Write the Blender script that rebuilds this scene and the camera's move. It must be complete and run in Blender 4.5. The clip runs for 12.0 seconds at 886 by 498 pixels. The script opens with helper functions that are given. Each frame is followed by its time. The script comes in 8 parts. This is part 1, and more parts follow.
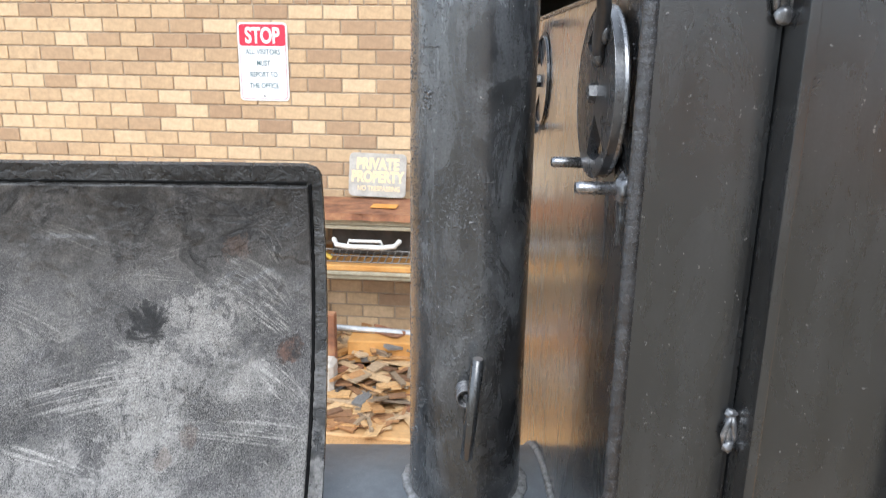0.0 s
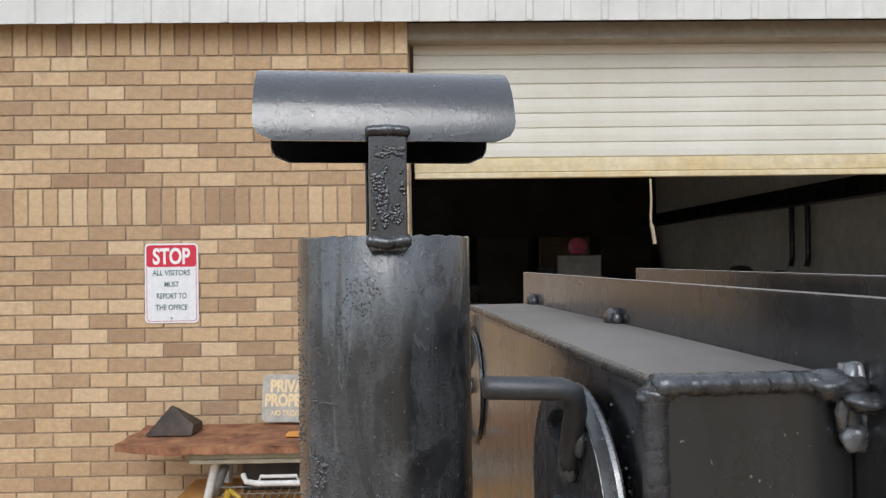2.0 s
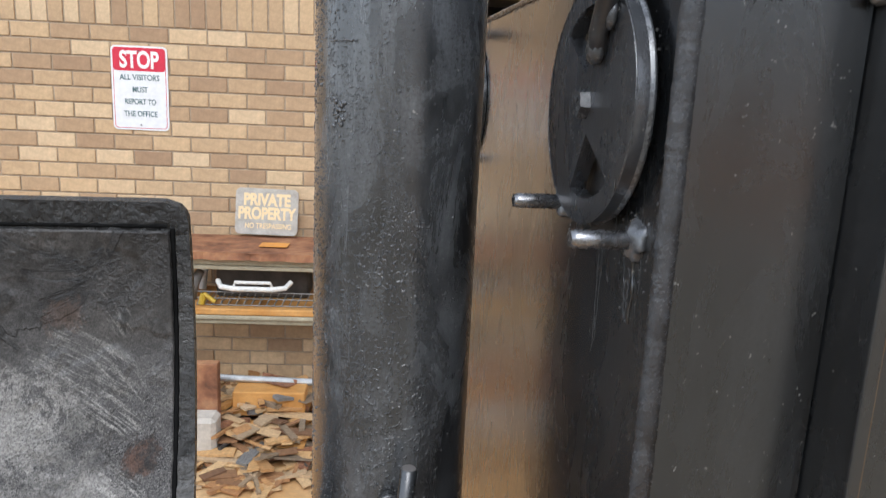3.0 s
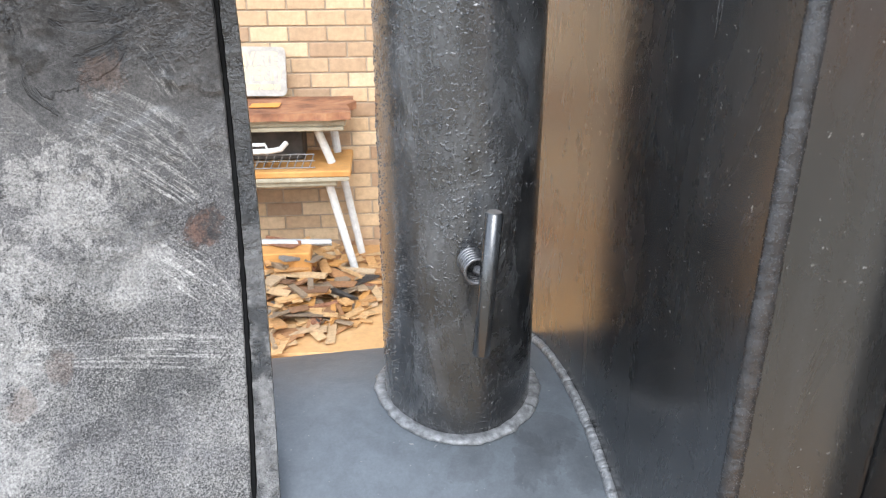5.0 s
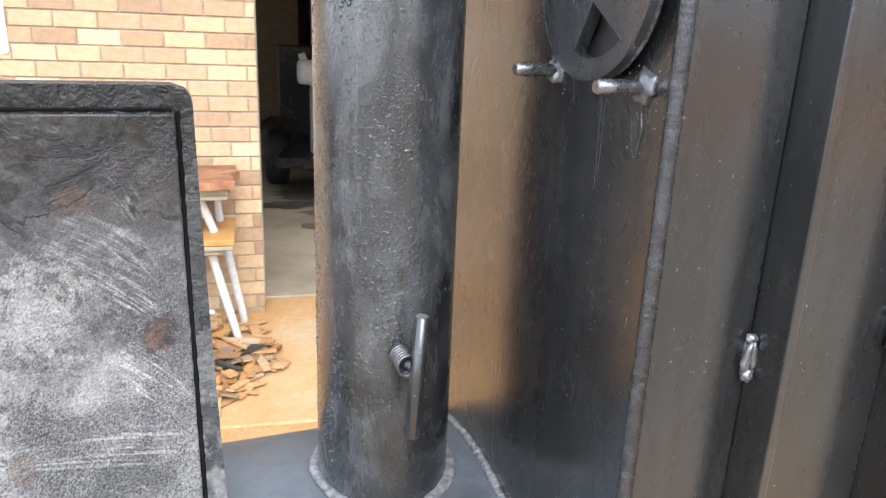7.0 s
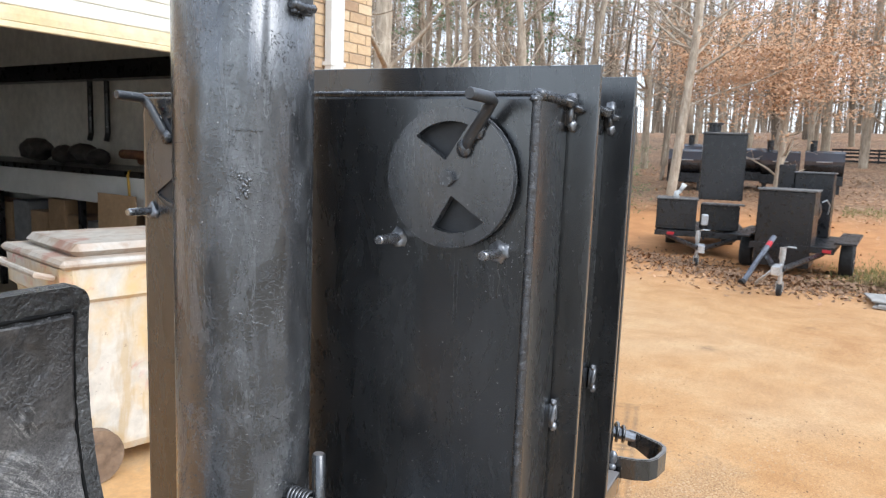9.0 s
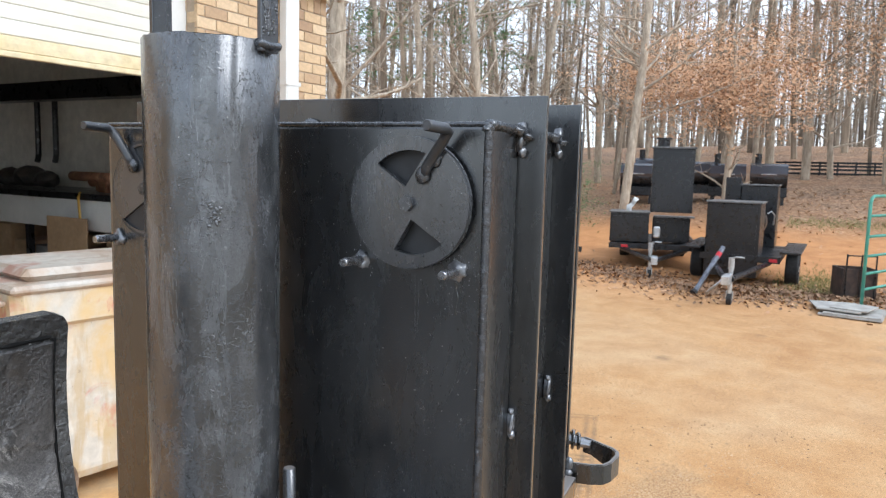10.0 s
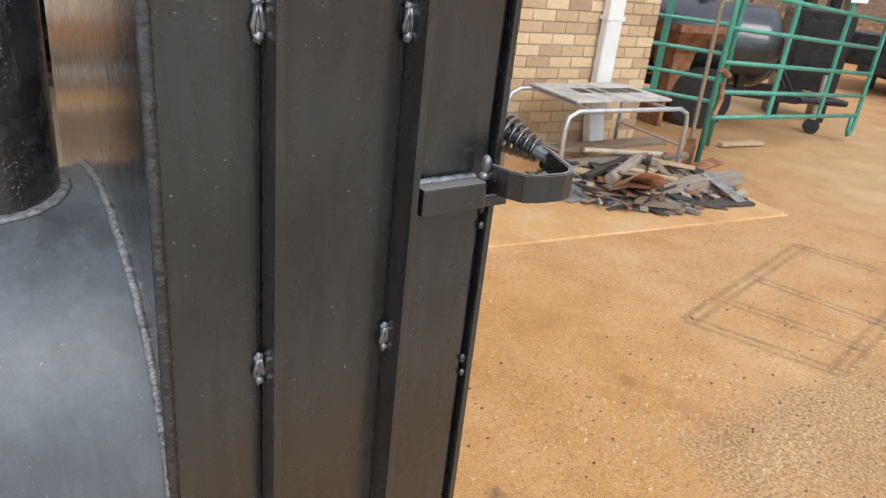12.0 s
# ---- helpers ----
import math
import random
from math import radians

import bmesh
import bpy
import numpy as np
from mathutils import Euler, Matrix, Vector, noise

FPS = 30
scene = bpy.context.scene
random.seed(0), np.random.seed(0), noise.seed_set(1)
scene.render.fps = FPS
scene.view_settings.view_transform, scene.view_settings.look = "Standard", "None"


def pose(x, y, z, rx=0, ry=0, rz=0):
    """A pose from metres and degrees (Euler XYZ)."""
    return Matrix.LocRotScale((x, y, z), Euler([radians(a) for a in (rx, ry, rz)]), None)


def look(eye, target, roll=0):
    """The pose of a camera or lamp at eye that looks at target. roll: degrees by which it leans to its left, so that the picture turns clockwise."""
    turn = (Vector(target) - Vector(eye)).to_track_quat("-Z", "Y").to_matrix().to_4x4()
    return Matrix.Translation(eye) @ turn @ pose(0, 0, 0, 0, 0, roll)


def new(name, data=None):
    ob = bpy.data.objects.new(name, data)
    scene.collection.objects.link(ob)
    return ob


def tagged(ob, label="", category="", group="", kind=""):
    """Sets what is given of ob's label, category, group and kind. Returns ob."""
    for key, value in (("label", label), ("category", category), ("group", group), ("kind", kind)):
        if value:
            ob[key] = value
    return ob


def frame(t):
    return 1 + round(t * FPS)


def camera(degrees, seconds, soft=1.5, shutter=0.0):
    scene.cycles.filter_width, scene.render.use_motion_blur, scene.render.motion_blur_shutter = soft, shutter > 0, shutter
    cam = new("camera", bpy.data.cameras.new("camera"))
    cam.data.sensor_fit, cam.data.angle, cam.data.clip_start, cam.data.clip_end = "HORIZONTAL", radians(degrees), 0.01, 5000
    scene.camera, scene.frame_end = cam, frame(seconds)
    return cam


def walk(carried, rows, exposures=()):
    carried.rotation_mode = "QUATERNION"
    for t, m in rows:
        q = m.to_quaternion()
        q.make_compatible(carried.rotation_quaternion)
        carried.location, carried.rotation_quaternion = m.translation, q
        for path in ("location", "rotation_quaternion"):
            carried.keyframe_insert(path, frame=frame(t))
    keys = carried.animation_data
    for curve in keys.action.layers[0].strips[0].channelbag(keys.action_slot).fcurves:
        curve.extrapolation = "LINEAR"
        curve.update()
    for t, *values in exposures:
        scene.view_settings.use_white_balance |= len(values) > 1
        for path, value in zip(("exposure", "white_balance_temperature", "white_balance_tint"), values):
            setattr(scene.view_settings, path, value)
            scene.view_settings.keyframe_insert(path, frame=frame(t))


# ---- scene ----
cam = camera(63.928, 12.0, soft=1.0, shutter=0.08)
PATH = [
    (0, (1.6345, -4.3171, 1.7568), (1.4653, -2.3907, 1.2464), 0.81),
    (0.5, (1.6225, -4.2434, 1.8102), (1.4859, -2.2599, 1.5932), 0.49),
    (1, (1.6248, -4.1529, 1.8025), (1.5782, -2.1638, 1.5989), 0.29),
    (1.5, (1.6386, -4.1247, 1.8403), (1.6292, -2.1248, 1.8168), 0.66),
    (2, (1.6319, -4.1110, 1.8676), (1.6711, -2.1115, 1.8906), -0.76),
    (2.5, (1.6237, -4.1083, 1.8370), (1.7398, -2.1117, 1.8271), 0.24),
    (2.9, (1.6075, -4.1538, 1.7587), (1.7646, -2.1882, 1.4232), 1.28),
    (3, (1.5998, -4.1345, 1.7312), (1.7303, -2.1795, 1.3304), 2.59),
    (3.5, (1.5672, -4.1365, 1.6934), (1.6703, -2.2322, 1.0909), 1.26),
    (5.3, (1.5326, -4.1112, 1.6105), (1.7053, -2.2639, 0.8637), -0.10),
    (5.5, (1.5288, -4.1076, 1.6016), (1.7165, -2.2611, 0.8565), 0.29),
    (6, (1.5374, -4.1296, 1.6092), (1.7429, -2.2832, 0.8686), 1.39),
    (6.5, (1.5652, -4.2003, 1.6168), (1.6692, -2.3506, 0.8633), 0.05),
    (7, (1.4847, -4.1904, 1.6955), (1.9918, -2.3452, 1.1142), 2.25),
    (7.5, (1.3828, -4.1444, 1.7353), (2.4642, -2.5410, 1.2256), 3.42),
    (7.7, (1.3838, -4.1552, 1.7404), (2.5080, -2.5748, 1.2518), 2.15),
    (9.3, (1.1125, -4.1028, 1.7676), (2.8142, -3.0809, 1.5226), 2.15),
    (9.5, (1.1097, -4.1042, 1.7718), (2.8187, -3.0928, 1.5343), 1.91),
    (10, (1.1084, -4.1286, 1.7702), (2.8251, -3.1279, 1.5435), 1.53),
    (10.5, (1.2069, -4.2323, 1.7507), (2.8517, -3.1237, 1.4944), 0.29),
    (11, (1.3655, -4.4149, 1.6885), (2.6641, -2.9409, 1.3130), 0.67),
    (11.5, (1.4977, -4.4521, 1.5934), (2.6164, -2.9131, 0.9769), 4.66),
    (12, (1.6526, -4.3957, 1.5661), (2.5972, -2.8283, 0.7591), 6.36),
]
# seconds, stops, kelvin, tint
EXPOSURES = [
    (0.0, 1.27, 6150, 8), (0.5, 0.62, 6500, 9), (1.0, 0.6, 6450, 9), (1.5, 0.5, 6400, 9), (2.5, 0.4, 6400, 9), (3.0, 0.78, 6200, 9), (3.5, 1.25, 6150, 9),
    (5.5, 1.62, 6200, 9), (6.5, 1.68, 6200, 9), (7.0, 1.75, 6200, 10), (7.5, 1.95, 6300, 11), (9.5, 1.15, 6000, 8), (10.5, 1.15, 6000, 8), (11.0, 1.25, 6050, 8), (11.5, 1.12, 6150, 9), (12.0, 0.93, 6500, 10),
]
cam.data.dof.use_dof, cam.data.dof.focus_distance, cam.data.dof.aperture_fstop = True, 0.62, 25.0
walk(cam, [(t, look(eye, target, roll)) for t, eye, target, roll in PATH], EXPOSURES)

# ---- world and light: bright overcast winter day ----
world = bpy.data.worlds.new("overcast_sky")
scene.world = world
world.use_nodes = True
wn, wl = world.node_tree.nodes, world.node_tree.links
sky = wn.new("ShaderNodeTexSky")
sky.sky_type = "NISHITA"
sky.sun_disc = False
sky.sun_elevation = radians(43)
sky.sun_rotation = radians(183)
sky.dust_density = 1.2
sky.air_density = 1.0
sky.ozone_density = 1.0
soften = wn.new("ShaderNodeHueSaturation")
soften.inputs["Saturation"].default_value = 0.58
wl.new(sky.outputs[0], soften.inputs["Color"])
cloud = wn.new("ShaderNodeMix")
cloud.data_type = "RGBA"
cloud.inputs[0].default_value = 0.45
cloud.inputs[7].default_value = (6.6, 7.1, 7.9, 1)
wl.new(soften.outputs[0], cloud.inputs[6])
wl.new(cloud.outputs[2], wn["Background"].inputs["Color"])
wn["Background"].inputs["Strength"].default_value = 0.15

sun = new("sun", bpy.data.lights.new("sun", "SUN"))
sun.data.energy = 0.85
sun.data.angle = radians(35)
sun.data.color = (1.0, 0.985, 0.97)
sun.matrix_world = look((0, 0, 10), (0.25, 4.7, 5.6))


# ---- materials ----
def ramp(nt, fac, stops):
    r = nt.nodes.new("ShaderNodeValToRGB")
    el = r.color_ramp.elements
    while len(el) < len(stops):
        el.new(0.5)
    for e, (p, c) in zip(el, stops):
        e.position, e.color = p, (*c, 1) if len(c) == 3 else c
    nt.links.new(fac, r.inputs["Fac"])
    return r.outputs["Color"]


def noise_tex(nt, scale, detail=4.0, rough=0.55, distort=0.0, vec=None):
    n = nt.nodes.new("ShaderNodeTexNoise")
    n.inputs["Scale"].default_value, n.inputs["Detail"].default_value = scale, detail
    n.inputs["Roughness"].default_value, n.inputs["Distortion"].default_value = rough, distort
    if vec is not None:
        nt.links.new(vec, n.inputs["Vector"])
    return n.outputs["Fac"]


def coords(nt, stretch=(1, 1, 1)):
    tc = nt.nodes.new("ShaderNodeTexCoord")
    mp = nt.nodes.new("ShaderNodeMapping")
    mp.inputs["Scale"].default_value = stretch
    nt.links.new(tc.outputs["Object"], mp.inputs["Vector"])
    return mp.outputs["Vector"]


def blend(nt, fac, a, b, kind="MIX"):
    m = nt.nodes.new("ShaderNodeMix")
    m.data_type, m.blend_type = "RGBA", kind
    for value, sock in ((fac, m.inputs[0]), (a, m.inputs[6]), (b, m.inputs[7])):
        if isinstance(value, bpy.types.NodeSocket):
            nt.links.new(value, sock)
        else:
            sock.default_value = value if isinstance(value, (int, float)) else (*value, 1)
    return m.outputs[2]


def base(name):
    m = bpy.data.materials.new(name)
    m.use_nodes = True
    return m, m.node_tree, m.node_tree.nodes["Principled BSDF"]


def bump(nt, bsdf, height, strength, dist):
    b = nt.nodes.new("ShaderNodeBump")
    b.inputs["Strength"].default_value, b.inputs["Distance"].default_value = strength, dist
    nt.links.new(height, b.inputs["Height"])
    nt.links.new(b.outputs[0], bsdf.inputs["Normal"])


def mat(name, c1, c2, scale=8.0, rough=0.6, metal=0.0, bumps=0.2, dist=0.002, fine=6.0, spec=0.5, rspan=0.15, stretch=(1, 1, 1), c3=None, fvar=1.0):
    """Two colours mixed by broad and fine noise, with uneven gloss and a fine relief."""
    m, nt, b = base(name)
    v = coords(nt, stretch)
    big, small = noise_tex(nt, scale, 5, 0.6, 0.2, v), noise_tex(nt, scale * fine, 6, 0.65, 0, v)
    col = ramp(nt, big, [(0.32, c1), (0.68, c2)] if c3 is None else [(0.3, c1), (0.52, c2), (0.7, c3)])
    lo, hi = 1 - 0.25 * fvar, 1 + 0.15 * fvar
    fine_col = ramp(nt, small, [(0.3, (lo, lo, lo)), (0.7, (hi, hi, hi))])
    nt.links.new(blend(nt, 0.7, col, fine_col, "MULTIPLY"), b.inputs["Base Color"])
    r = nt.nodes.new("ShaderNodeMapRange")
    r.inputs["From Min"].default_value, r.inputs["From Max"].default_value = 0.3, 0.7
    r.inputs["To Min"].default_value, r.inputs["To Max"].default_value = max(rough - rspan, 0.05), min(rough + rspan, 1)
    nt.links.new(small, r.inputs["Value"])
    nt.links.new(r.outputs[0], b.inputs["Roughness"])
    b.inputs["Metallic"].default_value = metal
    b.inputs["Specular IOR Level"].default_value = spec
    if bumps:
        bump(nt, b, small, bumps, dist)
    return m


def plain(name, c, rough=0.5, metal=0.0):
    m, nt, b = base(name)
    v = coords(nt)
    n = noise_tex(nt, 30, 4, 0.6, 0, v)
    nt.links.new(ramp(nt, n, [(0.3, scaled(c, 0.92)), (0.7, scaled(c, 1.05))]), b.inputs["Base Color"])
    b.inputs["Roughness"].default_value, b.inputs["Metallic"].default_value = rough, metal
    return m


def scaled(c, k):
    return tuple(min(1.0, x * k) for x in c)


def painted_steel(name, dark, pale, rough=0.36, wear=0.5, spec=0.75, grain=0.12, scale=5.0, smudge=0.0, coat=0.0, coat_rough=0.12, gritty=0.5, dust=0.0):
    """Brushed-on black stove paint over plate: faint runs, dust specks and uneven sheen."""
    m, nt, b = base(name)
    v, vs = coords(nt), coords(nt, (14, 14, 1.2))
    cloud, run, grit = noise_tex(nt, scale, 7, 0.62, 0.4, v), noise_tex(nt, 5, 5, 0.6, 0.2, vs), noise_tex(nt, 420, 3, 0.7, 0, v)
    col = ramp(nt, cloud, [(0.35, dark), (0.72, pale)])
    col = blend(nt, wear * 0.5, col, ramp(nt, run, [(0.4, scaled(dark, 0.6)), (0.7, scaled(pale, 1.5))]))
    rough_in = cloud
    if smudge:
        # hand-sized matt smears and darker greasy runs
        smear = noise_tex(nt, 3.2, 7, 0.68, 0.7, coords(nt, (7, 7, 3.2)))
        col = blend(nt, ramp(nt, smear, [(0.48, (0, 0, 0)), (0.60, (smudge, smudge, smudge))]), col, scaled(dark, 0.35))
        chalk = noise_tex(nt, 4.1, 8, 0.72, 0.5, coords(nt, (5.5, 5.5, 2.2)))
        col = blend(nt, ramp(nt, chalk, [(0.52, (0, 0, 0)), (0.70, (smudge * 0.8, smudge * 0.8, smudge * 0.8))]), col, scaled(pale, 1.7))
        rough_in = chalk
    col = blend(nt, gritty, col, ramp(nt, grit, [(0.3, (0.4, 0.4, 0.4)), (0.7, (1.7, 1.7, 1.7))]), "MULTIPLY")
    speck = noise_tex(nt, 230, 2, 0.5, 0, v)
    col = blend(nt, ramp(nt, speck, [(0.725, (0, 0, 0)), (0.76, (0.55, 0.55, 0.55))]), col, (0.30, 0.29, 0.27))
    # dust: amount of paler, duller tone mixed into faces that point up
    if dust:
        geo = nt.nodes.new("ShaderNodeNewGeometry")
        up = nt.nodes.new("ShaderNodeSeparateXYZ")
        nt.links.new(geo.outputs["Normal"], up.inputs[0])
        up_faced = blend(nt, 1.0, ramp(nt, up.outputs["Z"], [(0.75, (0, 0, 0)), (0.96, (dust, dust, dust))]), ramp(nt, cloud, [(0.3, (0.6, 0.6, 0.6)), (0.6, (1, 1, 1))]), "MULTIPLY")
        col = blend(nt, up_faced, col, (0.22, 0.20, 0.185))
        dulled = ramp(nt, up_faced, [(0.0, (coat, coat, coat)), (0.8, (0.05, 0.05, 0.05))])
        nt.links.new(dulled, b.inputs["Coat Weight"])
    nt.links.new(col, b.inputs["Base Color"])
    rr = nt.nodes.new("ShaderNodeMapRange")
    rr.inputs["From Min"].default_value, rr.inputs["From Max"].default_value = 0.3, 0.7
    rr.inputs["To Min"].default_value, rr.inputs["To Max"].default_value = rough - 0.07, rough + 0.12
    nt.links.new(rough_in, rr.inputs["Value"])
    nt.links.new(blend(nt, up_faced, rr.outputs[0], (0.75, 0.75, 0.75)) if dust else rr.outputs[0], b.inputs["Roughness"])
    b.inputs["Specular IOR Level"].default_value = spec
    b.inputs["Coat Weight"].default_value, b.inputs["Coat Roughness"].default_value = coat, coat_rough
    height = blend(nt, 0.35, grit, cloud)
    if smudge > 0.2:
        # pimples in the paint, thick in some patches
        pimple = ramp(nt, noise_tex(nt, 300, 1, 0.5, 0, v), [(0.56, (0, 0, 0)), (0.68, (1, 1, 1))])
        patch = ramp(nt, noise_tex(nt, 7, 4, 0.6, 0.3, v), [(0.42, (0.1, 0.1, 0.1)), (0.58, (1, 1, 1))])
        height = blend(nt, 0.65, height, blend(nt, 1.0, pimple, patch, "MULTIPLY"))
    bump(nt, b, height, grain, 0.0012)
    return m


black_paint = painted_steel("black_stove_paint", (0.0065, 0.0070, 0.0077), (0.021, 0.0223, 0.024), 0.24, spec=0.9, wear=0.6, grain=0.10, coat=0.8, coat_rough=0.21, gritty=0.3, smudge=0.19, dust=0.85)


def smoke_marks(m, places, tint):
    """Ragged dark smears left by smoke at known places of the plate."""
    nt = m.node_tree
    b = next(n for n in nt.nodes if n.type == "BSDF_PRINCIPLED")
    col = b.inputs["Base Color"].links[0].from_socket
    v = coords(nt)
    ragged = noise_tex(nt, 34, 7, 0.7, 0.5, v)
    for x, y, z, r, k in places:
        mp = nt.nodes.new("ShaderNodeMapping")
        mp.vector_type = "TEXTURE"
        mp.inputs["Location"].default_value, mp.inputs["Scale"].default_value = (x, y, z), (r, r, r)
        nt.links.new(v, mp.inputs["Vector"])
        ln = nt.nodes.new("ShaderNodeVectorMath")
        ln.operation = "LENGTH"
        nt.links.new(mp.outputs["Vector"], ln.inputs[0])
        ad = nt.nodes.new("ShaderNodeMath")
        ad.operation = "ADD"
        nt.links.new(ln.outputs["Value"], ad.inputs[0])
        nt.links.new(ragged, ad.inputs[1])
        col = blend(nt, ramp(nt, ad.outputs[0], [(0.55, (k, k, k)), (0.95, (k * 0.45, k * 0.45, k * 0.45)), (1.45, (0, 0, 0))]), col, tint)
    nt.links.new(col, b.inputs["Base Color"])


pipe_paint = painted_steel("stack_paint", (0.013, 0.014, 0.0155), (0.078, 0.082, 0.087), 0.23, wear=0.6, spec=1.0, grain=0.75, scale=9.0, smudge=0.85, coat=0.6, coat_rough=0.2)
barrel_paint = painted_steel("barrel_paint", (0.084, 0.095, 0.106), (0.130, 0.144, 0.160), 0.42, wear=0.25, spec=0.5, gritty=0.14, smudge=0.14)
smoke_marks(barrel_paint, ((-0.145, 0.160, 1.272, 0.055, 0.62), (-0.125, 0.185, 1.28, 0.05, 0.5), (-0.195, 0.170, 1.277, 0.045, 0.4), (-0.170, 0.130, 1.245, 0.06, 0.25), (-0.105, 0.155, 1.268, 0.05, 0.45), (-0.11, 0.08, 1.19, 0.05, 0.3)), (0.024, 0.024, 0.025))
smoke_marks(pipe_paint, [(-0.1885 + 0.0635 * math.cos(radians(q)), 0.257 + 0.0635 * math.sin(radians(q)), z, r, k) for q, z, r, k in ((-95, 1.41, 0.075, 0.85), (-75, 1.345, 0.085, 0.9), (-105, 1.335, 0.06, 0.8), (-60, 1.30, 0.09, 0.9), (-85, 1.30, 0.07, 0.85), (-50, 1.46, 0.07, 0.7), (-120, 1.385, 0.045, 0.6), (-130, 1.49, 0.05, 0.6), (-110, 1.545, 0.05, 0.5), (-62, 1.60, 0.06, 0.6), (-150, 1.31, 0.05, 0.6), (-78, 1.52, 0.045, 0.5))], (0.0075, 0.0075, 0.008))
weld_mat = mat("painted_weld", (0.03, 0.031, 0.034), (0.11, 0.115, 0.122), 60, 0.22, 0.5, 0.3, 0.0010, spec=1.0)
cap_paint = painted_steel("cap_paint", (0.006, 0.007, 0.009), (0.022, 0.024, 0.028), 0.24, wear=0.5, spec=1.0, grain=0.20, scale=14.0, smudge=0.22, coat=0.7, coat_rough=0.14)
disc_paint = painted_steel("disc_paint", (0.016, 0.017, 0.019), (0.048, 0.050, 0.055), 0.25, spec=1.0, wear=0.5, grain=0.14, scale=9.0, smudge=0.15, coat=0.5, coat_rough=0.2)
corner_weld_mat = mat("black_painted_weld", (0.010, 0.0103, 0.011), (0.050, 0.052, 0.056), 120, 0.20, 0.25, 0.8, 0.0014, spec=1.0)
handle_paint = painted_steel("handle_paint", (0.012, 0.013, 0.015), (0.036, 0.039, 0.044), 0.40, spec=0.8, wear=0.4, grain=0.35, scale=20.0)
edge_steel = mat("worn_edge_highlight", (0.10, 0.104, 0.11), (0.26, 0.265, 0.275), 40, 0.28, 0.7, 0.2, 0.0006)
raw_weld = mat("scaled_weld", (0.10, 0.102, 0.105), (0.30, 0.305, 0.31), 160, 0.45, 0.2, 0.4, 0.001)
steel_pin = mat("worn_steel", (0.22, 0.22, 0.23), (0.44, 0.44, 0.45), 50, 0.25, 0.9, 0.1, 0.0005)
bright_steel = mat("bright_turned_steel", (0.42, 0.43, 0.44), (0.62, 0.63, 0.64), 50, 0.25, 0.8, 0.1, 0.0005)
spring_mat = mat("spring_steel", (0.10, 0.10, 0.105), (0.20, 0.20, 0.205), 60, 0.3, 0.7, 0.1, 0.0005)


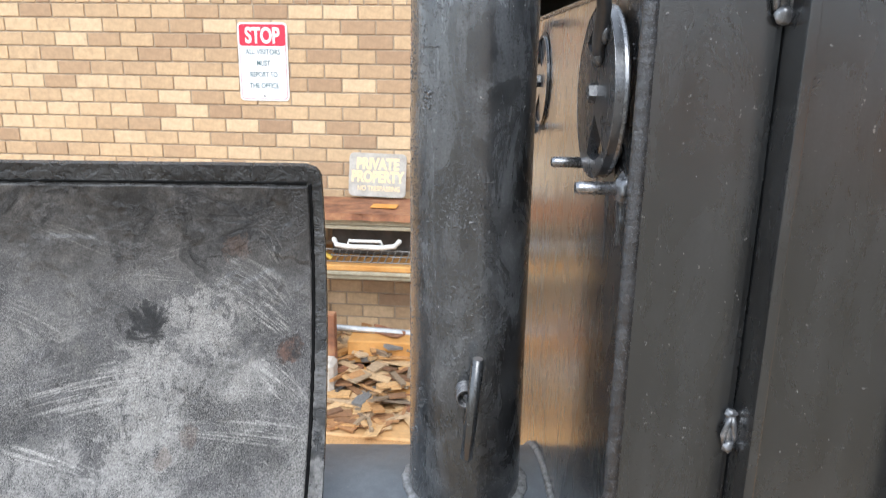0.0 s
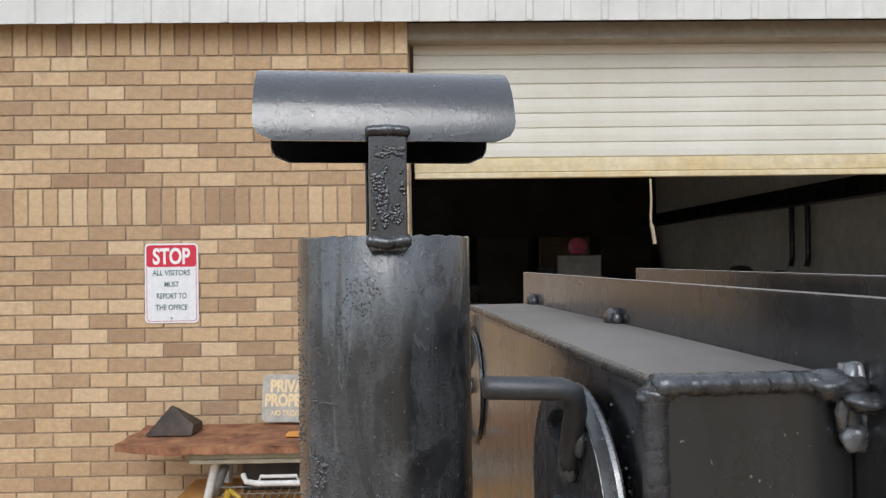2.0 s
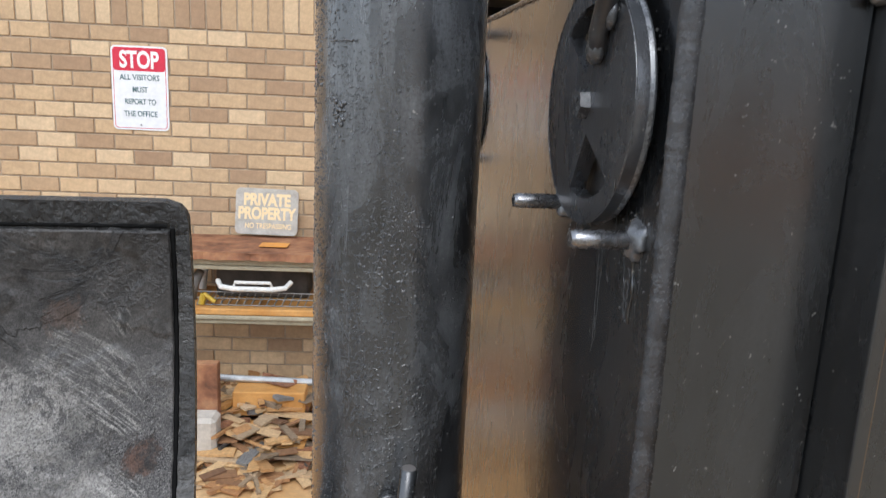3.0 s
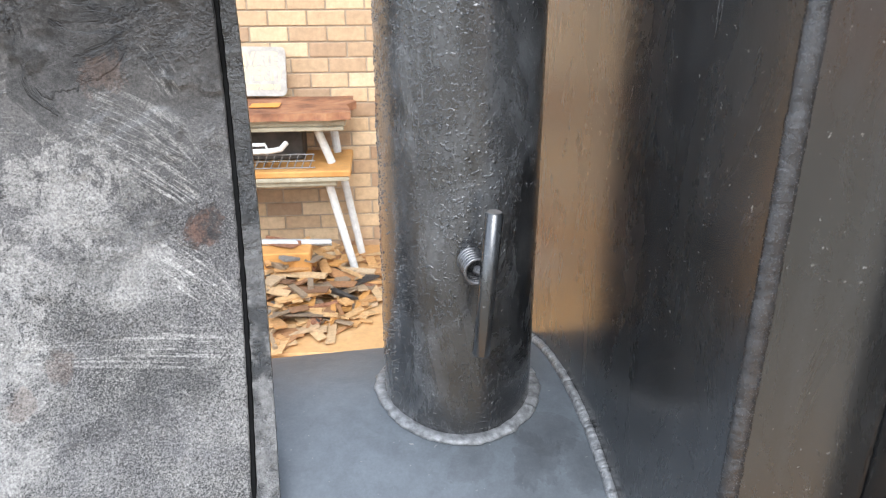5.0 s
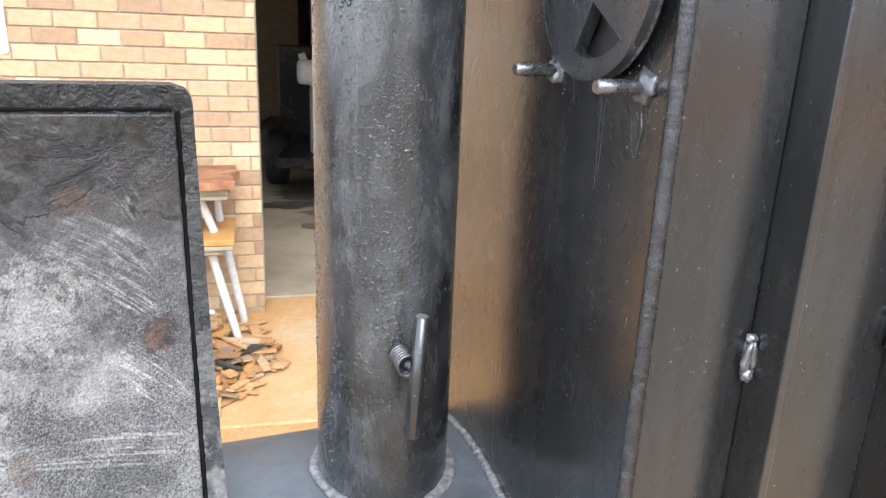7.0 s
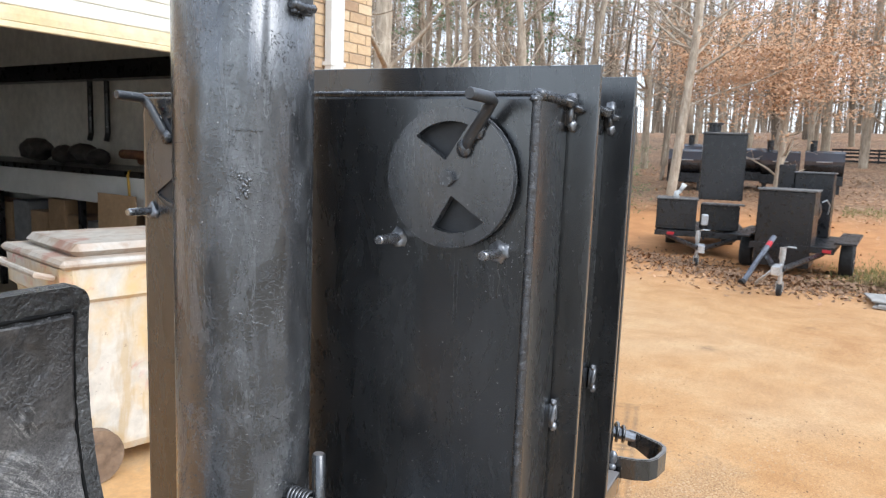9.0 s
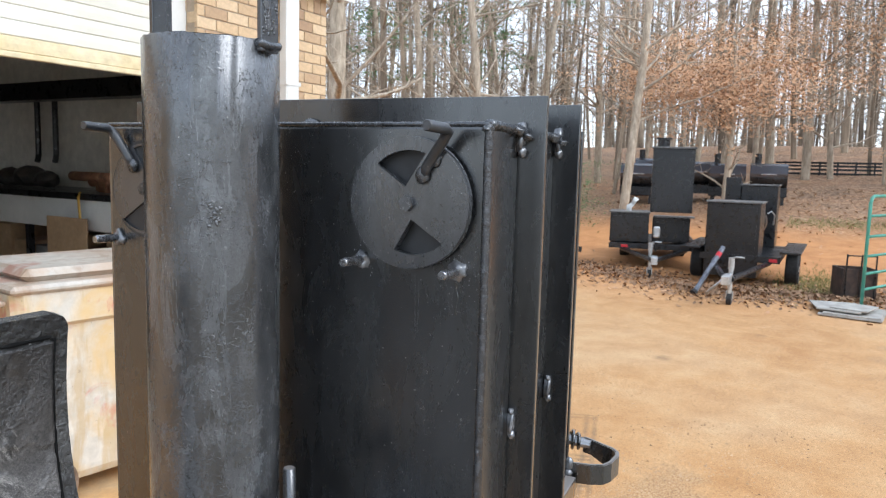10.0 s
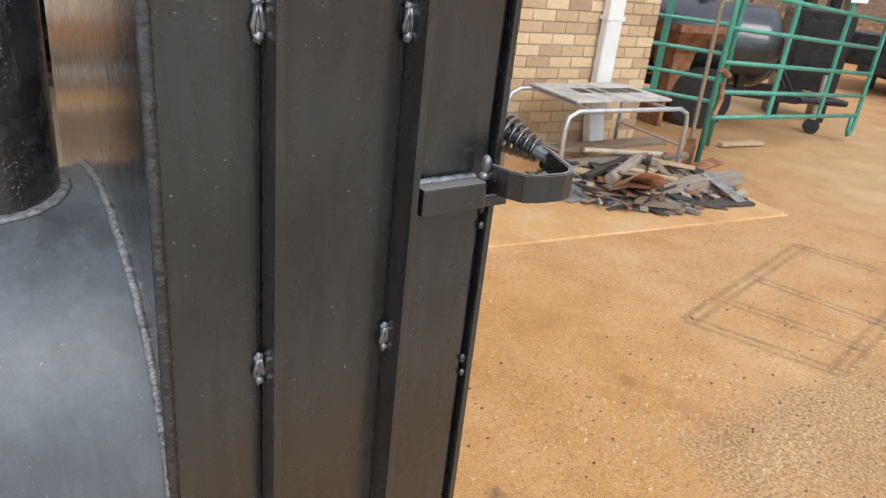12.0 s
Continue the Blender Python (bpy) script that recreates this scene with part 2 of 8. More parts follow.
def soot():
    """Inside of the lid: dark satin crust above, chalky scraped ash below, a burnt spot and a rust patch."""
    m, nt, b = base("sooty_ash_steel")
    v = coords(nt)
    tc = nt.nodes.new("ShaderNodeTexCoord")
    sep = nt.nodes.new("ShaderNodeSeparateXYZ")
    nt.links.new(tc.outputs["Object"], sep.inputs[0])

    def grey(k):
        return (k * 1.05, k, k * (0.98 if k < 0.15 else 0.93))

    def math_node(op, a, c, clamp=False):
        n = nt.nodes.new("ShaderNodeMath")
        n.operation, n.use_clamp = op, clamp
        for sock, value in zip(n.inputs, (a, c)):
            if isinstance(value, bpy.types.NodeSocket):
                nt.links.new(value, sock)
            else:
                sock.default_value = value
        return n.outputs[0]

    def near(x, z, rx, rz):
        """Ragged round patch about a point of the plate."""
        dx = math_node("DIVIDE", math_node("SUBTRACT", sep.outputs["X"], x), rx)
        dz = math_node("DIVIDE", math_node("SUBTRACT", sep.outputs["Z"], z), rz)
        d = math_node("ADD", math_node("MULTIPLY", dx, dx), math_node("MULTIPLY", dz, dz))
        d = math_node("ADD", d, math_node("MULTIPLY", math_node("SUBTRACT", noise_tex(nt, 38, 8, 0.78, 0.8, v), 0.5), 8.0))
        return ramp(nt, d, [(0.2, (1, 1, 1)), (0.8, (0.75, 0.75, 0.75)), (1.25, (0, 0, 0))])

    broad, mid, fleck = noise_tex(nt, 5.0, 6, 0.62, 0.8, v), noise_tex(nt, 17, 7, 0.68, 0.5, v), noise_tex(nt, 70, 5, 0.7, 0.2, v)
    grain = noise_tex(nt, 760, 4, 0.72, 0, v)
    # height of the ash line, wavering by a hand's width
    level = math_node("ADD", sep.outputs["Z"], math_node("MULTIPLY", math_node("SUBTRACT", broad, 0.5), 0.34))
    low = nt.nodes.new("ShaderNodeMapRange")
    low.inputs["From Min"].default_value, low.inputs["From Max"].default_value = 1.555, 1.40
    nt.links.new(level, low.inputs["Value"])
    low = low.outputs[0]
    upper = ramp(nt, mid, [(0.34, grey(0.030)), (0.5, grey(0.060)), (0.68, grey(0.115))])
    upper = blend(nt, 0.5, upper, ramp(nt, fleck, [(0.35, grey(0.6)), (0.62, grey(1.35))]), "MULTIPLY")
    ash = ramp(nt, blend(nt, 0.55, mid, broad), [(0.36, grey(0.075)), (0.46, grey(0.145)), (0.54, grey(0.20)), (0.64, grey(0.27))])
    tar = nt.nodes.new("ShaderNodeMapRange")
    tar.inputs["From Min"].default_value, tar.inputs["From Max"].default_value = 1.57, 1.65
    nt.links.new(level, tar.inputs["Value"])
    upper = blend(nt, tar.outputs[0], upper, (0.38, 0.38, 0.38), "MULTIPLY")
    col = blend(nt, low, upper, ash)
    # wiped chalky places
    chalk = 0.0
    for x, z, rx, rz, k in ((-0.462, 1.475, 0.052, 0.034, 0.75), (-0.528, 1.392, 0.044, 0.066, 0.8), (-0.535, 1.320, 0.05, 0.035, 0.7), (-0.44, 1.415, 0.06, 0.022, 0.55), (-0.63, 1.33, 0.05, 0.03, 0.6)):
        chalk = math_node("MAXIMUM", chalk, math_node("MULTIPLY", near(x, z, rx, rz), k))
    col = blend(nt, chalk, col, ramp(nt, fleck, [(0.35, grey(0.21)), (0.65, grey(0.31))]))
    # salt-and-pepper crust: small black pits, thick in some places
    cover = math_node("MULTIPLY", math_node("SUBTRACT", noise_tex(nt, 12, 6, 0.7, 0.5, v), 0.5), 0.42)
    pit = ramp(nt, math_node("ADD", grain, math_node("ADD", cover, math_node("MULTIPLY", chalk, 0.10))), [(0.44, grey(1)), (0.53, grey(0))])
    pit = math_node("MULTIPLY", pit, math_node("ADD", math_node("MULTIPLY", low, 0.72), 0.22))
    col = blend(nt, pit, col, ramp(nt, fleck, [(0.4, grey(0.022)), (0.65, grey(0.06))]))
    salt = ramp(nt, noise_tex(nt, 900, 3, 0.7, 0, v), [(0.575, grey(0)), (0.63, grey(0.6))])
    col = blend(nt, math_node("MULTIPLY", salt, low), col, grey(0.34))
    # thickly sooted places
    for x, z, rx, rz in ((-0.405, 1.345, 0.050, 0.022), (-0.415, 1.463, 0.026, 0.022), (-0.655, 1.370, 0.040, 0.024), (-0.60, 1.440, 0.035, 0.02)):
        col = blend(nt, math_node("MULTIPLY", near(x, z, rx, rz), 0.5), col, (0.3, 0.3, 0.3), "MULTIPLY")
    # bundles of scrape strokes: centre, length, width, slope, strength
    for k, (x, z, length, width, slope, strength) in enumerate((
            (-0.380, 1.4135, 0.085, 0.040, -39, 0.95), (-0.420, 1.522, 0.11, 0.055, -28, 0.55), (-0.387, 1.506, 0.075, 0.034, -54, 0.6), (-0.500, 1.521, 0.10, 0.024, -5, 0.5),
            (-0.594, 1.405, 0.14, 0.060, 11, 0.8), (-0.430, 1.371, 0.18, 0.032, -5, 0.75), (-0.620, 1.340, 0.14, 0.016, -13, 0.9), (-0.600, 1.564, 0.09, 0.035, -23, 0.4),
            (-0.650, 1.474, 0.10, 0.045, -26, 0.5), (-0.408, 1.490, 0.09, 0.030, -36, 0.8), (-0.393, 1.560, 0.05, 0.024, -58, 0.6), (-0.48, 1.555, 0.09, 0.03, 18, 0.4))):
        mp = nt.nodes.new("ShaderNodeMapping")
        mp.vector_type = "TEXTURE"
        mp.inputs["Location"].default_value = (x, 0, z)
        mp.inputs["Rotation"].default_value = (0, radians(-slope), 0)
        mp.inputs["Scale"].default_value = (length / 2, 1.0, width / 2)
        nt.links.new(tc.outputs["Object"], mp.inputs["Vector"])
        sp = nt.nodes.new("ShaderNodeSeparateXYZ")
        nt.links.new(mp.outputs["Vector"], sp.inputs[0])
        along, across = sp.outputs["X"], sp.outputs["Z"]
        d = math_node("ADD", math_node("MULTIPLY", along, along), math_node("MULTIPLY", across, across))
        d = math_node("ADD", d, math_node("MULTIPLY", math_node("SUBTRACT", mid, 0.5), 1.6))
        window = ramp(nt, d, [(0.45, grey(1)), (1.0, grey(0))])
        cv = nt.nodes.new("ShaderNodeCombineXYZ")
        nt.links.new(math_node("MULTIPLY", along, 0.55), cv.inputs["X"])
        cv.inputs["Y"].default_value = 3.7 * k
        nt.links.new(math_node("MULTIPLY", math_node("ADD", across, math_node("MULTIPLY", math_node("MULTIPLY", along, along), 0.12)), width * 125), cv.inputs["Z"])
        lines = ramp(nt, noise_tex(nt, 1.6, 4, 0.62, 0.1, cv.outputs[0]), [(0.50, grey(0)), (0.60, grey(1))])
        broken = ramp(nt, grain, [(0.40, grey(0.25)), (0.52, grey(1))])
        fac = math_node("MULTIPLY", math_node("MULTIPLY", lines, window), math_node("MULTIPLY", broken, strength))
        col = blend(nt, fac, col, blend(nt, low, grey(0.22), grey(0.36)))
    # dark crust left standing with ragged edges, and the cracks round it
    ragged = noise_tex(nt, 11, 8, 0.66, 0.7, v)
    dry = math_node("SUBTRACT", 1.0, math_node("MULTIPLY", low, 0.92))
    col = blend(nt, math_node("MULTIPLY", ramp(nt, ragged, [(0.530, grey(0)), (0.545, grey(0.8))]), dry), col, ramp(nt, fleck, [(0.4, grey(0.016)), (0.62, grey(0.055))]))
    col = blend(nt, math_node("MULTIPLY", ramp(nt, ragged, [(0.586, grey(0)), (0.600, grey(0.95)), (0.616, grey(0))]), dry), col, grey(0.010))
    col = blend(nt, near(-0.532, 1.474, 0.026, 0.022), col, grey(0.010))
    col = blend(nt, math_node("MULTIPLY", near(-0.373, 1.447, 0.015, 0.017), 0.85), col, blend(nt, ramp(nt, fleck, [(0.42, grey(0)), (0.6, grey(1))]), (0.020, 0.017, 0.016), (0.115, 0.058, 0.038)))
    for x, z, r in ((-0.476, 1.364, 0.010), (-0.503, 1.343, 0.009), (-0.425, 1.560, 0.018)):
        col = blend(nt, math_node("MULTIPLY", near(x, z, r, r), 0.35), col, (0.11, 0.065, 0.045))
    col = blend(nt, 0.8, col, ramp(nt, noise_tex(nt, 520, 4, 0.75, 0, v), [(0.36, (0.45, 0.45, 0.45)), (0.5, (1, 1, 1)), (0.64, (1.5, 1.5, 1.48))]), "MULTIPLY")
    nt.links.new(col, b.inputs["Base Color"])
    nt.links.new(ramp(nt, low, [(0.0, (0.34, 0.34, 0.34)), (1.0, (0.66, 0.66, 0.66))]), b.inputs["Roughness"])
    grit = ramp(nt, noise_tex(nt, 320, 3, 0.6, 0.3, v), [(0.40, grey(0)), (0.62, grey(1))])
    grit = math_node("MULTIPLY", grit, math_node("MAXIMUM", ramp(nt, noise_tex(nt, 15, 6, 0.65, 0.6, v), [(0.50, grey(0)), (0.56, grey(1))]), math_node("MULTIPLY", low, 0.75)))
    lift = ramp(nt, ragged, [(0.595, grey(0)), (0.612, grey(1))])
    relief = blend(nt, 0.35, blend(nt, 0.65, blend(nt, 0.15, blend(nt, 0.5, grain, (0.5, 0.5, 0.5)), fleck), grit), lift)
    bump(nt, b, blend(nt, math_node("MULTIPLY", pit, 0.5), relief, grey(0.0)), 0.8, 0.0022)
    return m


soot_mat = soot()
rim_soot = mat("tarry_rim", (0.006, 0.006, 0.006), (0.014, 0.014, 0.0135), 9, 0.30, 0, 1.0, 0.006, fine=9, c3=(0.055, 0.053, 0.05), spec=0.7)


def ash_below(m, z_top, z_low, ash):
    """Patchy ash clinging to the lower part of a sooty edge."""
    nt = m.node_tree
    b = next(n for n in nt.nodes if n.type == "BSDF_PRINCIPLED")
    tc, sep = nt.nodes.new("ShaderNodeTexCoord"), nt.nodes.new("ShaderNodeSeparateXYZ")
    nt.links.new(tc.outputs["Object"], sep.inputs[0])
    mr = nt.nodes.new("ShaderNodeMapRange")
    mr.inputs["From Min"].default_value, mr.inputs["From Max"].default_value = z_top, z_low
    nt.links.new(sep.outputs["Z"], mr.inputs["Value"])
    v = coords(nt)
    patch = blend(nt, 1.0, mr.outputs[0], ramp(nt, noise_tex(nt, 26, 7, 0.7, 0.4, v), [(0.44, (0, 0, 0)), (0.54, (0.9, 0.9, 0.9))]), "MULTIPLY")
    tone = ramp(nt, noise_tex(nt, 190, 4, 0.7, 0, v), [(0.35, scaled(ash, 0.45)), (0.65, ash)])
    nt.links.new(blend(nt, patch, b.inputs["Base Color"].links[0].from_socket, tone), b.inputs["Base Color"])


ash_below(rim_soot, 1.52, 1.36, (0.20, 0.192, 0.182))
crust_mat = mat("soot_crust", (0.010, 0.010, 0.010), (0.05, 0.049, 0.046), 30, 0.5, 0, 0.8, 0.003, fine=5)
grate_mat = mat("sooty_grate", (0.012, 0.012, 0.012), (0.05, 0.05, 0.048), 60, 0.5, 0.3, 0.3)


def clay():
    """Packed orange clay, pale where dry, with damp patches, grit and dark specks."""
    m, nt, b = base("orange_clay")
    v = coords(nt)
    big, mid, grit = noise_tex(nt, 0.35, 5, 0.6, 0.4, v), noise_tex(nt, 2.6, 6, 0.65, 0.3, v), noise_tex(nt, 38, 4, 0.7, 0, v)
    col = ramp(nt, big, [(0.34, (0.40, 0.195, 0.066)), (0.5, (0.49, 0.272, 0.108)), (0.66, (0.55, 0.37, 0.20))])
    col = blend(nt, 0.5, col, ramp(nt, mid, [(0.32, (0.34, 0.165, 0.057)), (0.5, (0.47, 0.265, 0.112)), (0.68, (0.56, 0.36, 0.18))]))
    col = blend(nt, 0.5, col, ramp(nt, grit, [(0.3, (0.6, 0.6, 0.6)), (0.7, (1.2, 1.2, 1.2))]), "MULTIPLY")
    speck = noise_tex(nt, 9, 5, 0.75, 0.2, v)
    col = blend(nt, ramp(nt, speck, [(0.70, (0, 0, 0)), (0.80, (0.35, 0.35, 0.35))]), col, (0.20, 0.13, 0.085))
    fleck = noise_tex(nt, 48, 2, 0.6, 0, v)
    strewn = ramp(nt, noise_tex(nt, 1.1, 4, 0.6, 0.3, v), [(0.42, (0.1, 0.1, 0.1)), (0.6, (0.7, 0.7, 0.7))])
    col = blend(nt, blend(nt, 1.0, ramp(nt, fleck, [(0.62, (0, 0, 0)), (0.68, (1, 1, 1))]), strewn, "MULTIPLY"), col, (0.15, 0.085, 0.045))
    col = blend(nt, blend(nt, 1.0, ramp(nt, fleck, [(0.30, (1, 1, 1)), (0.35, (0, 0, 0))]), strewn, "MULTIPLY"), col, (0.62, 0.47, 0.30))
    gravel = noise_tex(nt, 130, 4, 0.75, 0, v)
    col = blend(nt, 0.75, col, ramp(nt, gravel, [(0.36, (0.55, 0.52, 0.5)), (0.5, (1, 1, 1)), (0.66, (1.3, 1.32, 1.36))]), "MULTIPLY")
    # leaf litter under the trees, far out
    tc = nt.nodes.new("ShaderNodeTexCoord")
    sep = nt.nodes.new("ShaderNodeSeparateXYZ")
    nt.links.new(tc.outputs["Object"], sep.inputs[0])

    def calc(op, a, c):
        n = nt.nodes.new("ShaderNodeMath")
        n.operation = op
        for sock, value in zip(n.inputs, (a, c)):
            if isinstance(value, bpy.types.NodeSocket):
                nt.links.new(value, sock)
            else:
                sock.default_value = value
        return n.outputs[0]

    # oil spots with ragged edges
    ragged = calc("MULTIPLY", noise_tex(nt, 16, 6, 0.7, 0.5, v), 2.2)
    for x, y, r, k in ((3.71, -3.172, 0.09, 0.95), (3.98, -3.15, 0.03, 0.6), (3.6, -2.72, 0.06, 0.5), (2.75, -3.05, 0.05, 0.6), (3.1, -3.5, 0.04, 0.5), (5.2, -3.3, 0.05, 0.5), (4.5, -1.95, 0.04, 0.5), (8.0, -2.6, 0.16, 0.45), (9.6, -3.3, 0.12, 0.4)):
        dx, dy = calc("DIVIDE", calc("SUBTRACT", sep.outputs["X"], x), r), calc("DIVIDE", calc("SUBTRACT", sep.outputs["Y"], y), r)
        d = calc("ADD", calc("ADD", calc("MULTIPLY", dx, dx), calc("MULTIPLY", dy, dy)), ragged)
        col = blend(nt, ramp(nt, calc("MULTIPLY", d, 0.5), [(0.45, (k, k, k)), (0.8, (0, 0, 0))]), col, (0.06, 0.045, 0.038))
    # wetter orange clay nearer the shop, a paler band of dried wash beyond
    damp = nt.nodes.new("ShaderNodeMapRange")
    damp.inputs["From Min"].default_value, damp.inputs["From Max"].default_value = 5.9, 3.8
    damp.inputs["To Max"].default_value = 0.5
    nt.links.new(calc("ADD", sep.outputs["X"], calc("MULTIPLY", calc("SUBTRACT", mid, 0.5), 3.0)), damp.inputs["Value"])
    col = blend(nt, damp.outputs[0], col, (1.02, 0.90, 0.66), "MULTIPLY")
    # coarse washed gravel lying in a patch
    patch = calc("ADD", calc("MULTIPLY", calc("POWER", calc("DIVIDE", calc("SUBTRACT", sep.outputs["X"], 4.35), 1.1), 2.0), 1.0), calc("POWER", calc("DIVIDE", calc("SUBTRACT", sep.outputs["Y"], -3.3), 0.36), 2.0))
    patch = ramp(nt, calc("ADD", patch, calc("MULTIPLY", calc("SUBTRACT", noise_tex(nt, 4, 6, 0.7, 0.4, v), 0.5), 2.6)), [(0.5, (0.85, 0.85, 0.85)), (1.2, (0, 0, 0))])
    stones = ramp(nt, noise_tex(nt, 75, 3, 0.75, 0.2, v), [(0.36, (0.14, 0.085, 0.042)), (0.48, (0.36, 0.20, 0.085)), (0.60, (0.50, 0.33, 0.17)), (0.70, (0.60, 0.47, 0.31))])
    col = blend(nt, patch, col, stones)
    # unseen ground south and west, toned brown-grey to tune reflections; ragged into the clay
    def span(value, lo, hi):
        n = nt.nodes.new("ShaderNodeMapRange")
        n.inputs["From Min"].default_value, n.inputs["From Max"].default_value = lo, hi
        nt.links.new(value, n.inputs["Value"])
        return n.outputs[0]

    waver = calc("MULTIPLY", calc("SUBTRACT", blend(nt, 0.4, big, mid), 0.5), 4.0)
    unseen_ground = calc("MAXIMUM", span(calc("ADD", sep.outputs["Y"], waver), -4.5, -5.6), span(calc("ADD", sep.outputs["X"], waver), -1.2, -3.2))
    unseen_tone = ramp(nt, noise_tex(nt, 30, 6, 0.75, 0, v), [(0.3, (0.205, 0.175, 0.132)), (0.7, (0.400, 0.350, 0.272))])
    tone_streaks = noise_tex(nt, 0.9, 5, 0.65, 0.6, coords(nt, (0.35, 1.6, 1)))
    unseen_tone = blend(nt, 1.0, unseen_tone, ramp(nt, tone_streaks, [(0.36, (0.55, 0.52, 0.48)), (0.62, (1.15, 1.12, 1.06))]), "MULTIPLY")
    col = blend(nt, unseen_ground, col, unseen_tone)
    # a ladder's double print, smudged
    wander = calc("MULTIPLY", calc("SUBTRACT", noise_tex(nt, 14, 5, 0.65, 0, v), 0.5), 0.035)
    fade = ramp(nt, noise_tex(nt, 7, 4, 0.6, 0, v), [(0.35, (0.2, 0.2, 0.2)), (0.65, (0.74, 0.74, 0.74))])
    pa, pb, pc, pd = Vector((4.260, -2.422)), Vector((5.742, -1.945)), Vector((5.985, -2.570)), Vector((4.566, -3.0))
    for p, q in ((pa, pb), (pd, pc), (pb, pc), (pa, pd), (pa.lerp(pb, 0.235), pd.lerp(pc, 0.225)), (pa.lerp(pb, 0.51), pd.lerp(pc, 0.48))):
        u = (q - p).normalized()
        off = calc("ADD", calc("MULTIPLY", calc("SUBTRACT", sep.outputs["X"], p.x), -u.y), calc("MULTIPLY", calc("SUBTRACT", sep.outputs["Y"], p.y), u.x))
        run = calc("ADD", calc("MULTIPLY", calc("SUBTRACT", sep.outputs["X"], p.x), u.x), calc("MULTIPLY", calc("SUBTRACT", sep.outputs["Y"], p.y), u.y))
        gap = calc("ABSOLUTE", calc("SUBTRACT", calc("ABSOLUTE", calc("ADD", off, wander), 0.0), 0.030), 0.0)
        end = calc("ABSOLUTE", calc("SUBTRACT", run, (q - p).length / 2), 0.0)
        inside = calc("LESS_THAN", end, (q - p).length / 2 + 0.02)
        line = ramp(nt, gap, [(0.006, (1, 1, 1)), (0.024, (0, 0, 0))])
        col = blend(nt, calc("MULTIPLY", calc("MULTIPLY", line, inside), fade), col, (0.185, 0.115, 0.06))
    red = nt.nodes.new("ShaderNodeMapRange")
    red.inputs["From Min"].default_value, red.inputs["From Max"].default_value = 10.5, 13.5
    red.inputs["To Max"].default_value = 0.9
    nt.links.new(sep.outputs["X"], red.inputs["Value"])
    col = blend(nt, red.outputs[0], col, ramp(nt, mid, [(0.3, (0.36, 0.145, 0.043)), (0.7, (0.52, 0.245, 0.088))]))
    far = nt.nodes.new("ShaderNodeMapRange")
    far.inputs["From Min"].default_value, far.inputs["From Max"].default_value = 18.6, 21.6
    nt.links.new(sep.outputs["X"], far.inputs["Value"])
    edge = nt.nodes.new("ShaderNodeMath")
    edge.operation = "MULTIPLY_ADD"
    nt.links.new(noise_tex(nt, 0.5, 5, 0.6, 0.3, v), edge.inputs[0])
    edge.inputs[1].default_value = 1.1
    edge.inputs[2].default_value = -0.62
    tot = nt.nodes.new("ShaderNodeMath")
    tot.operation, tot.use_clamp = "ADD", True
    nt.links.new(far.outputs[0], tot.inputs[0])
    nt.links.new(edge.outputs[0], tot.inputs[1])
    litter = ramp(nt, noise_tex(nt, 9, 8, 0.8, 0, v), [(0.38, (0.085, 0.045, 0.024)), (0.5, (0.27, 0.155, 0.08)), (0.62, (0.48, 0.34, 0.22))])
    near = nt.nodes.new("ShaderNodeMath")
    near.operation = "MULTIPLY"
    nt.links.new(tot.outputs[0], near.inputs[0])
    cut = nt.nodes.new("ShaderNodeMapRange")
    cut.inputs["From Min"].default_value, cut.inputs["From Max"].default_value = 16.0, 18.5
    nt.links.new(sep.outputs["X"], cut.inputs["Value"])
    nt.links.new(cut.outputs[0], near.inputs[1])
    litter = blend(nt, 0.6, litter, ramp(nt, noise_tex(nt, 1.3, 6, 0.7, 0.4, v), [(0.35, (0.5, 0.5, 0.5)), (0.65, (1.25, 1.2, 1.15))]), "MULTIPLY")
    col = blend(nt, near.outputs[0], col, litter)
    nt.links.new(col, b.inputs["Base Color"])
    b.inputs["Roughness"].default_value = 0.85
    bump(nt, b, blend(nt, 0.5, grit, mid), 0.35, 0.02)
    return m


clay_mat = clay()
apron_mat = mat("clay_stained_concrete", (0.46, 0.24, 0.085), (0.56, 0.33, 0.14), 1.6, 0.75, 0, 0.25, 0.004, fine=22, c3=(0.54, 0.40, 0.24))
shop_floor = mat("stained_shop_concrete", (0.26, 0.21, 0.15), (0.42, 0.34, 0.24), 1.1, 0.6, 0, 0.15, 0.003, fine=14, c3=(0.48, 0.39, 0.28))
mortar_mat = mat("brown_mortar", (0.33, 0.26, 0.185), (0.45, 0.365, 0.27), 20, 0.9, 0, 0.5, 0.003)


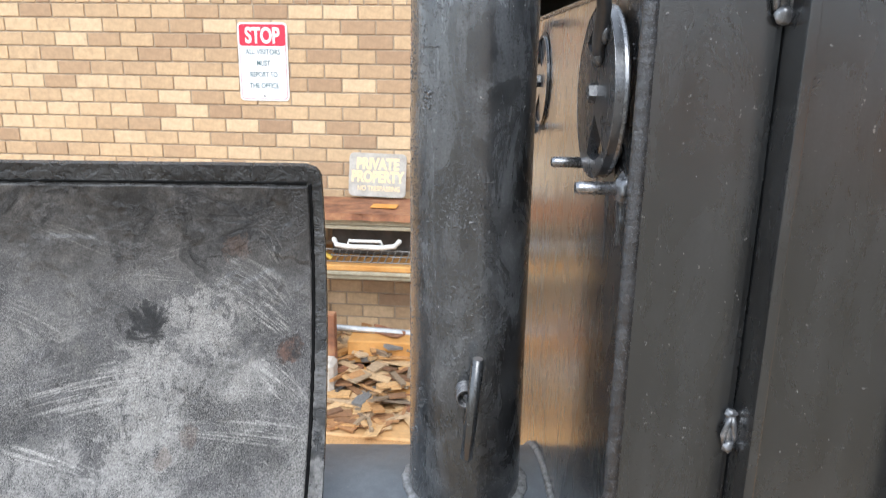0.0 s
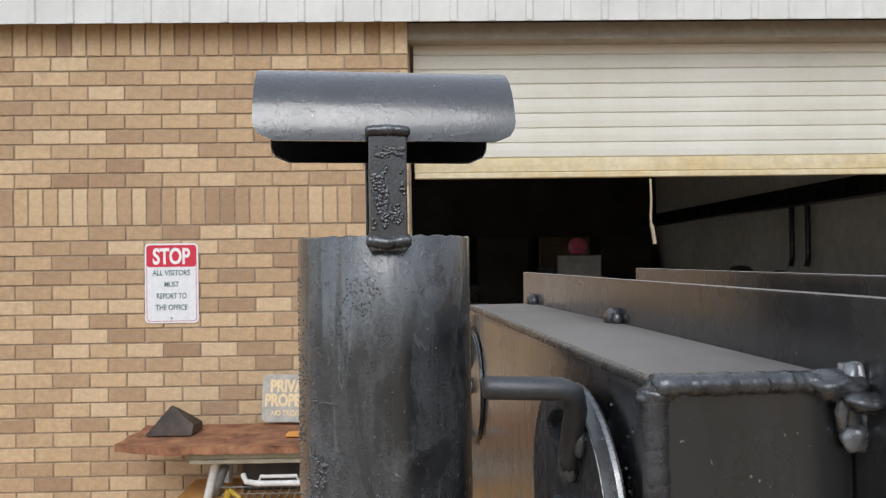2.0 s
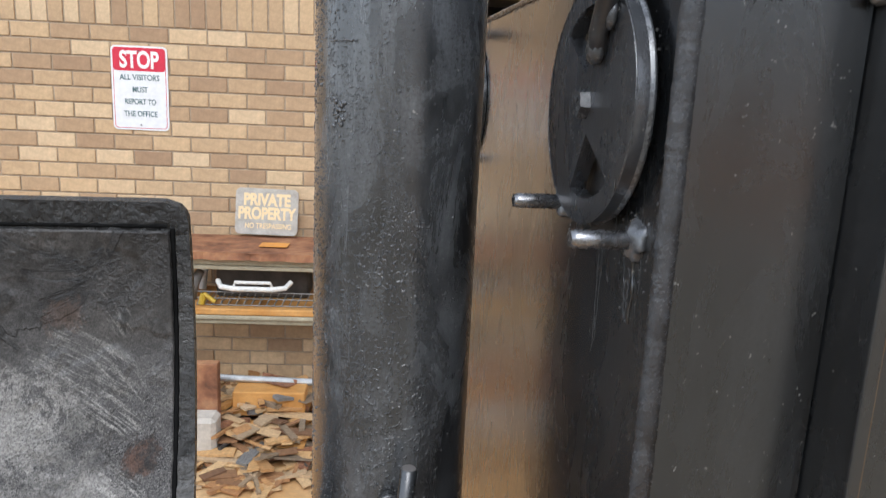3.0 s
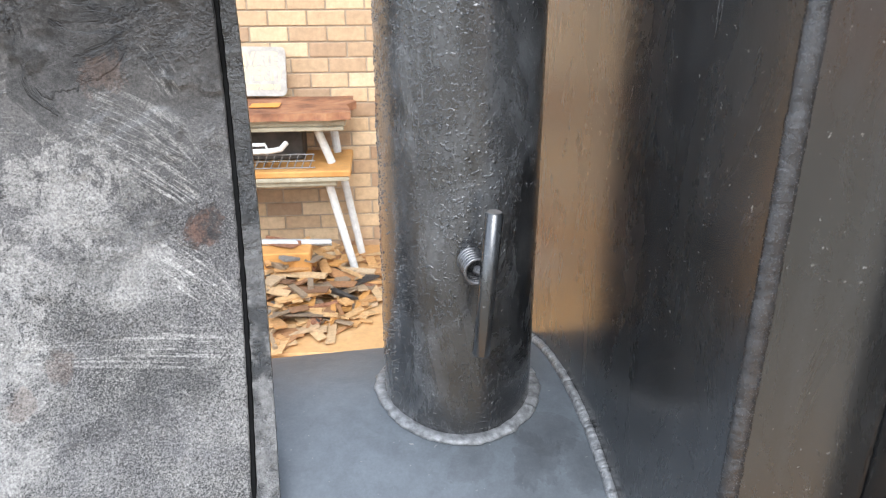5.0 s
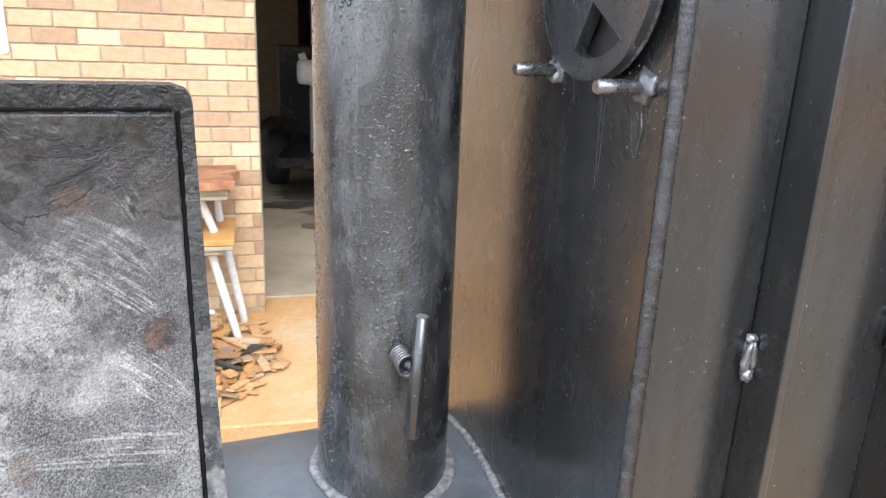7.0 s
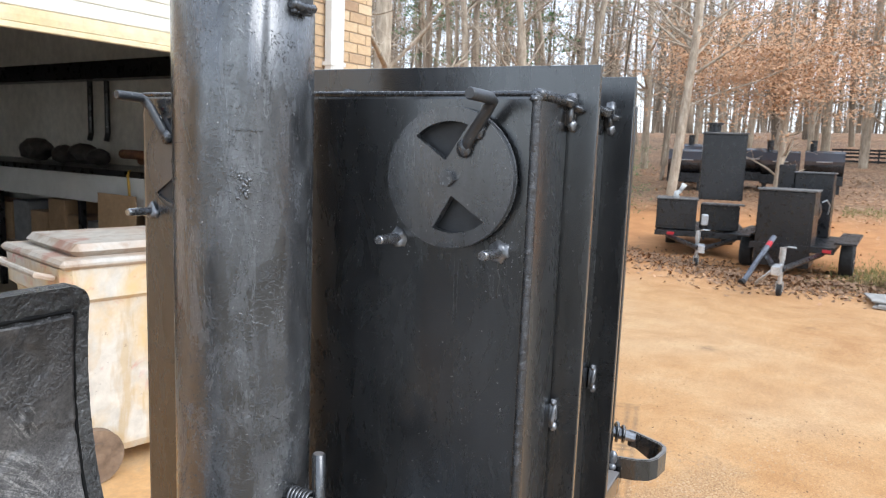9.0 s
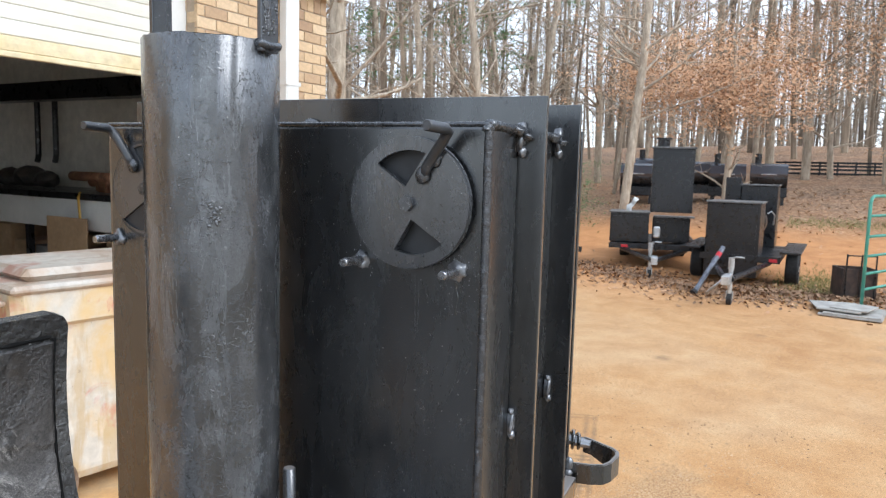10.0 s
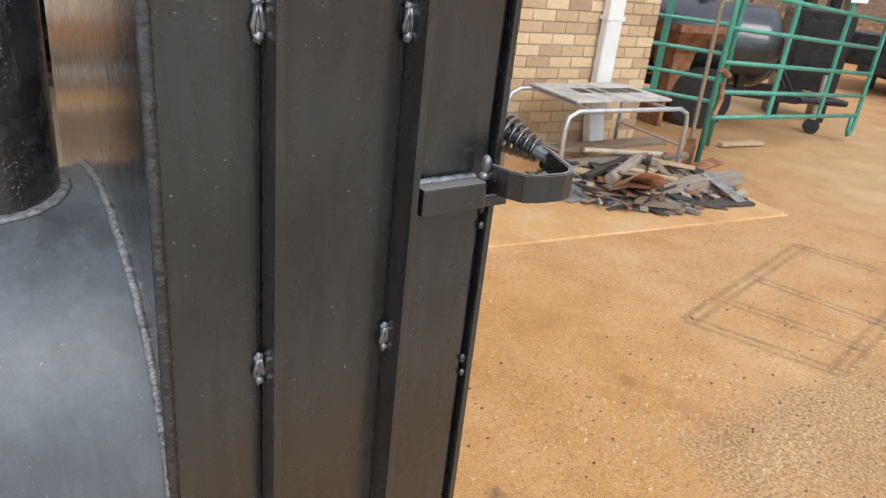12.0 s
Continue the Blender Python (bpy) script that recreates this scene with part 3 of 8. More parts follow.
def brick_material(name, per_island):
    m, nt, b = base(name)
    if per_island:
        rnd = nt.nodes.new("ShaderNodeNewGeometry").outputs["Random Per Island"]
    else:
        rnd = nt.nodes.new("ShaderNodeObjectInfo").outputs["Random"]
    tone = ramp(nt, rnd, [(0.0, (0.36, 0.24, 0.15)), (0.15, (0.43, 0.295, 0.18)), (0.4, (0.50, 0.355, 0.215)), (0.7, (0.575, 0.415, 0.25)), (1.0, (0.635, 0.485, 0.315))])
    v = coords(nt)
    tc = nt.nodes.new("ShaderNodeTexCoord")
    g = noise_tex(nt, 26, 6, 0.7, 0.1, v)
    big = noise_tex(nt, 9, 4, 0.6, 0.2, v)
    col = blend(nt, 0.75, tone, ramp(nt, g, [(0.3, (0.72, 0.70, 0.68)), (0.7, (1.18, 1.16, 1.12))]), "MULTIPLY")
    col = blend(nt, ramp(nt, big, [(0.55, (0, 0, 0)), (0.75, (0.45, 0.45, 0.45))]), col, (0.30, 0.20, 0.13))
    nt.links.new(col, b.inputs["Base Color"])
    b.inputs["Roughness"].default_value = 0.85
    bump(nt, b, g, 0.4, 0.003)
    return m


brick_mat, brick_rest_mat = brick_material("tan_brick", False), brick_material("tan_brick_field", True)
white_metal = mat("white_painted_metal", (0.60, 0.60, 0.57), (0.74, 0.74, 0.71), 3, 0.4, 0, 0.02, fine=20, fvar=0.15)
curtain_mat = mat("cream_door_slats", (0.66, 0.64, 0.55), (0.74, 0.73, 0.66), 2.5, 0.4, 0, 0.02, fine=18, fvar=0.15)
header_mat = mat("beige_header", (0.30, 0.27, 0.22), (0.38, 0.35, 0.29), 4, 0.6, 0, 0.1)
shop_wall = mat("shop_block_paint", (0.66, 0.62, 0.54), (0.78, 0.75, 0.68), 1.5, 0.8, 0, 0.2)
dark_wall = mat("dark_shop_board", (0.05, 0.045, 0.04), (0.10, 0.09, 0.08), 2, 0.8, 0, 0.2)
rust_plate = mat("rusty_plate", (0.12, 0.05, 0.028), (0.30, 0.135, 0.07), 9, 0.8, 0.1, 0.5, 0.004, c3=(0.42, 0.22, 0.11))
plank_mat = mat("weathered_plank", (0.16, 0.115, 0.075), (0.30, 0.225, 0.15), 6, 0.85, 0, 0.4, 0.003, stretch=(1, 8, 8))
orange_dust = mat("dusty_orange_top", (0.46, 0.21, 0.05), (0.58, 0.31, 0.10), 5, 0.85, 0, 0.3, 0.003)
beige_plastic = mat("grimy_beige_plastic", (0.30, 0.27, 0.19), (0.42, 0.38, 0.28), 8, 0.6, 0, 0.2)
grey_plastic = mat("grey_plastic", (0.16, 0.16, 0.16), (0.26, 0.26, 0.25), 8, 0.5, 0, 0.1)
white_plastic = mat("white_plastic", (0.62, 0.62, 0.58), (0.74, 0.74, 0.72), 8, 0.4, 0, 0.1)
black_metal = mat("black_trailer_paint", (0.005, 0.005, 0.006), (0.014, 0.014, 0.016), 2, 0.32, 0, 0.1)
tyre_mat = mat("tyre_rubber", (0.012, 0.012, 0.012), (0.03, 0.03, 0.03), 20, 0.8, 0, 0.3)
galv_mat = mat("galvanised_steel", (0.42, 0.43, 0.43), (0.62, 0.63, 0.63), 16, 0.4, 0.7, 0.1)
green_tube = mat("green_gate_enamel", (0.045, 0.22, 0.155), (0.085, 0.32, 0.24), 6, 0.4, 0, 0.1)
bark_mat = mat("grey_brown_bark", (0.26, 0.205, 0.145), (0.54, 0.455, 0.345), 3, 0.9, 0, 0.6, 0.02, stretch=(4, 4, 1))
far_bark = mat("far_bark", (0.085, 0.064, 0.045), (0.46, 0.375, 0.275), 0.25, 0.95, 0, 0)
brown_leaf = mat("dead_beech_leaf", (0.42, 0.22, 0.11), (0.62, 0.38, 0.21), 1.2, 0.8, 0, 0)
green_leaf = mat("pine_green_leaf", (0.05, 0.10, 0.03), (0.14, 0.22, 0.07), 1.5, 0.7, 0, 0)
red_light = plain("red_marker_lens", (0.5, 0.02, 0.03), 0.3)
sign_white = plain("sign_white", (0.78, 0.80, 0.82), 0.4)
sign_red = plain("sign_red", (0.62, 0.025, 0.06), 0.4)
sign_teal = plain("faded_sign_letters", (0.09, 0.16, 0.17), 0.5)
letter_white = plain("white_letters", (0.85, 0.85, 0.84), 0.5)
priv_letters = plain("yellowed_letters", (0.80, 0.62, 0.36), 0.6)
priv_board = mat("faded_grey_board", (0.36, 0.33, 0.29), (0.52, 0.49, 0.44), 14, 0.7, 0, 0.2)
def splashed(name, ground, yellow, red):
    """Dirty off-white plastic with rusty runs and paint splashes."""
    m, nt, b = base(name)
    v, vr = coords(nt), coords(nt, (9, 9, 1.6))
    col = ramp(nt, noise_tex(nt, 14, 6, 0.65, 0.3, v), [(0.3, scaled(ground, 0.8)), (0.7, scaled(ground, 1.12))])
    col = blend(nt, ramp(nt, noise_tex(nt, 2.2, 6, 0.6, 0.5, v), [(0.46, (0, 0, 0)), (0.62, (0.85, 0.85, 0.85))]), col, yellow)
    col = blend(nt, ramp(nt, noise_tex(nt, 1.1, 5, 0.6, 0.2, vr), [(0.52, (0, 0, 0)), (0.62, (0.6, 0.6, 0.6))]), col, scaled(yellow, 0.75))
    col = blend(nt, ramp(nt, noise_tex(nt, 3.7, 5, 0.62, 0.6, v), [(0.57, (0, 0, 0)), (0.65, (0.75, 0.75, 0.75))]), col, red)
    col = blend(nt, ramp(nt, noise_tex(nt, 26, 4, 0.7, 0.2, v), [(0.66, (0, 0, 0)), (0.72, (0.7, 0.7, 0.7))]), col, (0.16, 0.11, 0.09))
    nt.links.new(col, b.inputs["Base Color"])
    b.inputs["Roughness"].default_value = 0.55
    bump(nt, b, noise_tex(nt, 40, 5, 0.6, 0, v), 0.15, 0.003)
    return m


bin_mat = splashed("paint_splashed_bin", (0.60, 0.57, 0.50), (0.62, 0.44, 0.20), (0.52, 0.15, 0.12))
bin_lid_mat = splashed("stained_bin_lid", (0.46, 0.42, 0.36), (0.38, 0.26, 0.17), (0.30, 0.15, 0.11))
cardboard = mat("cardboard", (0.30, 0.19, 0.10), (0.42, 0.28, 0.16), 5, 0.85, 0, 0.1)
rope_mat = plain("pale_rope", (0.45, 0.38, 0.26), 0.9)
scrap_mats = [
    rust_plate, orange_dust, plank_mat,
    mat("grey_scrap", (0.14, 0.14, 0.14), (0.30, 0.29, 0.27), 10, 0.6, 0.3, 0.3),
    mat("pale_scrap_wood", (0.40, 0.28, 0.16), (0.60, 0.46, 0.30), 8, 0.8, 0, 0.3, stretch=(1, 6, 6)),
    mat("dark_scrap", (0.03, 0.028, 0.026), (0.09, 0.08, 0.07), 10, 0.6, 0.2, 0.3),
]


# ---- mesh helpers ----
def part(name, bm, material, parent=None, label="", smooth=False):
    """Links a bmesh as one mesh object, under a thing or part when a parent is given."""
    me = bpy.data.meshes.new(name)
    bm.to_mesh(me)
    bm.free()
    me.materials.append(material)
    if smooth:
        me.polygons.foreach_set("use_smooth", [p.loop_total <= 4 for p in me.polygons])
        me.update()
    ob = new(name, me)
    if parent is not None:
        ob.parent = parent
    if label:
        ob["label"] = label
    return ob


def again(ob, name, m, parent=None):
    """Another object on the same mesh."""
    o = new(name, ob.data)
    o.matrix_basis = m
    o.parent = parent if parent is not None else ob.parent
    return o


def root(name, m, label, category, group=""):
    e = new(name)
    e.empty_display_size = 0.1
    e.matrix_world = m
    return tagged(e, label, category, group)


def box(bm, x0, y0, z0, x1, y1, z1, bevel=0.0, m=None, seg=1):
    v = [bm.verts.new(c) for c in ((x0, y0, z0), (x1, y0, z0), (x1, y1, z0), (x0, y1, z0), (x0, y0, z1), (x1, y0, z1), (x1, y1, z1), (x0, y1, z1))]
    f = [bm.faces.new([v[i] for i in q]) for q in ((3, 2, 1, 0), (4, 5, 6, 7), (0, 1, 5, 4), (1, 2, 6, 5), (2, 3, 7, 6), (3, 0, 4, 7))]
    if bevel:
        edges = list({e for q in f for e in q.edges})
        out = bmesh.ops.bevel(bm, geom=edges, offset=bevel, segments=seg, affect="EDGES", profile=0.6)
        v = list({w for q in out["faces"] for w in q.verts} | {w for w in v if w.is_valid})
    if m is not None:
        bmesh.ops.transform(bm, matrix=m, verts=v)
    return bm


def boxes(*rows, bevel=0.0):
    bm = bmesh.new()
    for r in rows:
        box(bm, *r, bevel=bevel)
    return bm


def tube(bm, pts, radii, n=10, cap=True, flat=1.0):
    """A round bar along points, with a radius for each."""
    pts = [Vector(p) for p in pts]
    if not isinstance(radii, (list, tuple)):
        radii = [radii] * len(pts)
    side, rings = None, []
    for i, p in enumerate(pts):
        d = (pts[min(i + 1, len(pts) - 1)] - pts[max(i - 1, 0)]).normalized()
        if side is None:
            side = d.cross(Vector((0, 0, 1)))
            if side.length < 0.1:
                side = Vector((1, 0, 0))
        side = (side - side.dot(d) * d).normalized()
        up = d.cross(side)
        rings.append([bm.verts.new(p + radii[i] * (math.cos(a) * side + flat * math.sin(a) * up)) for a in [2 * math.pi * k / n for k in range(n)]])
    for a, b in zip(rings, rings[1:]):
        for k in range(n):
            bm.faces.new((a[k], a[(k + 1) % n], b[(k + 1) % n], b[k]))
    if cap:
        bm.faces.new(rings[0][::-1])
        bm.faces.new(rings[-1])
    return bm


def tubes(*rows, n=10):
    bm = bmesh.new()
    for pts, r in rows:
        tube(bm, pts, r, n)
    return bm


def shell(bm, profile, x0, x1, thick_profile):
    """A sheet swept along x from a profile of (y, z) and the profile of its other face."""
    loop = profile + thick_profile[::-1]
    a = [bm.verts.new((x0, y, z)) for y, z in loop]
    b = [bm.verts.new((x1, y, z)) for y, z in loop]
    n = len(loop)
    for k in range(n):
        bm.faces.new((a[k], a[(k + 1) % n], b[(k + 1) % n], b[k]))
    m = len(profile)
    for k in range(m - 1):
        bm.faces.new((a[k + 1], a[k], a[n - 1 - k], a[n - 2 - k]))
        bm.faces.new((b[k], b[k + 1], b[n - 2 - k], b[n - 1 - k]))
    return bm


def arc(cy, cz, r, a0, a1, n):
    """Points of a circle in (y, z), angles in degrees from +y to +z."""
    return [(cy + r * math.cos(radians(a0 + (a1 - a0) * k / n)), cz + r * math.sin(radians(a0 + (a1 - a0) * k / n))) for k in range(n + 1)]


def weld(pts, r, step=0.0026, flat=0.75, wob=0.17, seed=1):
    """A weld bead: ripples stacked along a line."""
    rng = random.Random(seed)
    pts = [Vector(p) for p in pts]
    dense, radii = [], []
    for a, b in zip(pts, pts[1:]):
        k = max(2, int((b - a).length / (step / 2)))
        for i in range(k):
            dense.append(a.lerp(b, i / k))
    dense.append(pts[-1])
    off = rng.uniform(0, 50)
    for i in range(len(dense)):
        s = i * step / 2
        radii.append(r * (1.0 + 0.012 * math.sin(2 * math.pi * s / 0.0052 + 2 * noise.noise((s * 60, off, 2))) + wob * 0.8 * noise.noise((s * 110, off, 0)) + wob * 0.45 * noise.noise((s * 300, off, 4))))
    radii[0] = radii[-1] = r * 0.5
    bm = bmesh.new()
    tube(bm, [p + Vector((rng.uniform(-1, 1), rng.uniform(-1, 1), rng.uniform(-1, 1))) * r * 0.03 for p in dense], radii, 8, True, flat)
    return bm


def blob(bm, c, r, squash=(1, 1, 1), sub=2):
    out = bmesh.ops.create_icosphere(bm, subdivisions=sub, radius=r)
    bmesh.ops.transform(bm, matrix=Matrix.Translation(c) @ Matrix.Diagonal((*squash, 1)), verts=out["verts"])
    return bm


def disc_x(bm, cy, cz, r, x0, x1, n=48):
    """A round plate lying across x."""
    a = [bm.verts.new((x0, cy + r * math.cos(2 * math.pi * k / n), cz + r * math.sin(2 * math.pi * k / n))) for k in range(n)]
    b = [bm.verts.new((x1, v.co.y, v.co.z)) for v in a]
    for k in range(n):
        bm.faces.new((a[k], a[(k + 1) % n], b[(k + 1) % n], b[k]))
    bm.faces.new(a[::-1])
    bm.faces.new(b)
    return bm


def words(text, size, m, material, parent, name="lettering", width=None, bold=0.0, depth=0.0006):
    """Text with the built-in font, turned into a mesh; m places its centre, lying in x and z."""
    cu = bpy.data.curves.new("text", "FONT")
    cu.body, cu.size, cu.align_x, cu.align_y, cu.extrude, cu.offset = text, size, "CENTER", "CENTER", depth, bold
    tmp = bpy.data.objects.new("text", cu)
    scene.collection.objects.link(tmp)
    bpy.context.view_layer.update()
    me = bpy.data.meshes.new_from_object(tmp.evaluated_get(bpy.context.evaluated_depsgraph_get()))
    bpy.data.objects.remove(tmp)
    bpy.data.curves.remove(cu)
    xs = [v.co.x for v in me.vertices]
    stretch = width / (max(xs) - min(xs)) if width else 1.0
    me.transform(Matrix.Diagonal((stretch, 1, 1, 1)))
    me.transform(Matrix.Rotation(radians(90), 4, "X"))
    me.materials.clear()
    me.materials.append(material)
    o = new(name, me)
    o.parent = parent
    o.matrix_basis = m
    return o


def ball_template(sub):
    bm = bmesh.new()
    bmesh.ops.create_icosphere(bm, subdivisions=sub, radius=1.0)
    bm.verts.ensure_lookup_table()
    out = [v.co.copy() for v in bm.verts], [tuple(v.index for v in f.verts) for f in bm.faces]
    bm.free()
    return out


def many_balls(name, rows, material, parent, label="", sub=1):
    """Many small lumps in one mesh; a row is a centre and three radii."""
    co, tri = ball_template(sub)
    verts, faces = [], []
    for c, r in rows:
        k = len(verts)
        verts += [(c[0] + p.x * r[0], c[1] + p.y * r[1], c[2] + p.z * r[2]) for p in co]
        faces += [(a + k, b_ + k, d + k) for a, b_, d in tri]
    me = bpy.data.meshes.new(name)
    me.from_pydata(verts, [], faces)
    me.materials.append(material)
    me.polygons.foreach_set("use_smooth", [True] * len(me.polygons))
    o = new(name, me)
    o.parent = parent
    if label:
        o["label"] = label
    return o


def lumpy(bm, c, r, squash, seed):
    """An irregular drop of weld metal."""
    bmesh.ops.create_icosphere(bm, subdivisions=3, radius=1.0)
    new_verts = [v for v in bm.verts if not v.tag]
    for v in new_verts:
        v.tag = True
        k = 1 + 0.30 * noise.noise(v.co * 1.7 + Vector((seed, seed * 1.3, 0))) + 0.10 * noise.noise(v.co * 5 + Vector((0, seed, 3)))
        v.co = Vector((c[0] + v.co.x * r * squash[0] * k, c[1] + v.co.y * r * squash[1] * k, c[2] + v.co.z * r * squash[2] * k))
    return bm

# ---- the ground, one sheet to the horizon ----
def rise(x, y):
    """The yard is level; the bank under the woods climbs to the east."""
    d = max(0.0, x - 15.5 - 0.12 * (y + 2))
    h = 0.115 * d + 0.0006 * d * d if d < 25 else 0.115 * 25 + 0.375 + 0.02 * (d - 25)
    return h + 0.05 * noise.noise((x * 0.25, y * 0.25, 0)) * min(1, max(0, (x - 7) / 6)) + 0.3 * noise.noise((x * 0.08, y * 0.08, 3)) * min(1, d / 10)


def build_ground():
    bm = bmesh.new()
    xs = [-900, -300, -100, -40, -15] + [-8 + k * 0.8 for k in range(0, 75)] + [56, 65, 80, 120, 300, 900]
    ys = [-900, -300, -100, -50] + [-30 + k * 0.9 for k in range(0, 78)] + [45, 60, 100, 300, 900]
    grid = [[bm.verts.new((x, y, rise(min(x, 80), max(-60, min(60, y))))) for y in ys] for x in xs]
    for i in range(len(xs) - 1):
        for j in range(len(ys) - 1):
            bm.faces.new((grid[i][j], grid[i + 1][j], grid[i + 1][j + 1], grid[i][j + 1]))
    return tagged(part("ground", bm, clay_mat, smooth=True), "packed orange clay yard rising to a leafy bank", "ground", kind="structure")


ground = build_ground()

ap = boxes((-6, -1.0, -0.2, 6.195, 0.245, 0.012), bevel=0.008)
for v in ap.verts:
    if v.co.y < -0.9:
        v.co.y -= 0.416 + 0.045 * (v.co.x - 3.72)
apron = part("pavement", ap, apron_mat)
tagged(apron, "clay-stained concrete apron before the shop door", "concrete apron", kind="structure")
floor = part("floor", boxes((-6, 0.25, -0.2, 5.9, 9.0, 0.022), bevel=0.004), shop_floor)
tagged(floor, "oil-stained concrete floor of the shop", "floor", kind="structure")

def pebbles():
    rng = random.Random(9)
    bm = bmesh.new()
    for k in range(2600):
        x, y = 2.2 + rng.random() ** 1.3 * 6.5, -4.6 + rng.random() * 4.4
        if x < 6.2 and y > -1.5:
            continue
        r = rng.uniform(0.003, 0.011)
        z = rise(x, y)
        v = [bm.verts.new((x + r * dx, y + r * dy, z + r * dz)) for dx, dy, dz in ((1, 0, 0), (-0.5, 0.8, 0), (-0.6, -0.7, 0), (rng.uniform(-0.3, 0.3), rng.uniform(-0.3, 0.3), 0.8))]
        for q in ((0, 1, 3), (1, 2, 3), (2, 0, 3)):
            bm.faces.new([v[i] for i in q])
    for k in range(3400):
        x, y = rng.gauss(4.35, 0.7), rng.gauss(-3.32, 0.26)
        if noise.noise((x * 2.2, y * 2.2, 8)) < -0.05:
            continue
        r = rng.uniform(0.003, 0.012) if rng.random() < 0.9 else rng.uniform(0.012, 0.02)
        v = [bm.verts.new((x + r * dx, y + r * dy, r * dz)) for dx, dy, dz in ((1, 0, 0), (-0.5, 0.8, 0), (-0.6, -0.7, 0), (rng.uniform(-0.3, 0.3), rng.uniform(-0.3, 0.3), 0.6))]
        for q in ((0, 1, 3), (1, 2, 3), (2, 0, 3)):
            bm.faces.new([v[i] for i in q])
    dark = bmesh.new()
    for k in range(900):
        x, y = 2.0 + rng.random() * 4.5, -4.7 + rng.random() ** 1.5 * 2.3
        if noise.noise((x * 1.3, y * 1.3, 4)) < -0.1:
            continue
        r, z = rng.uniform(0.003, 0.010), rise(x, y)
        v = [dark.verts.new((x + r * dx, y + r * dy, z + r * dz)) for dx, dy, dz in ((1, 0, 0), (-0.5, 0.8, 0), (-0.6, -0.7, 0), (rng.uniform(-0.3, 0.3), rng.uniform(-0.3, 0.3), 0.7))]
        for q in ((0, 1, 3), (1, 2, 3), (2, 0, 3)):
            dark.faces.new([v[i] for i in q])
    tagged(part("dark_grit", dark, mat("dark_grit", (0.05, 0.035, 0.025), (0.16, 0.10, 0.06), 3, 0.85, 0, 0)), "scattered dark grit on the clay", "grit", kind="stuff")
    tagged(part("gravel", bm, mat("clay_grit", (0.38, 0.22, 0.10), (0.60, 0.42, 0.25), 3, 0.85, 0, 0)), "loose clay grit and small stones", "gravel", kind="stuff")


pebbles()

# ---- the building ----
COURSE, PITCH, JOINT = 0.0842, 0.2105, 0.0095
DOOR_L, DOOR_R, PIER_R, EAVE = 1.522, 4.665, 6.07, 3.24


def structure(name, rows, material, label, category, bevel=0.0):
    return tagged(part(name, boxes(*rows, bevel=bevel), material), label, category, kind="structure")


wall_south = structure("wall_south", [(-6, 0.008, -0.1, DOOR_L - 0.004, 0.24, EAVE)], mortar_mat, "tan brick wall with dark recessed mortar joints", "brick wall")
wall_pier = structure("wall_pier", [(DOOR_R + 0.004, 0.008, -0.1, PIER_R - 0.008, 0.24, EAVE)], mortar_mat, "tan brick pier beside the roller door", "brick wall")
structure("wall_east", [(PIER_R - 0.2, 0.241, -0.1, PIER_R - 0.01, 9.2, 3.449)], shop_wall, "painted block side wall of the shop", "wall")
# bay opening is unseen, added so that daylight reaches the shop interior
structure("wall_west", [(-6.2, 0.0, -0.1, -6.0, 1.2, 3.449), (-6.2, 6.4, -0.1, -6.0, 9.2, 3.449), (-6.2, 1.2, 3.1, -6.0, 6.4, 3.449)], shop_wall, "painted block side wall with an added, unseen bay opening", "wall")
structure("wall_north", [(-6, 9.0, -0.1, PIER_R - 0.21, 9.2, 3.449)], dark_wall, "dark back wall of the shop", "wall")
structure("ceiling", [(-6.2, 0.24, 3.45, PIER_R, 9.2, 3.5)], mat("tan_ceiling_board", (0.36, 0.31, 0.24), (0.48, 0.42, 0.33), 2, 0.8, 0, 0.1), "tan board shop ceiling", "ceiling")
structure("lintel", [(DOOR_L - 0.25, 0.02, 3.14, DOOR_R + 0.25, 0.235, 3.235)], header_mat, "beige metal header over the roller door", "lintel")


def fascia():
    """Ribbed white metal siding above the brick, with a soffit under it."""
    bm = bmesh.new()
    x, rows = -6.3, []
    while x < PIER_R + 0.15:
        for dx, y in ((0.0, -0.105), (0.11, -0.105), (0.118, -0.115), (0.15, -0.115), (0.158, -0.105)):
            rows.append((x + dx, y))
        x += 0.215
    lo = [bm.verts.new((px, py, 3.205)) for px, py in rows]
    hi = [bm.verts.new((px, py, 4.3)) for px, py in rows]
    for k in range(len(rows) - 1):
        bm.faces.new((lo[k], lo[k + 1], hi[k + 1], hi[k]))
    box(bm, -6.3, -0.1, 3.205, PIER_R + 0.15, -0.098, 4.3)
    return bm


tagged(part("trim_fascia", fascia(), white_metal), "ribbed white metal siding above the brickwork", "metal siding", kind="structure")
structure("wall_gable", [(-6.0, 0.02, 3.262, PIER_R - 0.01, 0.239, 4.299)], white_metal, "plain upper wall behind the metal siding", "wall")
# dark soffit colour stands in for the shadow line below the siding
structure("trim_soffit", [(-6.3, -0.097, 3.245, PIER_R + 0.15, 0.4, 3.26)], mat("soffit_shade", (0.10, 0.095, 0.085), (0.16, 0.15, 0.13), 3, 0.7, 0, 0.05), "soffit over the wall, coloured dark for the shadow line", "soffit")
structure("roof", [(-6.4, -0.2, 4.3, PIER_R + 0.25, 9.4, 4.42)], white_metal, "flat metal roof of the shop", "roof")


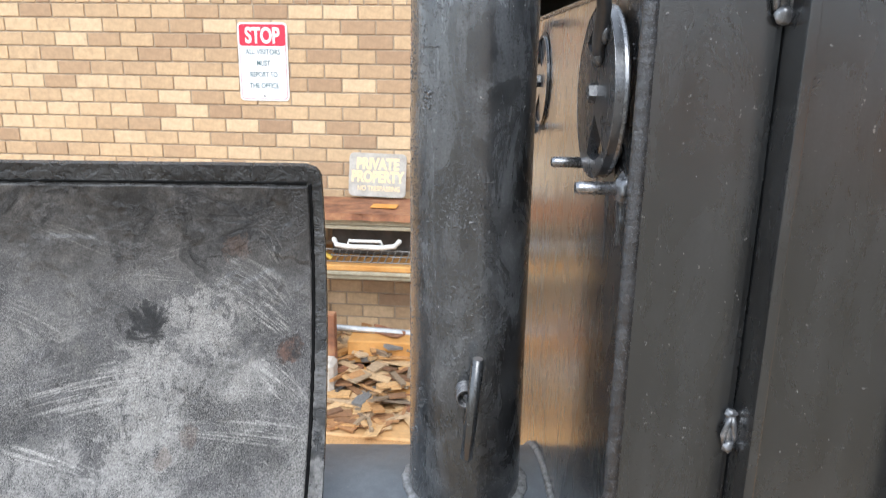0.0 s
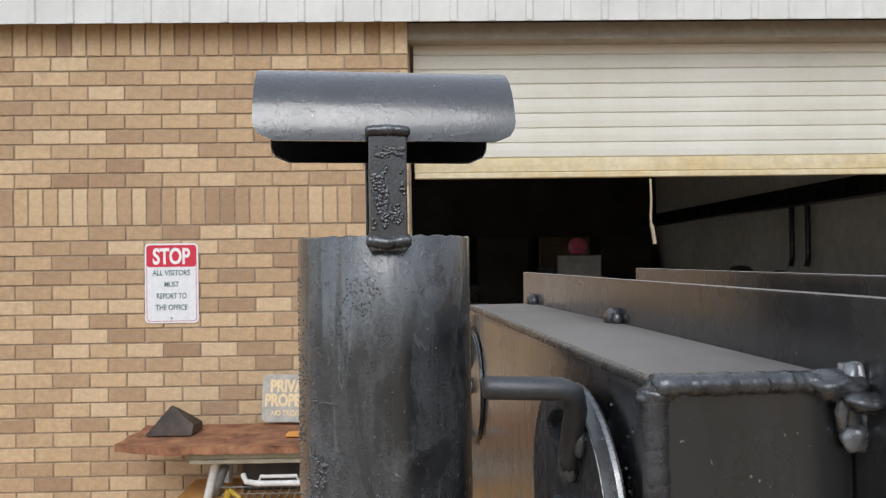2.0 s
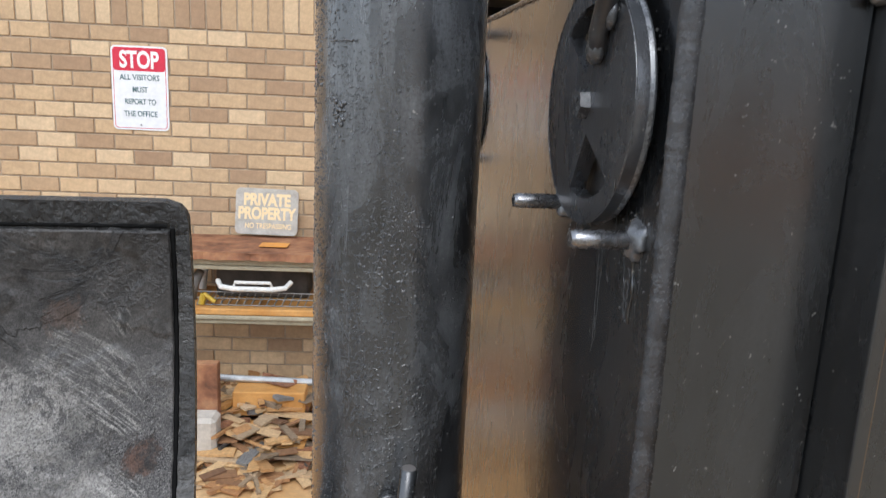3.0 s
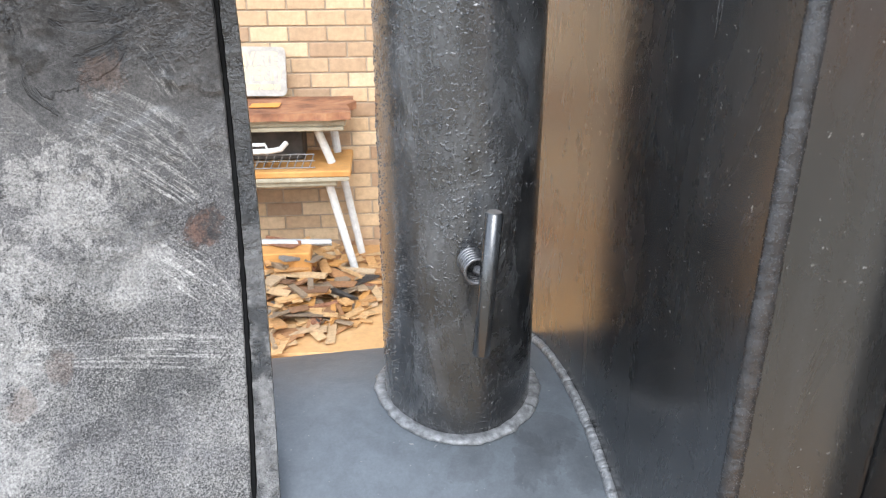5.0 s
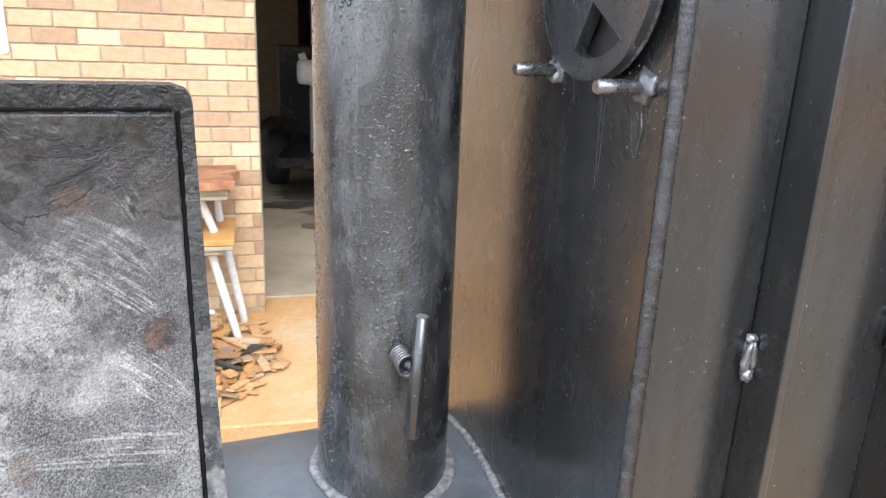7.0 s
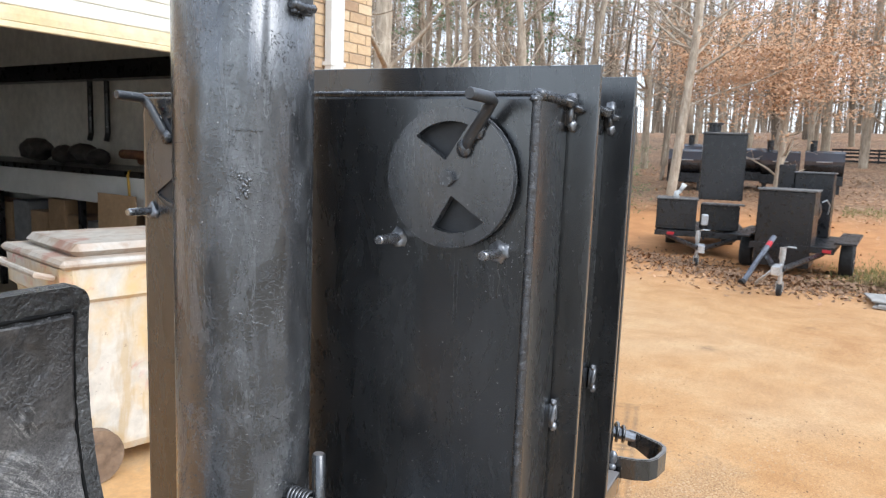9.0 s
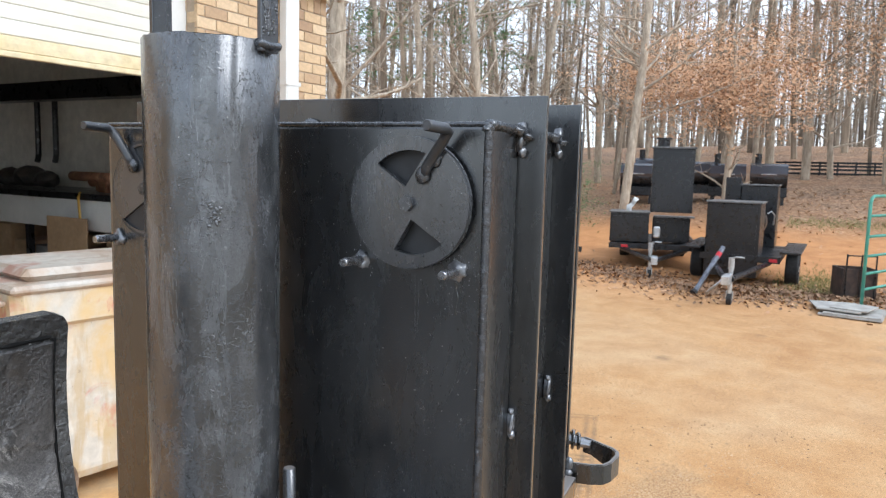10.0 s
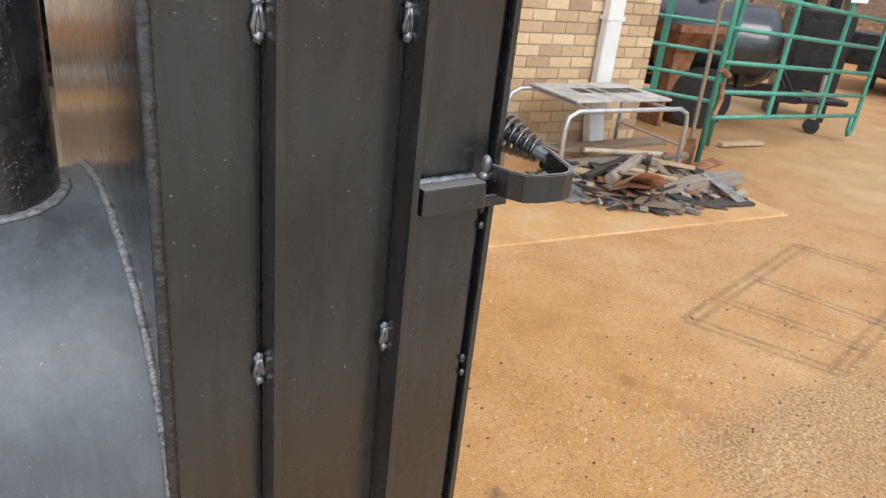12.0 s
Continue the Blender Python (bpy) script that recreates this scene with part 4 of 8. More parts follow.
def brick_mesh(name, w, h, d, material):
    bm = bmesh.new()
    e = 0.0025
    f = [bm.verts.new(c) for c in ((-w / 2 + e, 0, -h / 2 + e), (w / 2 - e, 0, -h / 2 + e), (w / 2 - e, 0, h / 2 - e), (-w / 2 + e, 0, h / 2 - e))]
    m_ = [bm.verts.new(c) for c in ((-w / 2, e, -h / 2), (w / 2, e, -h / 2), (w / 2, e, h / 2), (-w / 2, e, h / 2))]
    b = [bm.verts.new((v.co.x, d, v.co.z)) for v in m_]
    bm.faces.new(f)
    for p, q in ((f, m_), (m_, b)):
        for k in range(4):
            bm.faces.new((p[k], q[k], q[(k + 1) % 4], p[(k + 1) % 4]))
    bmesh.ops.recalc_face_normals(bm, faces=bm.faces)
    me = bpy.data.meshes.new(name)
    bm.to_mesh(me)
    bm.free()
    me.materials.append(material)
    return me


def brick_rows(x0, x1):
    """Centres and widths of every brick between x0 and x1: running bond with two soldier courses."""
    out = []
    z = 2.289
    rows = [(2.289 + k * COURSE, k) for k in range(9)] + [(2.07 - (k + 1) * COURSE, k) for k in range(25)]
    for z, k in rows:
        x = x0 - 1 + ((-0.581 + (k % 2) * PITCH / 2 - x0) % PITCH) - PITCH
        while x < x1:
            a, b = max(x + JOINT / 2, x0 + 0.001), min(x + PITCH - JOINT / 2, x1 - 0.001)
            if b - a > 0.03:
                out.append(((a + b) / 2, z + COURSE / 2, b - a, COURSE - JOINT))
            x += PITCH
    for z0, z1 in ((2.07, 2.289), (3.047, 3.242)):
        x = x0 + ((0.012 - x0) % COURSE) - COURSE
        while x < x1:
            a, b = max(x + JOINT / 2, x0 + 0.001), min(x + COURSE - JOINT / 2, x1 - 0.001)
            if b - a > 0.02:
                out.append(((a + b) / 2, (z0 + z1) / 2, b - a, z1 - z0 - JOINT))
            x += COURSE
    return out


# ---- roller door, jambs, downspout ----
def roller_door():
    r = root("roller_door", pose(0, 0, 0), "cream slatted roller door rolled part way up", "roller door")
    slat, z, k = None, 2.372, 0
    stained = mat("yellowed_slat", (0.66, 0.52, 0.28), (0.74, 0.66, 0.46), 3, 0.45, 0, 0.05)
    mid = (DOOR_L + DOOR_R) / 2
    while z < 3.15:
        if slat is None:
            bm = bmesh.new()
            prof = [(0.158, 0.0), (0.150, 0.006), (0.148, 0.045), (0.150, 0.082), (0.158, 0.0885)]
            shell(bm, prof, DOOR_L + 0.03, DOOR_R - 0.14, [(y + 0.012, zz) for y, zz in prof])
            first = part("slat", bm, stained, r, "yellow-stained lowest slat")
            first.location.z = z
            me = first.data.copy()
            me.materials.clear()
            me.materials.append(curtain_mat)
            slat = new("slat", me)
            slat.parent = r
            slat.location.z = z + 0.089
            z += 0.089
        else:
            again(slat, "slat", Matrix.Translation((0, 0, z)))
        z += 0.089
    part("bottom_rail", boxes((DOOR_L + 0.03, 0.142, 2.338, DOOR_R - 0.14, 0.185, 2.3715), bevel=0.004), stained, r, "yellowed bottom rail")
    return r


roller_door()
for x0, x1, jm in ((DOOR_L - 0.02, DOOR_L + 0.008, header_mat), (DOOR_R - 0.13, DOOR_R + 0.02, white_metal)):
    tagged(part("door_jamb", boxes((x0, 0.12, 0.02, x1, 0.235, 3.138), bevel=0.004), jm), "painted steel door track", "door track", kind="structure")

rope = tagged(part("pull_rope", tubes(([(2.965, 0.12, 2.32), (2.967, 0.115, 2.2), (2.962, 0.115, 2.08), (2.966, 0.117, 2.04)], 0.007), ([(2.966, 0.117, 2.05), (2.972, 0.115, 2.02), (2.985, 0.115, 1.93)], 0.011), n=8), rope_mat), "pale pull rope knotted below the roller door", "rope")

spout = root("downspout", pose(5.545, -0.055, 0), "white metal downspout on the brick pier", "downspout")
sp = bmesh.new()
for cz in range(0, 1):
    box(sp, -0.075, -0.045, 0.32, 0.075, 0.045, 3.2, 0.012)
part("pipe", sp, white_metal, spout)
el = bmesh.new()
box(el, -0.075, -0.05, -0.16, 0.075, 0.05, 0.1, 0.012, Matrix.Translation((0, -0.02, 0.25)) @ Matrix.Rotation(radians(-12), 4, "X"))
part("elbow", el, white_metal, spout)
for z in (1.1, 2.4):
    part("strap", boxes((-0.085, -0.049, z, 0.085, 0.052, z + 0.03)), white_metal, spout)

# ---- wall sign ----
def rounded_plate(bm, w, h, r, y0, y1, n=6):
    pts = []
    for cx, cz, a0 in ((w / 2 - r, h / 2 - r, 0), (-w / 2 + r, h / 2 - r, 90), (-w / 2 + r, -h / 2 + r, 180), (w / 2 - r, -h / 2 + r, 270)):
        pts += [(cx + r * math.cos(radians(a0 + 90 * k / n)), cz + r * math.sin(radians(a0 + 90 * k / n))) for k in range(n + 1)]
    a = [bm.verts.new((x, y0, z)) for x, z in pts]
    b = [bm.verts.new((x, y1, z)) for x, z in pts]
    bm.faces.new(a)
    bm.faces.new(b[::-1])
    for k in range(len(pts)):
        bm.faces.new((a[k], b[k], b[(k + 1) % len(pts)], a[(k + 1) % len(pts)]))
    bmesh.ops.recalc_face_normals(bm, faces=bm.faces)
    return bm


def stop_sign():
    r = root("wall_sign", pose(0.153, -0.004, 1.739), "white and red sign telling visitors to report to the office", "sign")
    part("plate", rounded_plate(bmesh.new(), 0.305, 0.457, 0.026, -0.003, 0.0), sign_white, r)
    edge = bmesh.new()
    rounded_plate(edge, 0.285, 0.437, 0.020, -0.0036, -0.0031)
    part("border", edge, sign_red, r, "thin red border line")
    part("panel", rounded_plate(bmesh.new(), 0.279, 0.431, 0.018, -0.0044, -0.0037), sign_white, r)
    band = bmesh.new()
    rounded_plate(band, 0.279, 0.122, 0.016, -0.0052, -0.0045)
    o = part("red_band", band, sign_red, r, "red band behind the heading")
    o.location.z = 0.1545
    words("STOP", 0.125, pose(0, -0.006, 0.150), letter_white, r, width=0.212, bold=0.004)
    for text, z, w in (("ALL VISITORS", 0.058, 0.215), ("MUST", -0.008, 0.082), ("REPORT TO", -0.074, 0.168), ("THE OFFICE", -0.140, 0.182)):
        words(text, 0.043, pose(0, -0.0052, z), sign_teal, r, width=w, bold=0.0006)
    for z in (0.2, -0.2):
        s = part("screw", disc_x(bmesh.new(), 0, 0, 0.005, -0.0015, 0.0015, 10), steel_pin, r)
        s.matrix_basis = pose(0, -0.0065, z, 0, 0, 90)


stop_sign()

# ---- the bench by the wall ----
BX0, BX1 = 0.02, 1.39


def folding_table(z, x0, x1, y0, y1, top_mat, label, legs, thick=0.035):
    r = root("folding_table", pose(0, 0, 0), label, "table", "stacked tables by the wall")
    part("tabletop", boxes((x0, y0, z, x1, y1, z + thick), bevel=0.006), top_mat, r)
    part("rim", boxes((x0 + 0.01, y0 - 0.004, z - 0.022, x1 - 0.01, y0 + 0.02, z - 0.001), (x0 + 0.01, y1 - 0.02, z - 0.022, x1 - 0.01, y1, z - 0.001), bevel=0.003), beige_plastic, r)
    for pts in legs:
        part("leg", tubes((pts, 0.022), n=10), white_plastic, r, "pale tubular leg")
    return r


folding_table(0.60, 0.30, 1.375, -0.52, -0.06, orange_dust, "orange dust-covered folding table", [
    [(1.24, -0.40, 0.578), (1.37, -0.40, 0.013)], [(1.30, -0.12, 0.578), (1.40, -0.12, 0.013)],
    [(0.46, -0.42, 0.578), (0.42, -0.44, 0.013)], [(0.44, -0.12, 0.578), (0.40, -0.12, 0.013)]])
part_layers = root("table_leaf", pose(0, 0, 0), "grimy beige folded table leaf lying flat", "table leaf")
part("leaf", boxes((0.36, -0.50, 0.545, 1.30, -0.10, 0.577), bevel=0.006), beige_plastic, part_layers)
folding_table(0.862, 0.40, 1.36, -0.50, -0.08, beige_plastic, "grimy beige folding table under a rusty plate", [
    [(1.20, -0.38, 0.84), (1.27, -0.36, 0.637)], [(1.27, -0.13, 0.84), (1.29, -0.13, 0.637)],
    [(0.52, -0.40, 0.84), (0.47, -0.40, 0.637)], [(0.52, -0.13, 0.84), (0.50, -0.13, 0.637)]])


def ragged_plate():
    """A thick rusty plate with torn ends and layered edges."""
    bm = bmesh.new()
    rng = random.Random(3)
    outline = []
    for k in range(24):
        outline.append((BX0 + (BX1 - BX0) * k / 23, -0.55 + rng.uniform(-0.02, 0.02) + 0.10 * max(0, 1 - k / 4)))
    outline += [(BX1 + rng.uniform(-0.03, 0.03), -0.5 + 0.09 * k) for k in range(1, 5)]
    outline += [(BX1 - (BX1 - BX0) * k / 12, -0.045 + rng.uniform(-0.01, 0.0)) for k in range(13)]
    outline += [(BX0 + rng.uniform(-0.03, 0.05), -0.12 - 0.08 * k) for k in range(4)]
    lo = [bm.verts.new((x, y, 0.90 + 0.012 * noise.noise((x * 3, y * 3, 1)))) for x, y in outline]
    hi = [bm.verts.new((x, y + 0.004, 0.938 + 0.010 * noise.noise((x * 3, y * 3, 1)))) for x, y in outline]
    n = len(outline)
    bm.faces.new(lo[::-1])
    bm.faces.new(hi)
    for k in range(n):
        bm.faces.new((lo[k], lo[(k + 1) % n], hi[(k + 1) % n], hi[k]))
    bmesh.ops.triangulate(bm, faces=[f for f in bm.faces if len(f.verts) > 4])
    return bm


tagged(part("rusty_plate", ragged_plate(), rust_plate), "rusty steel plate with ragged edges on the tables", "steel plate")
tagged(part("orange_offcut", boxes((0.87, -0.40, 0.945, 1.02, -0.30, 0.951), bevel=0.002), mat("orange_patch", (0.6, 0.24, 0.04), (0.72, 0.34, 0.08), 8, 0.8, 0, 0.1)), "flat orange offcut lying on rusty plate", "offcut")


def wedge():
    bm = bmesh.new()
    p = [(-0.13, -0.07, 0), (0.12, -0.08, 0), (0.13, 0.08, 0), (-0.12, 0.07, 0), (0.0, -0.04, 0.155), (0.012, -0.042, 0.155), (0.015, 0.05, 0.12), (0.0, 0.05, 0.12), (0.125, -0.06, 0.055), (0.13, 0.07, 0.045)]
    v = [bm.verts.new(c) for c in p]
    bmesh.ops.convex_hull(bm, input=v)
    bmesh.ops.bevel(bm, geom=list(bm.edges), offset=0.003, segments=1, affect="EDGES")
    return bm


w_ob = tagged(part("steel_wedge", wedge(), mat("dark_rust_steel", (0.045, 0.035, 0.03), (0.10, 0.075, 0.06), 12, 0.6, 0.3, 0.3)), "dark wedge-shaped steel block on the rusty plate", "steel block")
w_ob.location = (0.25, -0.26, 0.944)


def private_sign():
    r = root("board_sign", pose(0.857, -0.075, 1.083, -8, 1.0, 0), "weathered grey private property board leaning on brick", "sign")
    part("board", rounded_plate(bmesh.new(), 0.35, 0.262, 0.03, -0.012, 0.004), priv_board, r)
    words("PRIVATE", 0.092, pose(0, -0.0135, 0.064), priv_letters, r, width=0.262, bold=0.0045)
    words("PROPERTY", 0.092, pose(0, -0.0135, -0.014), priv_letters, r, width=0.325, bold=0.0045)
    words("NO TRESPASSING", 0.042, pose(0.01, -0.0135, -0.083), priv_letters, r, width=0.26, bold=0.001)


private_sign()


def tray():
    r = root("wire_tray", pose(0.86, -0.34, 0.637), "white-handled wire tray pushed under the plate", "tray")
    part("handle", tubes(([(-0.19, -0.12, 0.135), (-0.165, -0.16, 0.112), (-0.1, -0.17, 0.105), (0.1, -0.17, 0.105), (0.165, -0.16, 0.112), (0.19, -0.12, 0.135)], 0.014), ([(-0.1, -0.165, 0.108), (-0.09, -0.17, 0.14), (0.09, -0.17, 0.14), (0.1, -0.165, 0.108)], 0.009), n=10), white_plastic, r, "white plastic handle")
    rows = []
    for k in range(16):
        x = -0.3 + 0.04 * k
        rows.append(([(x, -0.12, 0.004), (x + 0.03, -0.13, 0.075)], 0.0025))
        rows.append(([(x, -0.12, 0.004), (x, 0.15, 0.004)], 0.0025))
    for z in (0.004, 0.04, 0.075):
        rows.append(([(-0.3, -0.125, z), (0.33, -0.125, z)], 0.003))
    part("wire_basket", tubes(*rows, n=5), grey_plastic, r, "grimy wire basket")


tray()
tagged(part("dark_box", boxes((0.62, -0.30, 0.64, 1.12, -0.1, 0.83), bevel=0.01), scrap_mats[5]), "dark box stored on the folding table", "box")
bag = bmesh.new()
tube(bag, [(0.50, -0.36, 0.64), (0.51, -0.37, 0.72), (0.56, -0.37, 0.80)], [0.03, 0.035, 0.02], 10)
tagged(part("grey_canister", bag, grey_plastic, smooth=True), "grey plastic canister leaning on the table", "canister")
tagged(part("spray_tool", tubes(([(0.585, -0.47, 0.645), (0.60, -0.47, 0.70)], 0.018), ([(0.60, -0.47, 0.70), (0.66, -0.48, 0.66)], 0.012), n=8), plain("yellow_black", (0.45, 0.30, 0.03), 0.5)), "small yellow hand tool lying on the table", "hand tool")


# ---- scrap heaps ----
def scrap(cx, cy, sx, sy, count, seed, group, top=0.25, base=0.013, keep=None, size=(0.05, 0.24), mix=(0, 0, 1, 1, 1, 1, 2, 2, 3, 4, 4, 4, 5), broad=(0.02, 0.09)):
    """Offcuts thrown in a heap, each one a thing of its own."""
    rng = random.Random(seed)
    shapes = []
    for k in range(6):
        bm = bmesh.new()
        if k == 0:
            box(bm, -0.5, -0.5, -0.5, 0.5, 0.5, 0.5, 0.04)
        elif k == 1:
            pts = [(-0.5, -0.35), (-0.1, -0.5), (0.5, -0.3), (0.42, 0.35), (-0.05, 0.5), (-0.45, 0.25)]
            a, b = [bm.verts.new((x, y, -0.5)) for x, y in pts], [bm.verts.new((x, y, 0.5)) for x, y in pts]
            bm.faces.new(a[::-1]), bm.faces.new(b)
            for i in range(6):
                bm.faces.new((a[i], a[(i + 1) % 6], b[(i + 1) % 6], b[i]))
        elif k == 2:
            tube(bm, [(-0.5, 0, 0), (0.5, 0, 0)], 0.5, 10)
        elif k == 3:
            box(bm, -0.5, -0.5, -0.5, 0.5, 0.5, -0.35, 0.02)
            box(bm, -0.5, -0.5, -0.35, 0.5, -0.38, 0.5, 0.02)
        elif k == 4:
            box(bm, -0.5, -0.5, -0.5, 0.1, 0.5, 0.5, 0.03)
            box(bm, 0.1, -0.3, -0.4, 0.5, 0.1, 0.3, 0.03)
        else:
            pts = [(-0.5, -0.4), (0.5, -0.5), (0.3, 0.5), (-0.3, 0.3)]
            a, b = [bm.verts.new((x, y, -0.5 + 0.3 * x)) for x, y in pts], [bm.verts.new((x, y, 0.5 + 0.3 * x)) for x, y in pts]
            bm.faces.new(a[::-1]), bm.faces.new(b)
            for i in range(4):
                bm.faces.new((a[i], a[(i + 1) % 4], b[(i + 1) % 4], b[i]))
        shapes.append(bm)
    data = {}
    label = {0: "rusty steel offcut", 1: "orange clay-dusted offcut", 2: "weathered board offcut", 3: "bare grey metal offcut", 4: "pale timber offcut", 5: "dark steel offcut"}
    for k in range(count):
        a, d = rng.uniform(0, 2 * math.pi), rng.random() ** 0.6
        x, y = cx + sx * d * math.cos(a), cy + sy * d * math.sin(a)
        if keep and not keep(x, y):
            continue
        s, mi = rng.randrange(6), rng.choice(mix)
        if (s, mi) not in data:
            me = bpy.data.meshes.new("offcut")
            shapes[s].to_mesh(me)
            me.materials.append(scrap_mats[mi])
            data[s, mi] = me
        o = new("offcut", data[s, mi])
        length = rng.uniform(*size)
        wide, thick = rng.uniform(*broad), rng.uniform(0.006, 0.03)
        if s == 2:
            wide = thick = rng.uniform(0.012, 0.03)
        tilt = rng.uniform(-14, 14) * (1 - d * 0.6)
        z = base + top * (1 - d) ** 1.2 * rng.uniform(0.3, 1.0) + abs(math.sin(radians(tilt))) * length / 2 + thick / 2
        o.matrix_basis = pose(x, y, z, rng.uniform(-10, 10), tilt, rng.uniform(0, 360)) @ Matrix.Diagonal((length, wide, thick, 1))
        tagged(o, label[mi] + " lying in the scrap heap", "scrap", group)
    for bm in shapes:
        bm.free()


scrap(1.0, -0.62, 0.50, 0.50, 140, 11, "scrap under the tables", top=0.34, keep=lambda x, y: y < -0.02)
scrap(0.35, -0.5, 0.35, 0.4, 30, 12, "scrap under the tables", top=0.2, keep=lambda x, y: y < -0.02)
tagged(part("steel_bar", tubes(([(0.62, -0.62, 0.30), (1.26, -0.60, 0.27)], 0.018), n=10), galv_mat), "bright steel bar resting on the scrap", "steel bar")
tagged(part("rusted_sheet", boxes((0.45, -0.86, 0.06, 0.76, -0.80, 0.46), bevel=0.004), rust_plate), "rusted sheet standing in the scrap", "steel sheet")
tagged(part("concrete_chunk", boxes((0.5, -1.0, 0.013, 0.78, -0.87, 0.24), bevel=0.02), mat("pale_concrete", (0.42, 0.38, 0.33), (0.58, 0.53, 0.46), 9, 0.9, 0, 0.4)), "broken pale concrete block by the scrap", "concrete block")
tagged(part("rusted_beam", boxes((0.80, -0.74, 0.14, 1.16, -0.60, 0.27), bevel=0.006), orange_dust), "orange dust-covered steel beam end", "steel beam")

scrap(5.5, -0.82, 0.72, 0.42, 120, 21, "scrap by the pier", top=0.27, keep=lambda x, y: y < -0.06, size=(0.10, 0.46), mix=(0, 0, 0, 2, 2, 2, 3, 3, 4, 5, 5, 5, 5, 5), broad=(0.025, 0.13))
scrap(4.95, -0.55, 0.3, 0.25, 22, 22, "scrap by the pier", top=0.14, size=(0.06, 0.3), mix=(0, 2, 3, 3, 5, 5, 5))


def stick_thing(name, p, q, w, t, material, label, category, roll=0.0, round_=False):
    """A board, bar or pipe lying from p to q."""
    p, q = Vector(p), Vector(q)
    d = q - p
    bm = bmesh.new()
    if round_:
        tube(bm, [(0, 0, 0), (d.length, 0, 0)], w / 2, 14)
    else:
        rng = random.Random(int(abs(p.x * 977 + p.y * 311)))
        box(bm, 0, -w / 2, -t / 2, d.length, w / 2, t / 2, min(0.004, t * 0.3))
        for v in bm.verts:
            v.co += Vector((rng.uniform(-1, 1) * w * 0.06, 0, rng.uniform(-1, 1) * t * 0.06))
    o = part(name, bm, material)
    o.matrix_world = Matrix.Translation(p) @ d.to_track_quat("X", "Z").to_matrix().to_4x4() @ Matrix.Rotation(radians(roll), 4, "X")
    return tagged(o, label, category, "scrap by the pier")


pale_pipe = mat("pale_dusty_pipe", (0.44, 0.36, 0.24), (0.60, 0.52, 0.38), 9, 0.6, 0, 0.2)
grey_wood = mat("grey_weathered_wood", (0.22, 0.185, 0.15), (0.36, 0.31, 0.25), 7, 0.85, 0, 0.4, 0.003, stretch=(1, 9, 9))
stick_thing("pale_pipe", (5.18, -0.42, 0.20), (5.86, -0.55, 0.17), 0.040, 0, pale_pipe, "pale dusty plastic pipe lying across the scrap", "pipe", round_=True)
stick_thing("bottle_top", (5.85, -0.60, 0.17), (5.91, -0.612, 0.17), 0.062, 0, sign_red, "red plastic cap among the scrap", "cap", round_=True)
stick_thing("timber_post", (5.36, -1.05, 0.11), (6.25, -0.99, 0.10), 0.11, 0.085, grey_wood, "weathered grey timber post on the scrap", "timber")
stick_thing("round_post", (5.02, -0.92, 0.15), (5.45, -0.72, 0.21), 0.085, 0, grey_wood, "short weathered round post", "timber", round_=True)
stick_thing("steel_strip", (5.86, -1.0, 0.17), (5.98, -1.30, 0.03), 0.10, 0.008, scrap_mats[3], "grey flat steel strip leaning on timber", "steel strip", 8)
stick_thing("long_board", (4.98, -0.30, 0.18), (6.02, -0.36, 0.22), 0.14, 0.03, plank_mat, "long weathered board behind the scrap", "board")
stick_thing("long_board", (5.05, -0.44, 0.11), (6.0, -0.47, 0.15), 0.11, 0.03, grey_wood, "long grey board behind the scrap", "board")
stick_thing("dark_channel", (5.30, -1.25, 0.035), (5.62, -1.22, 0.04), 0.10, 0.045, scrap_mats[5], "short dark steel channel on clay", "steel channel")
stick_thing("dark_channel", (5.66, -1.22, 0.028), (6.06, -1.28, 0.03), 0.13, 0.02, scrap_mats[5], "flat dark steel plate on clay", "steel plate")
stick_thing("dark_bar", (4.98, -0.72, 0.10), (5.42, -0.62, 0.18), 0.05, 0.04, scrap_mats[5], "dark steel bar across the scrap", "steel bar")
stick_thing("grey_plate", (4.66, -0.90, 0.02), (4.88, -0.84, 0.025), 0.13, 0.008, scrap_mats[3], "bluish grey plate lying flat", "steel plate")
stick_thing("rusted_bar", (6.08, -0.72, 0.10), (6.40, -0.66, 0.12), 0.13, 0.02, rust_plate, "rusty folded sheet by the shovel", "steel sheet")
stick_thing("pale_stick", (7.2, 0.0, 0.03), (7.75, -0.03, 0.03), 0.07, 0.035, scrap_mats[4], "pale split stick lying on clay", "stick")


def bent_sheet():
    """A brown rusty sheet bowed like a roof tile."""
    bm = bmesh.new()
    prof = [(0.17 * math.sin(radians(a)), 0.13 * math.cos(radians(a))) for a in range(-60, 65, 8)]
    shell(bm, prof, -0.20, 0.20, [(y * 0.95, z * 0.95) for y, z in prof])
    bmesh.ops.recalc_face_normals(bm, faces=bm.faces)
    return bm


bs = tagged(part("bent_sheet", bent_sheet(), rust_plate, smooth=True), "bowed rusty steel sheet tipped on scrap", "steel sheet", "scrap by the pier")
bs.matrix_world = pose(5.10, -1.10, 0.075, 0, 30, 72)


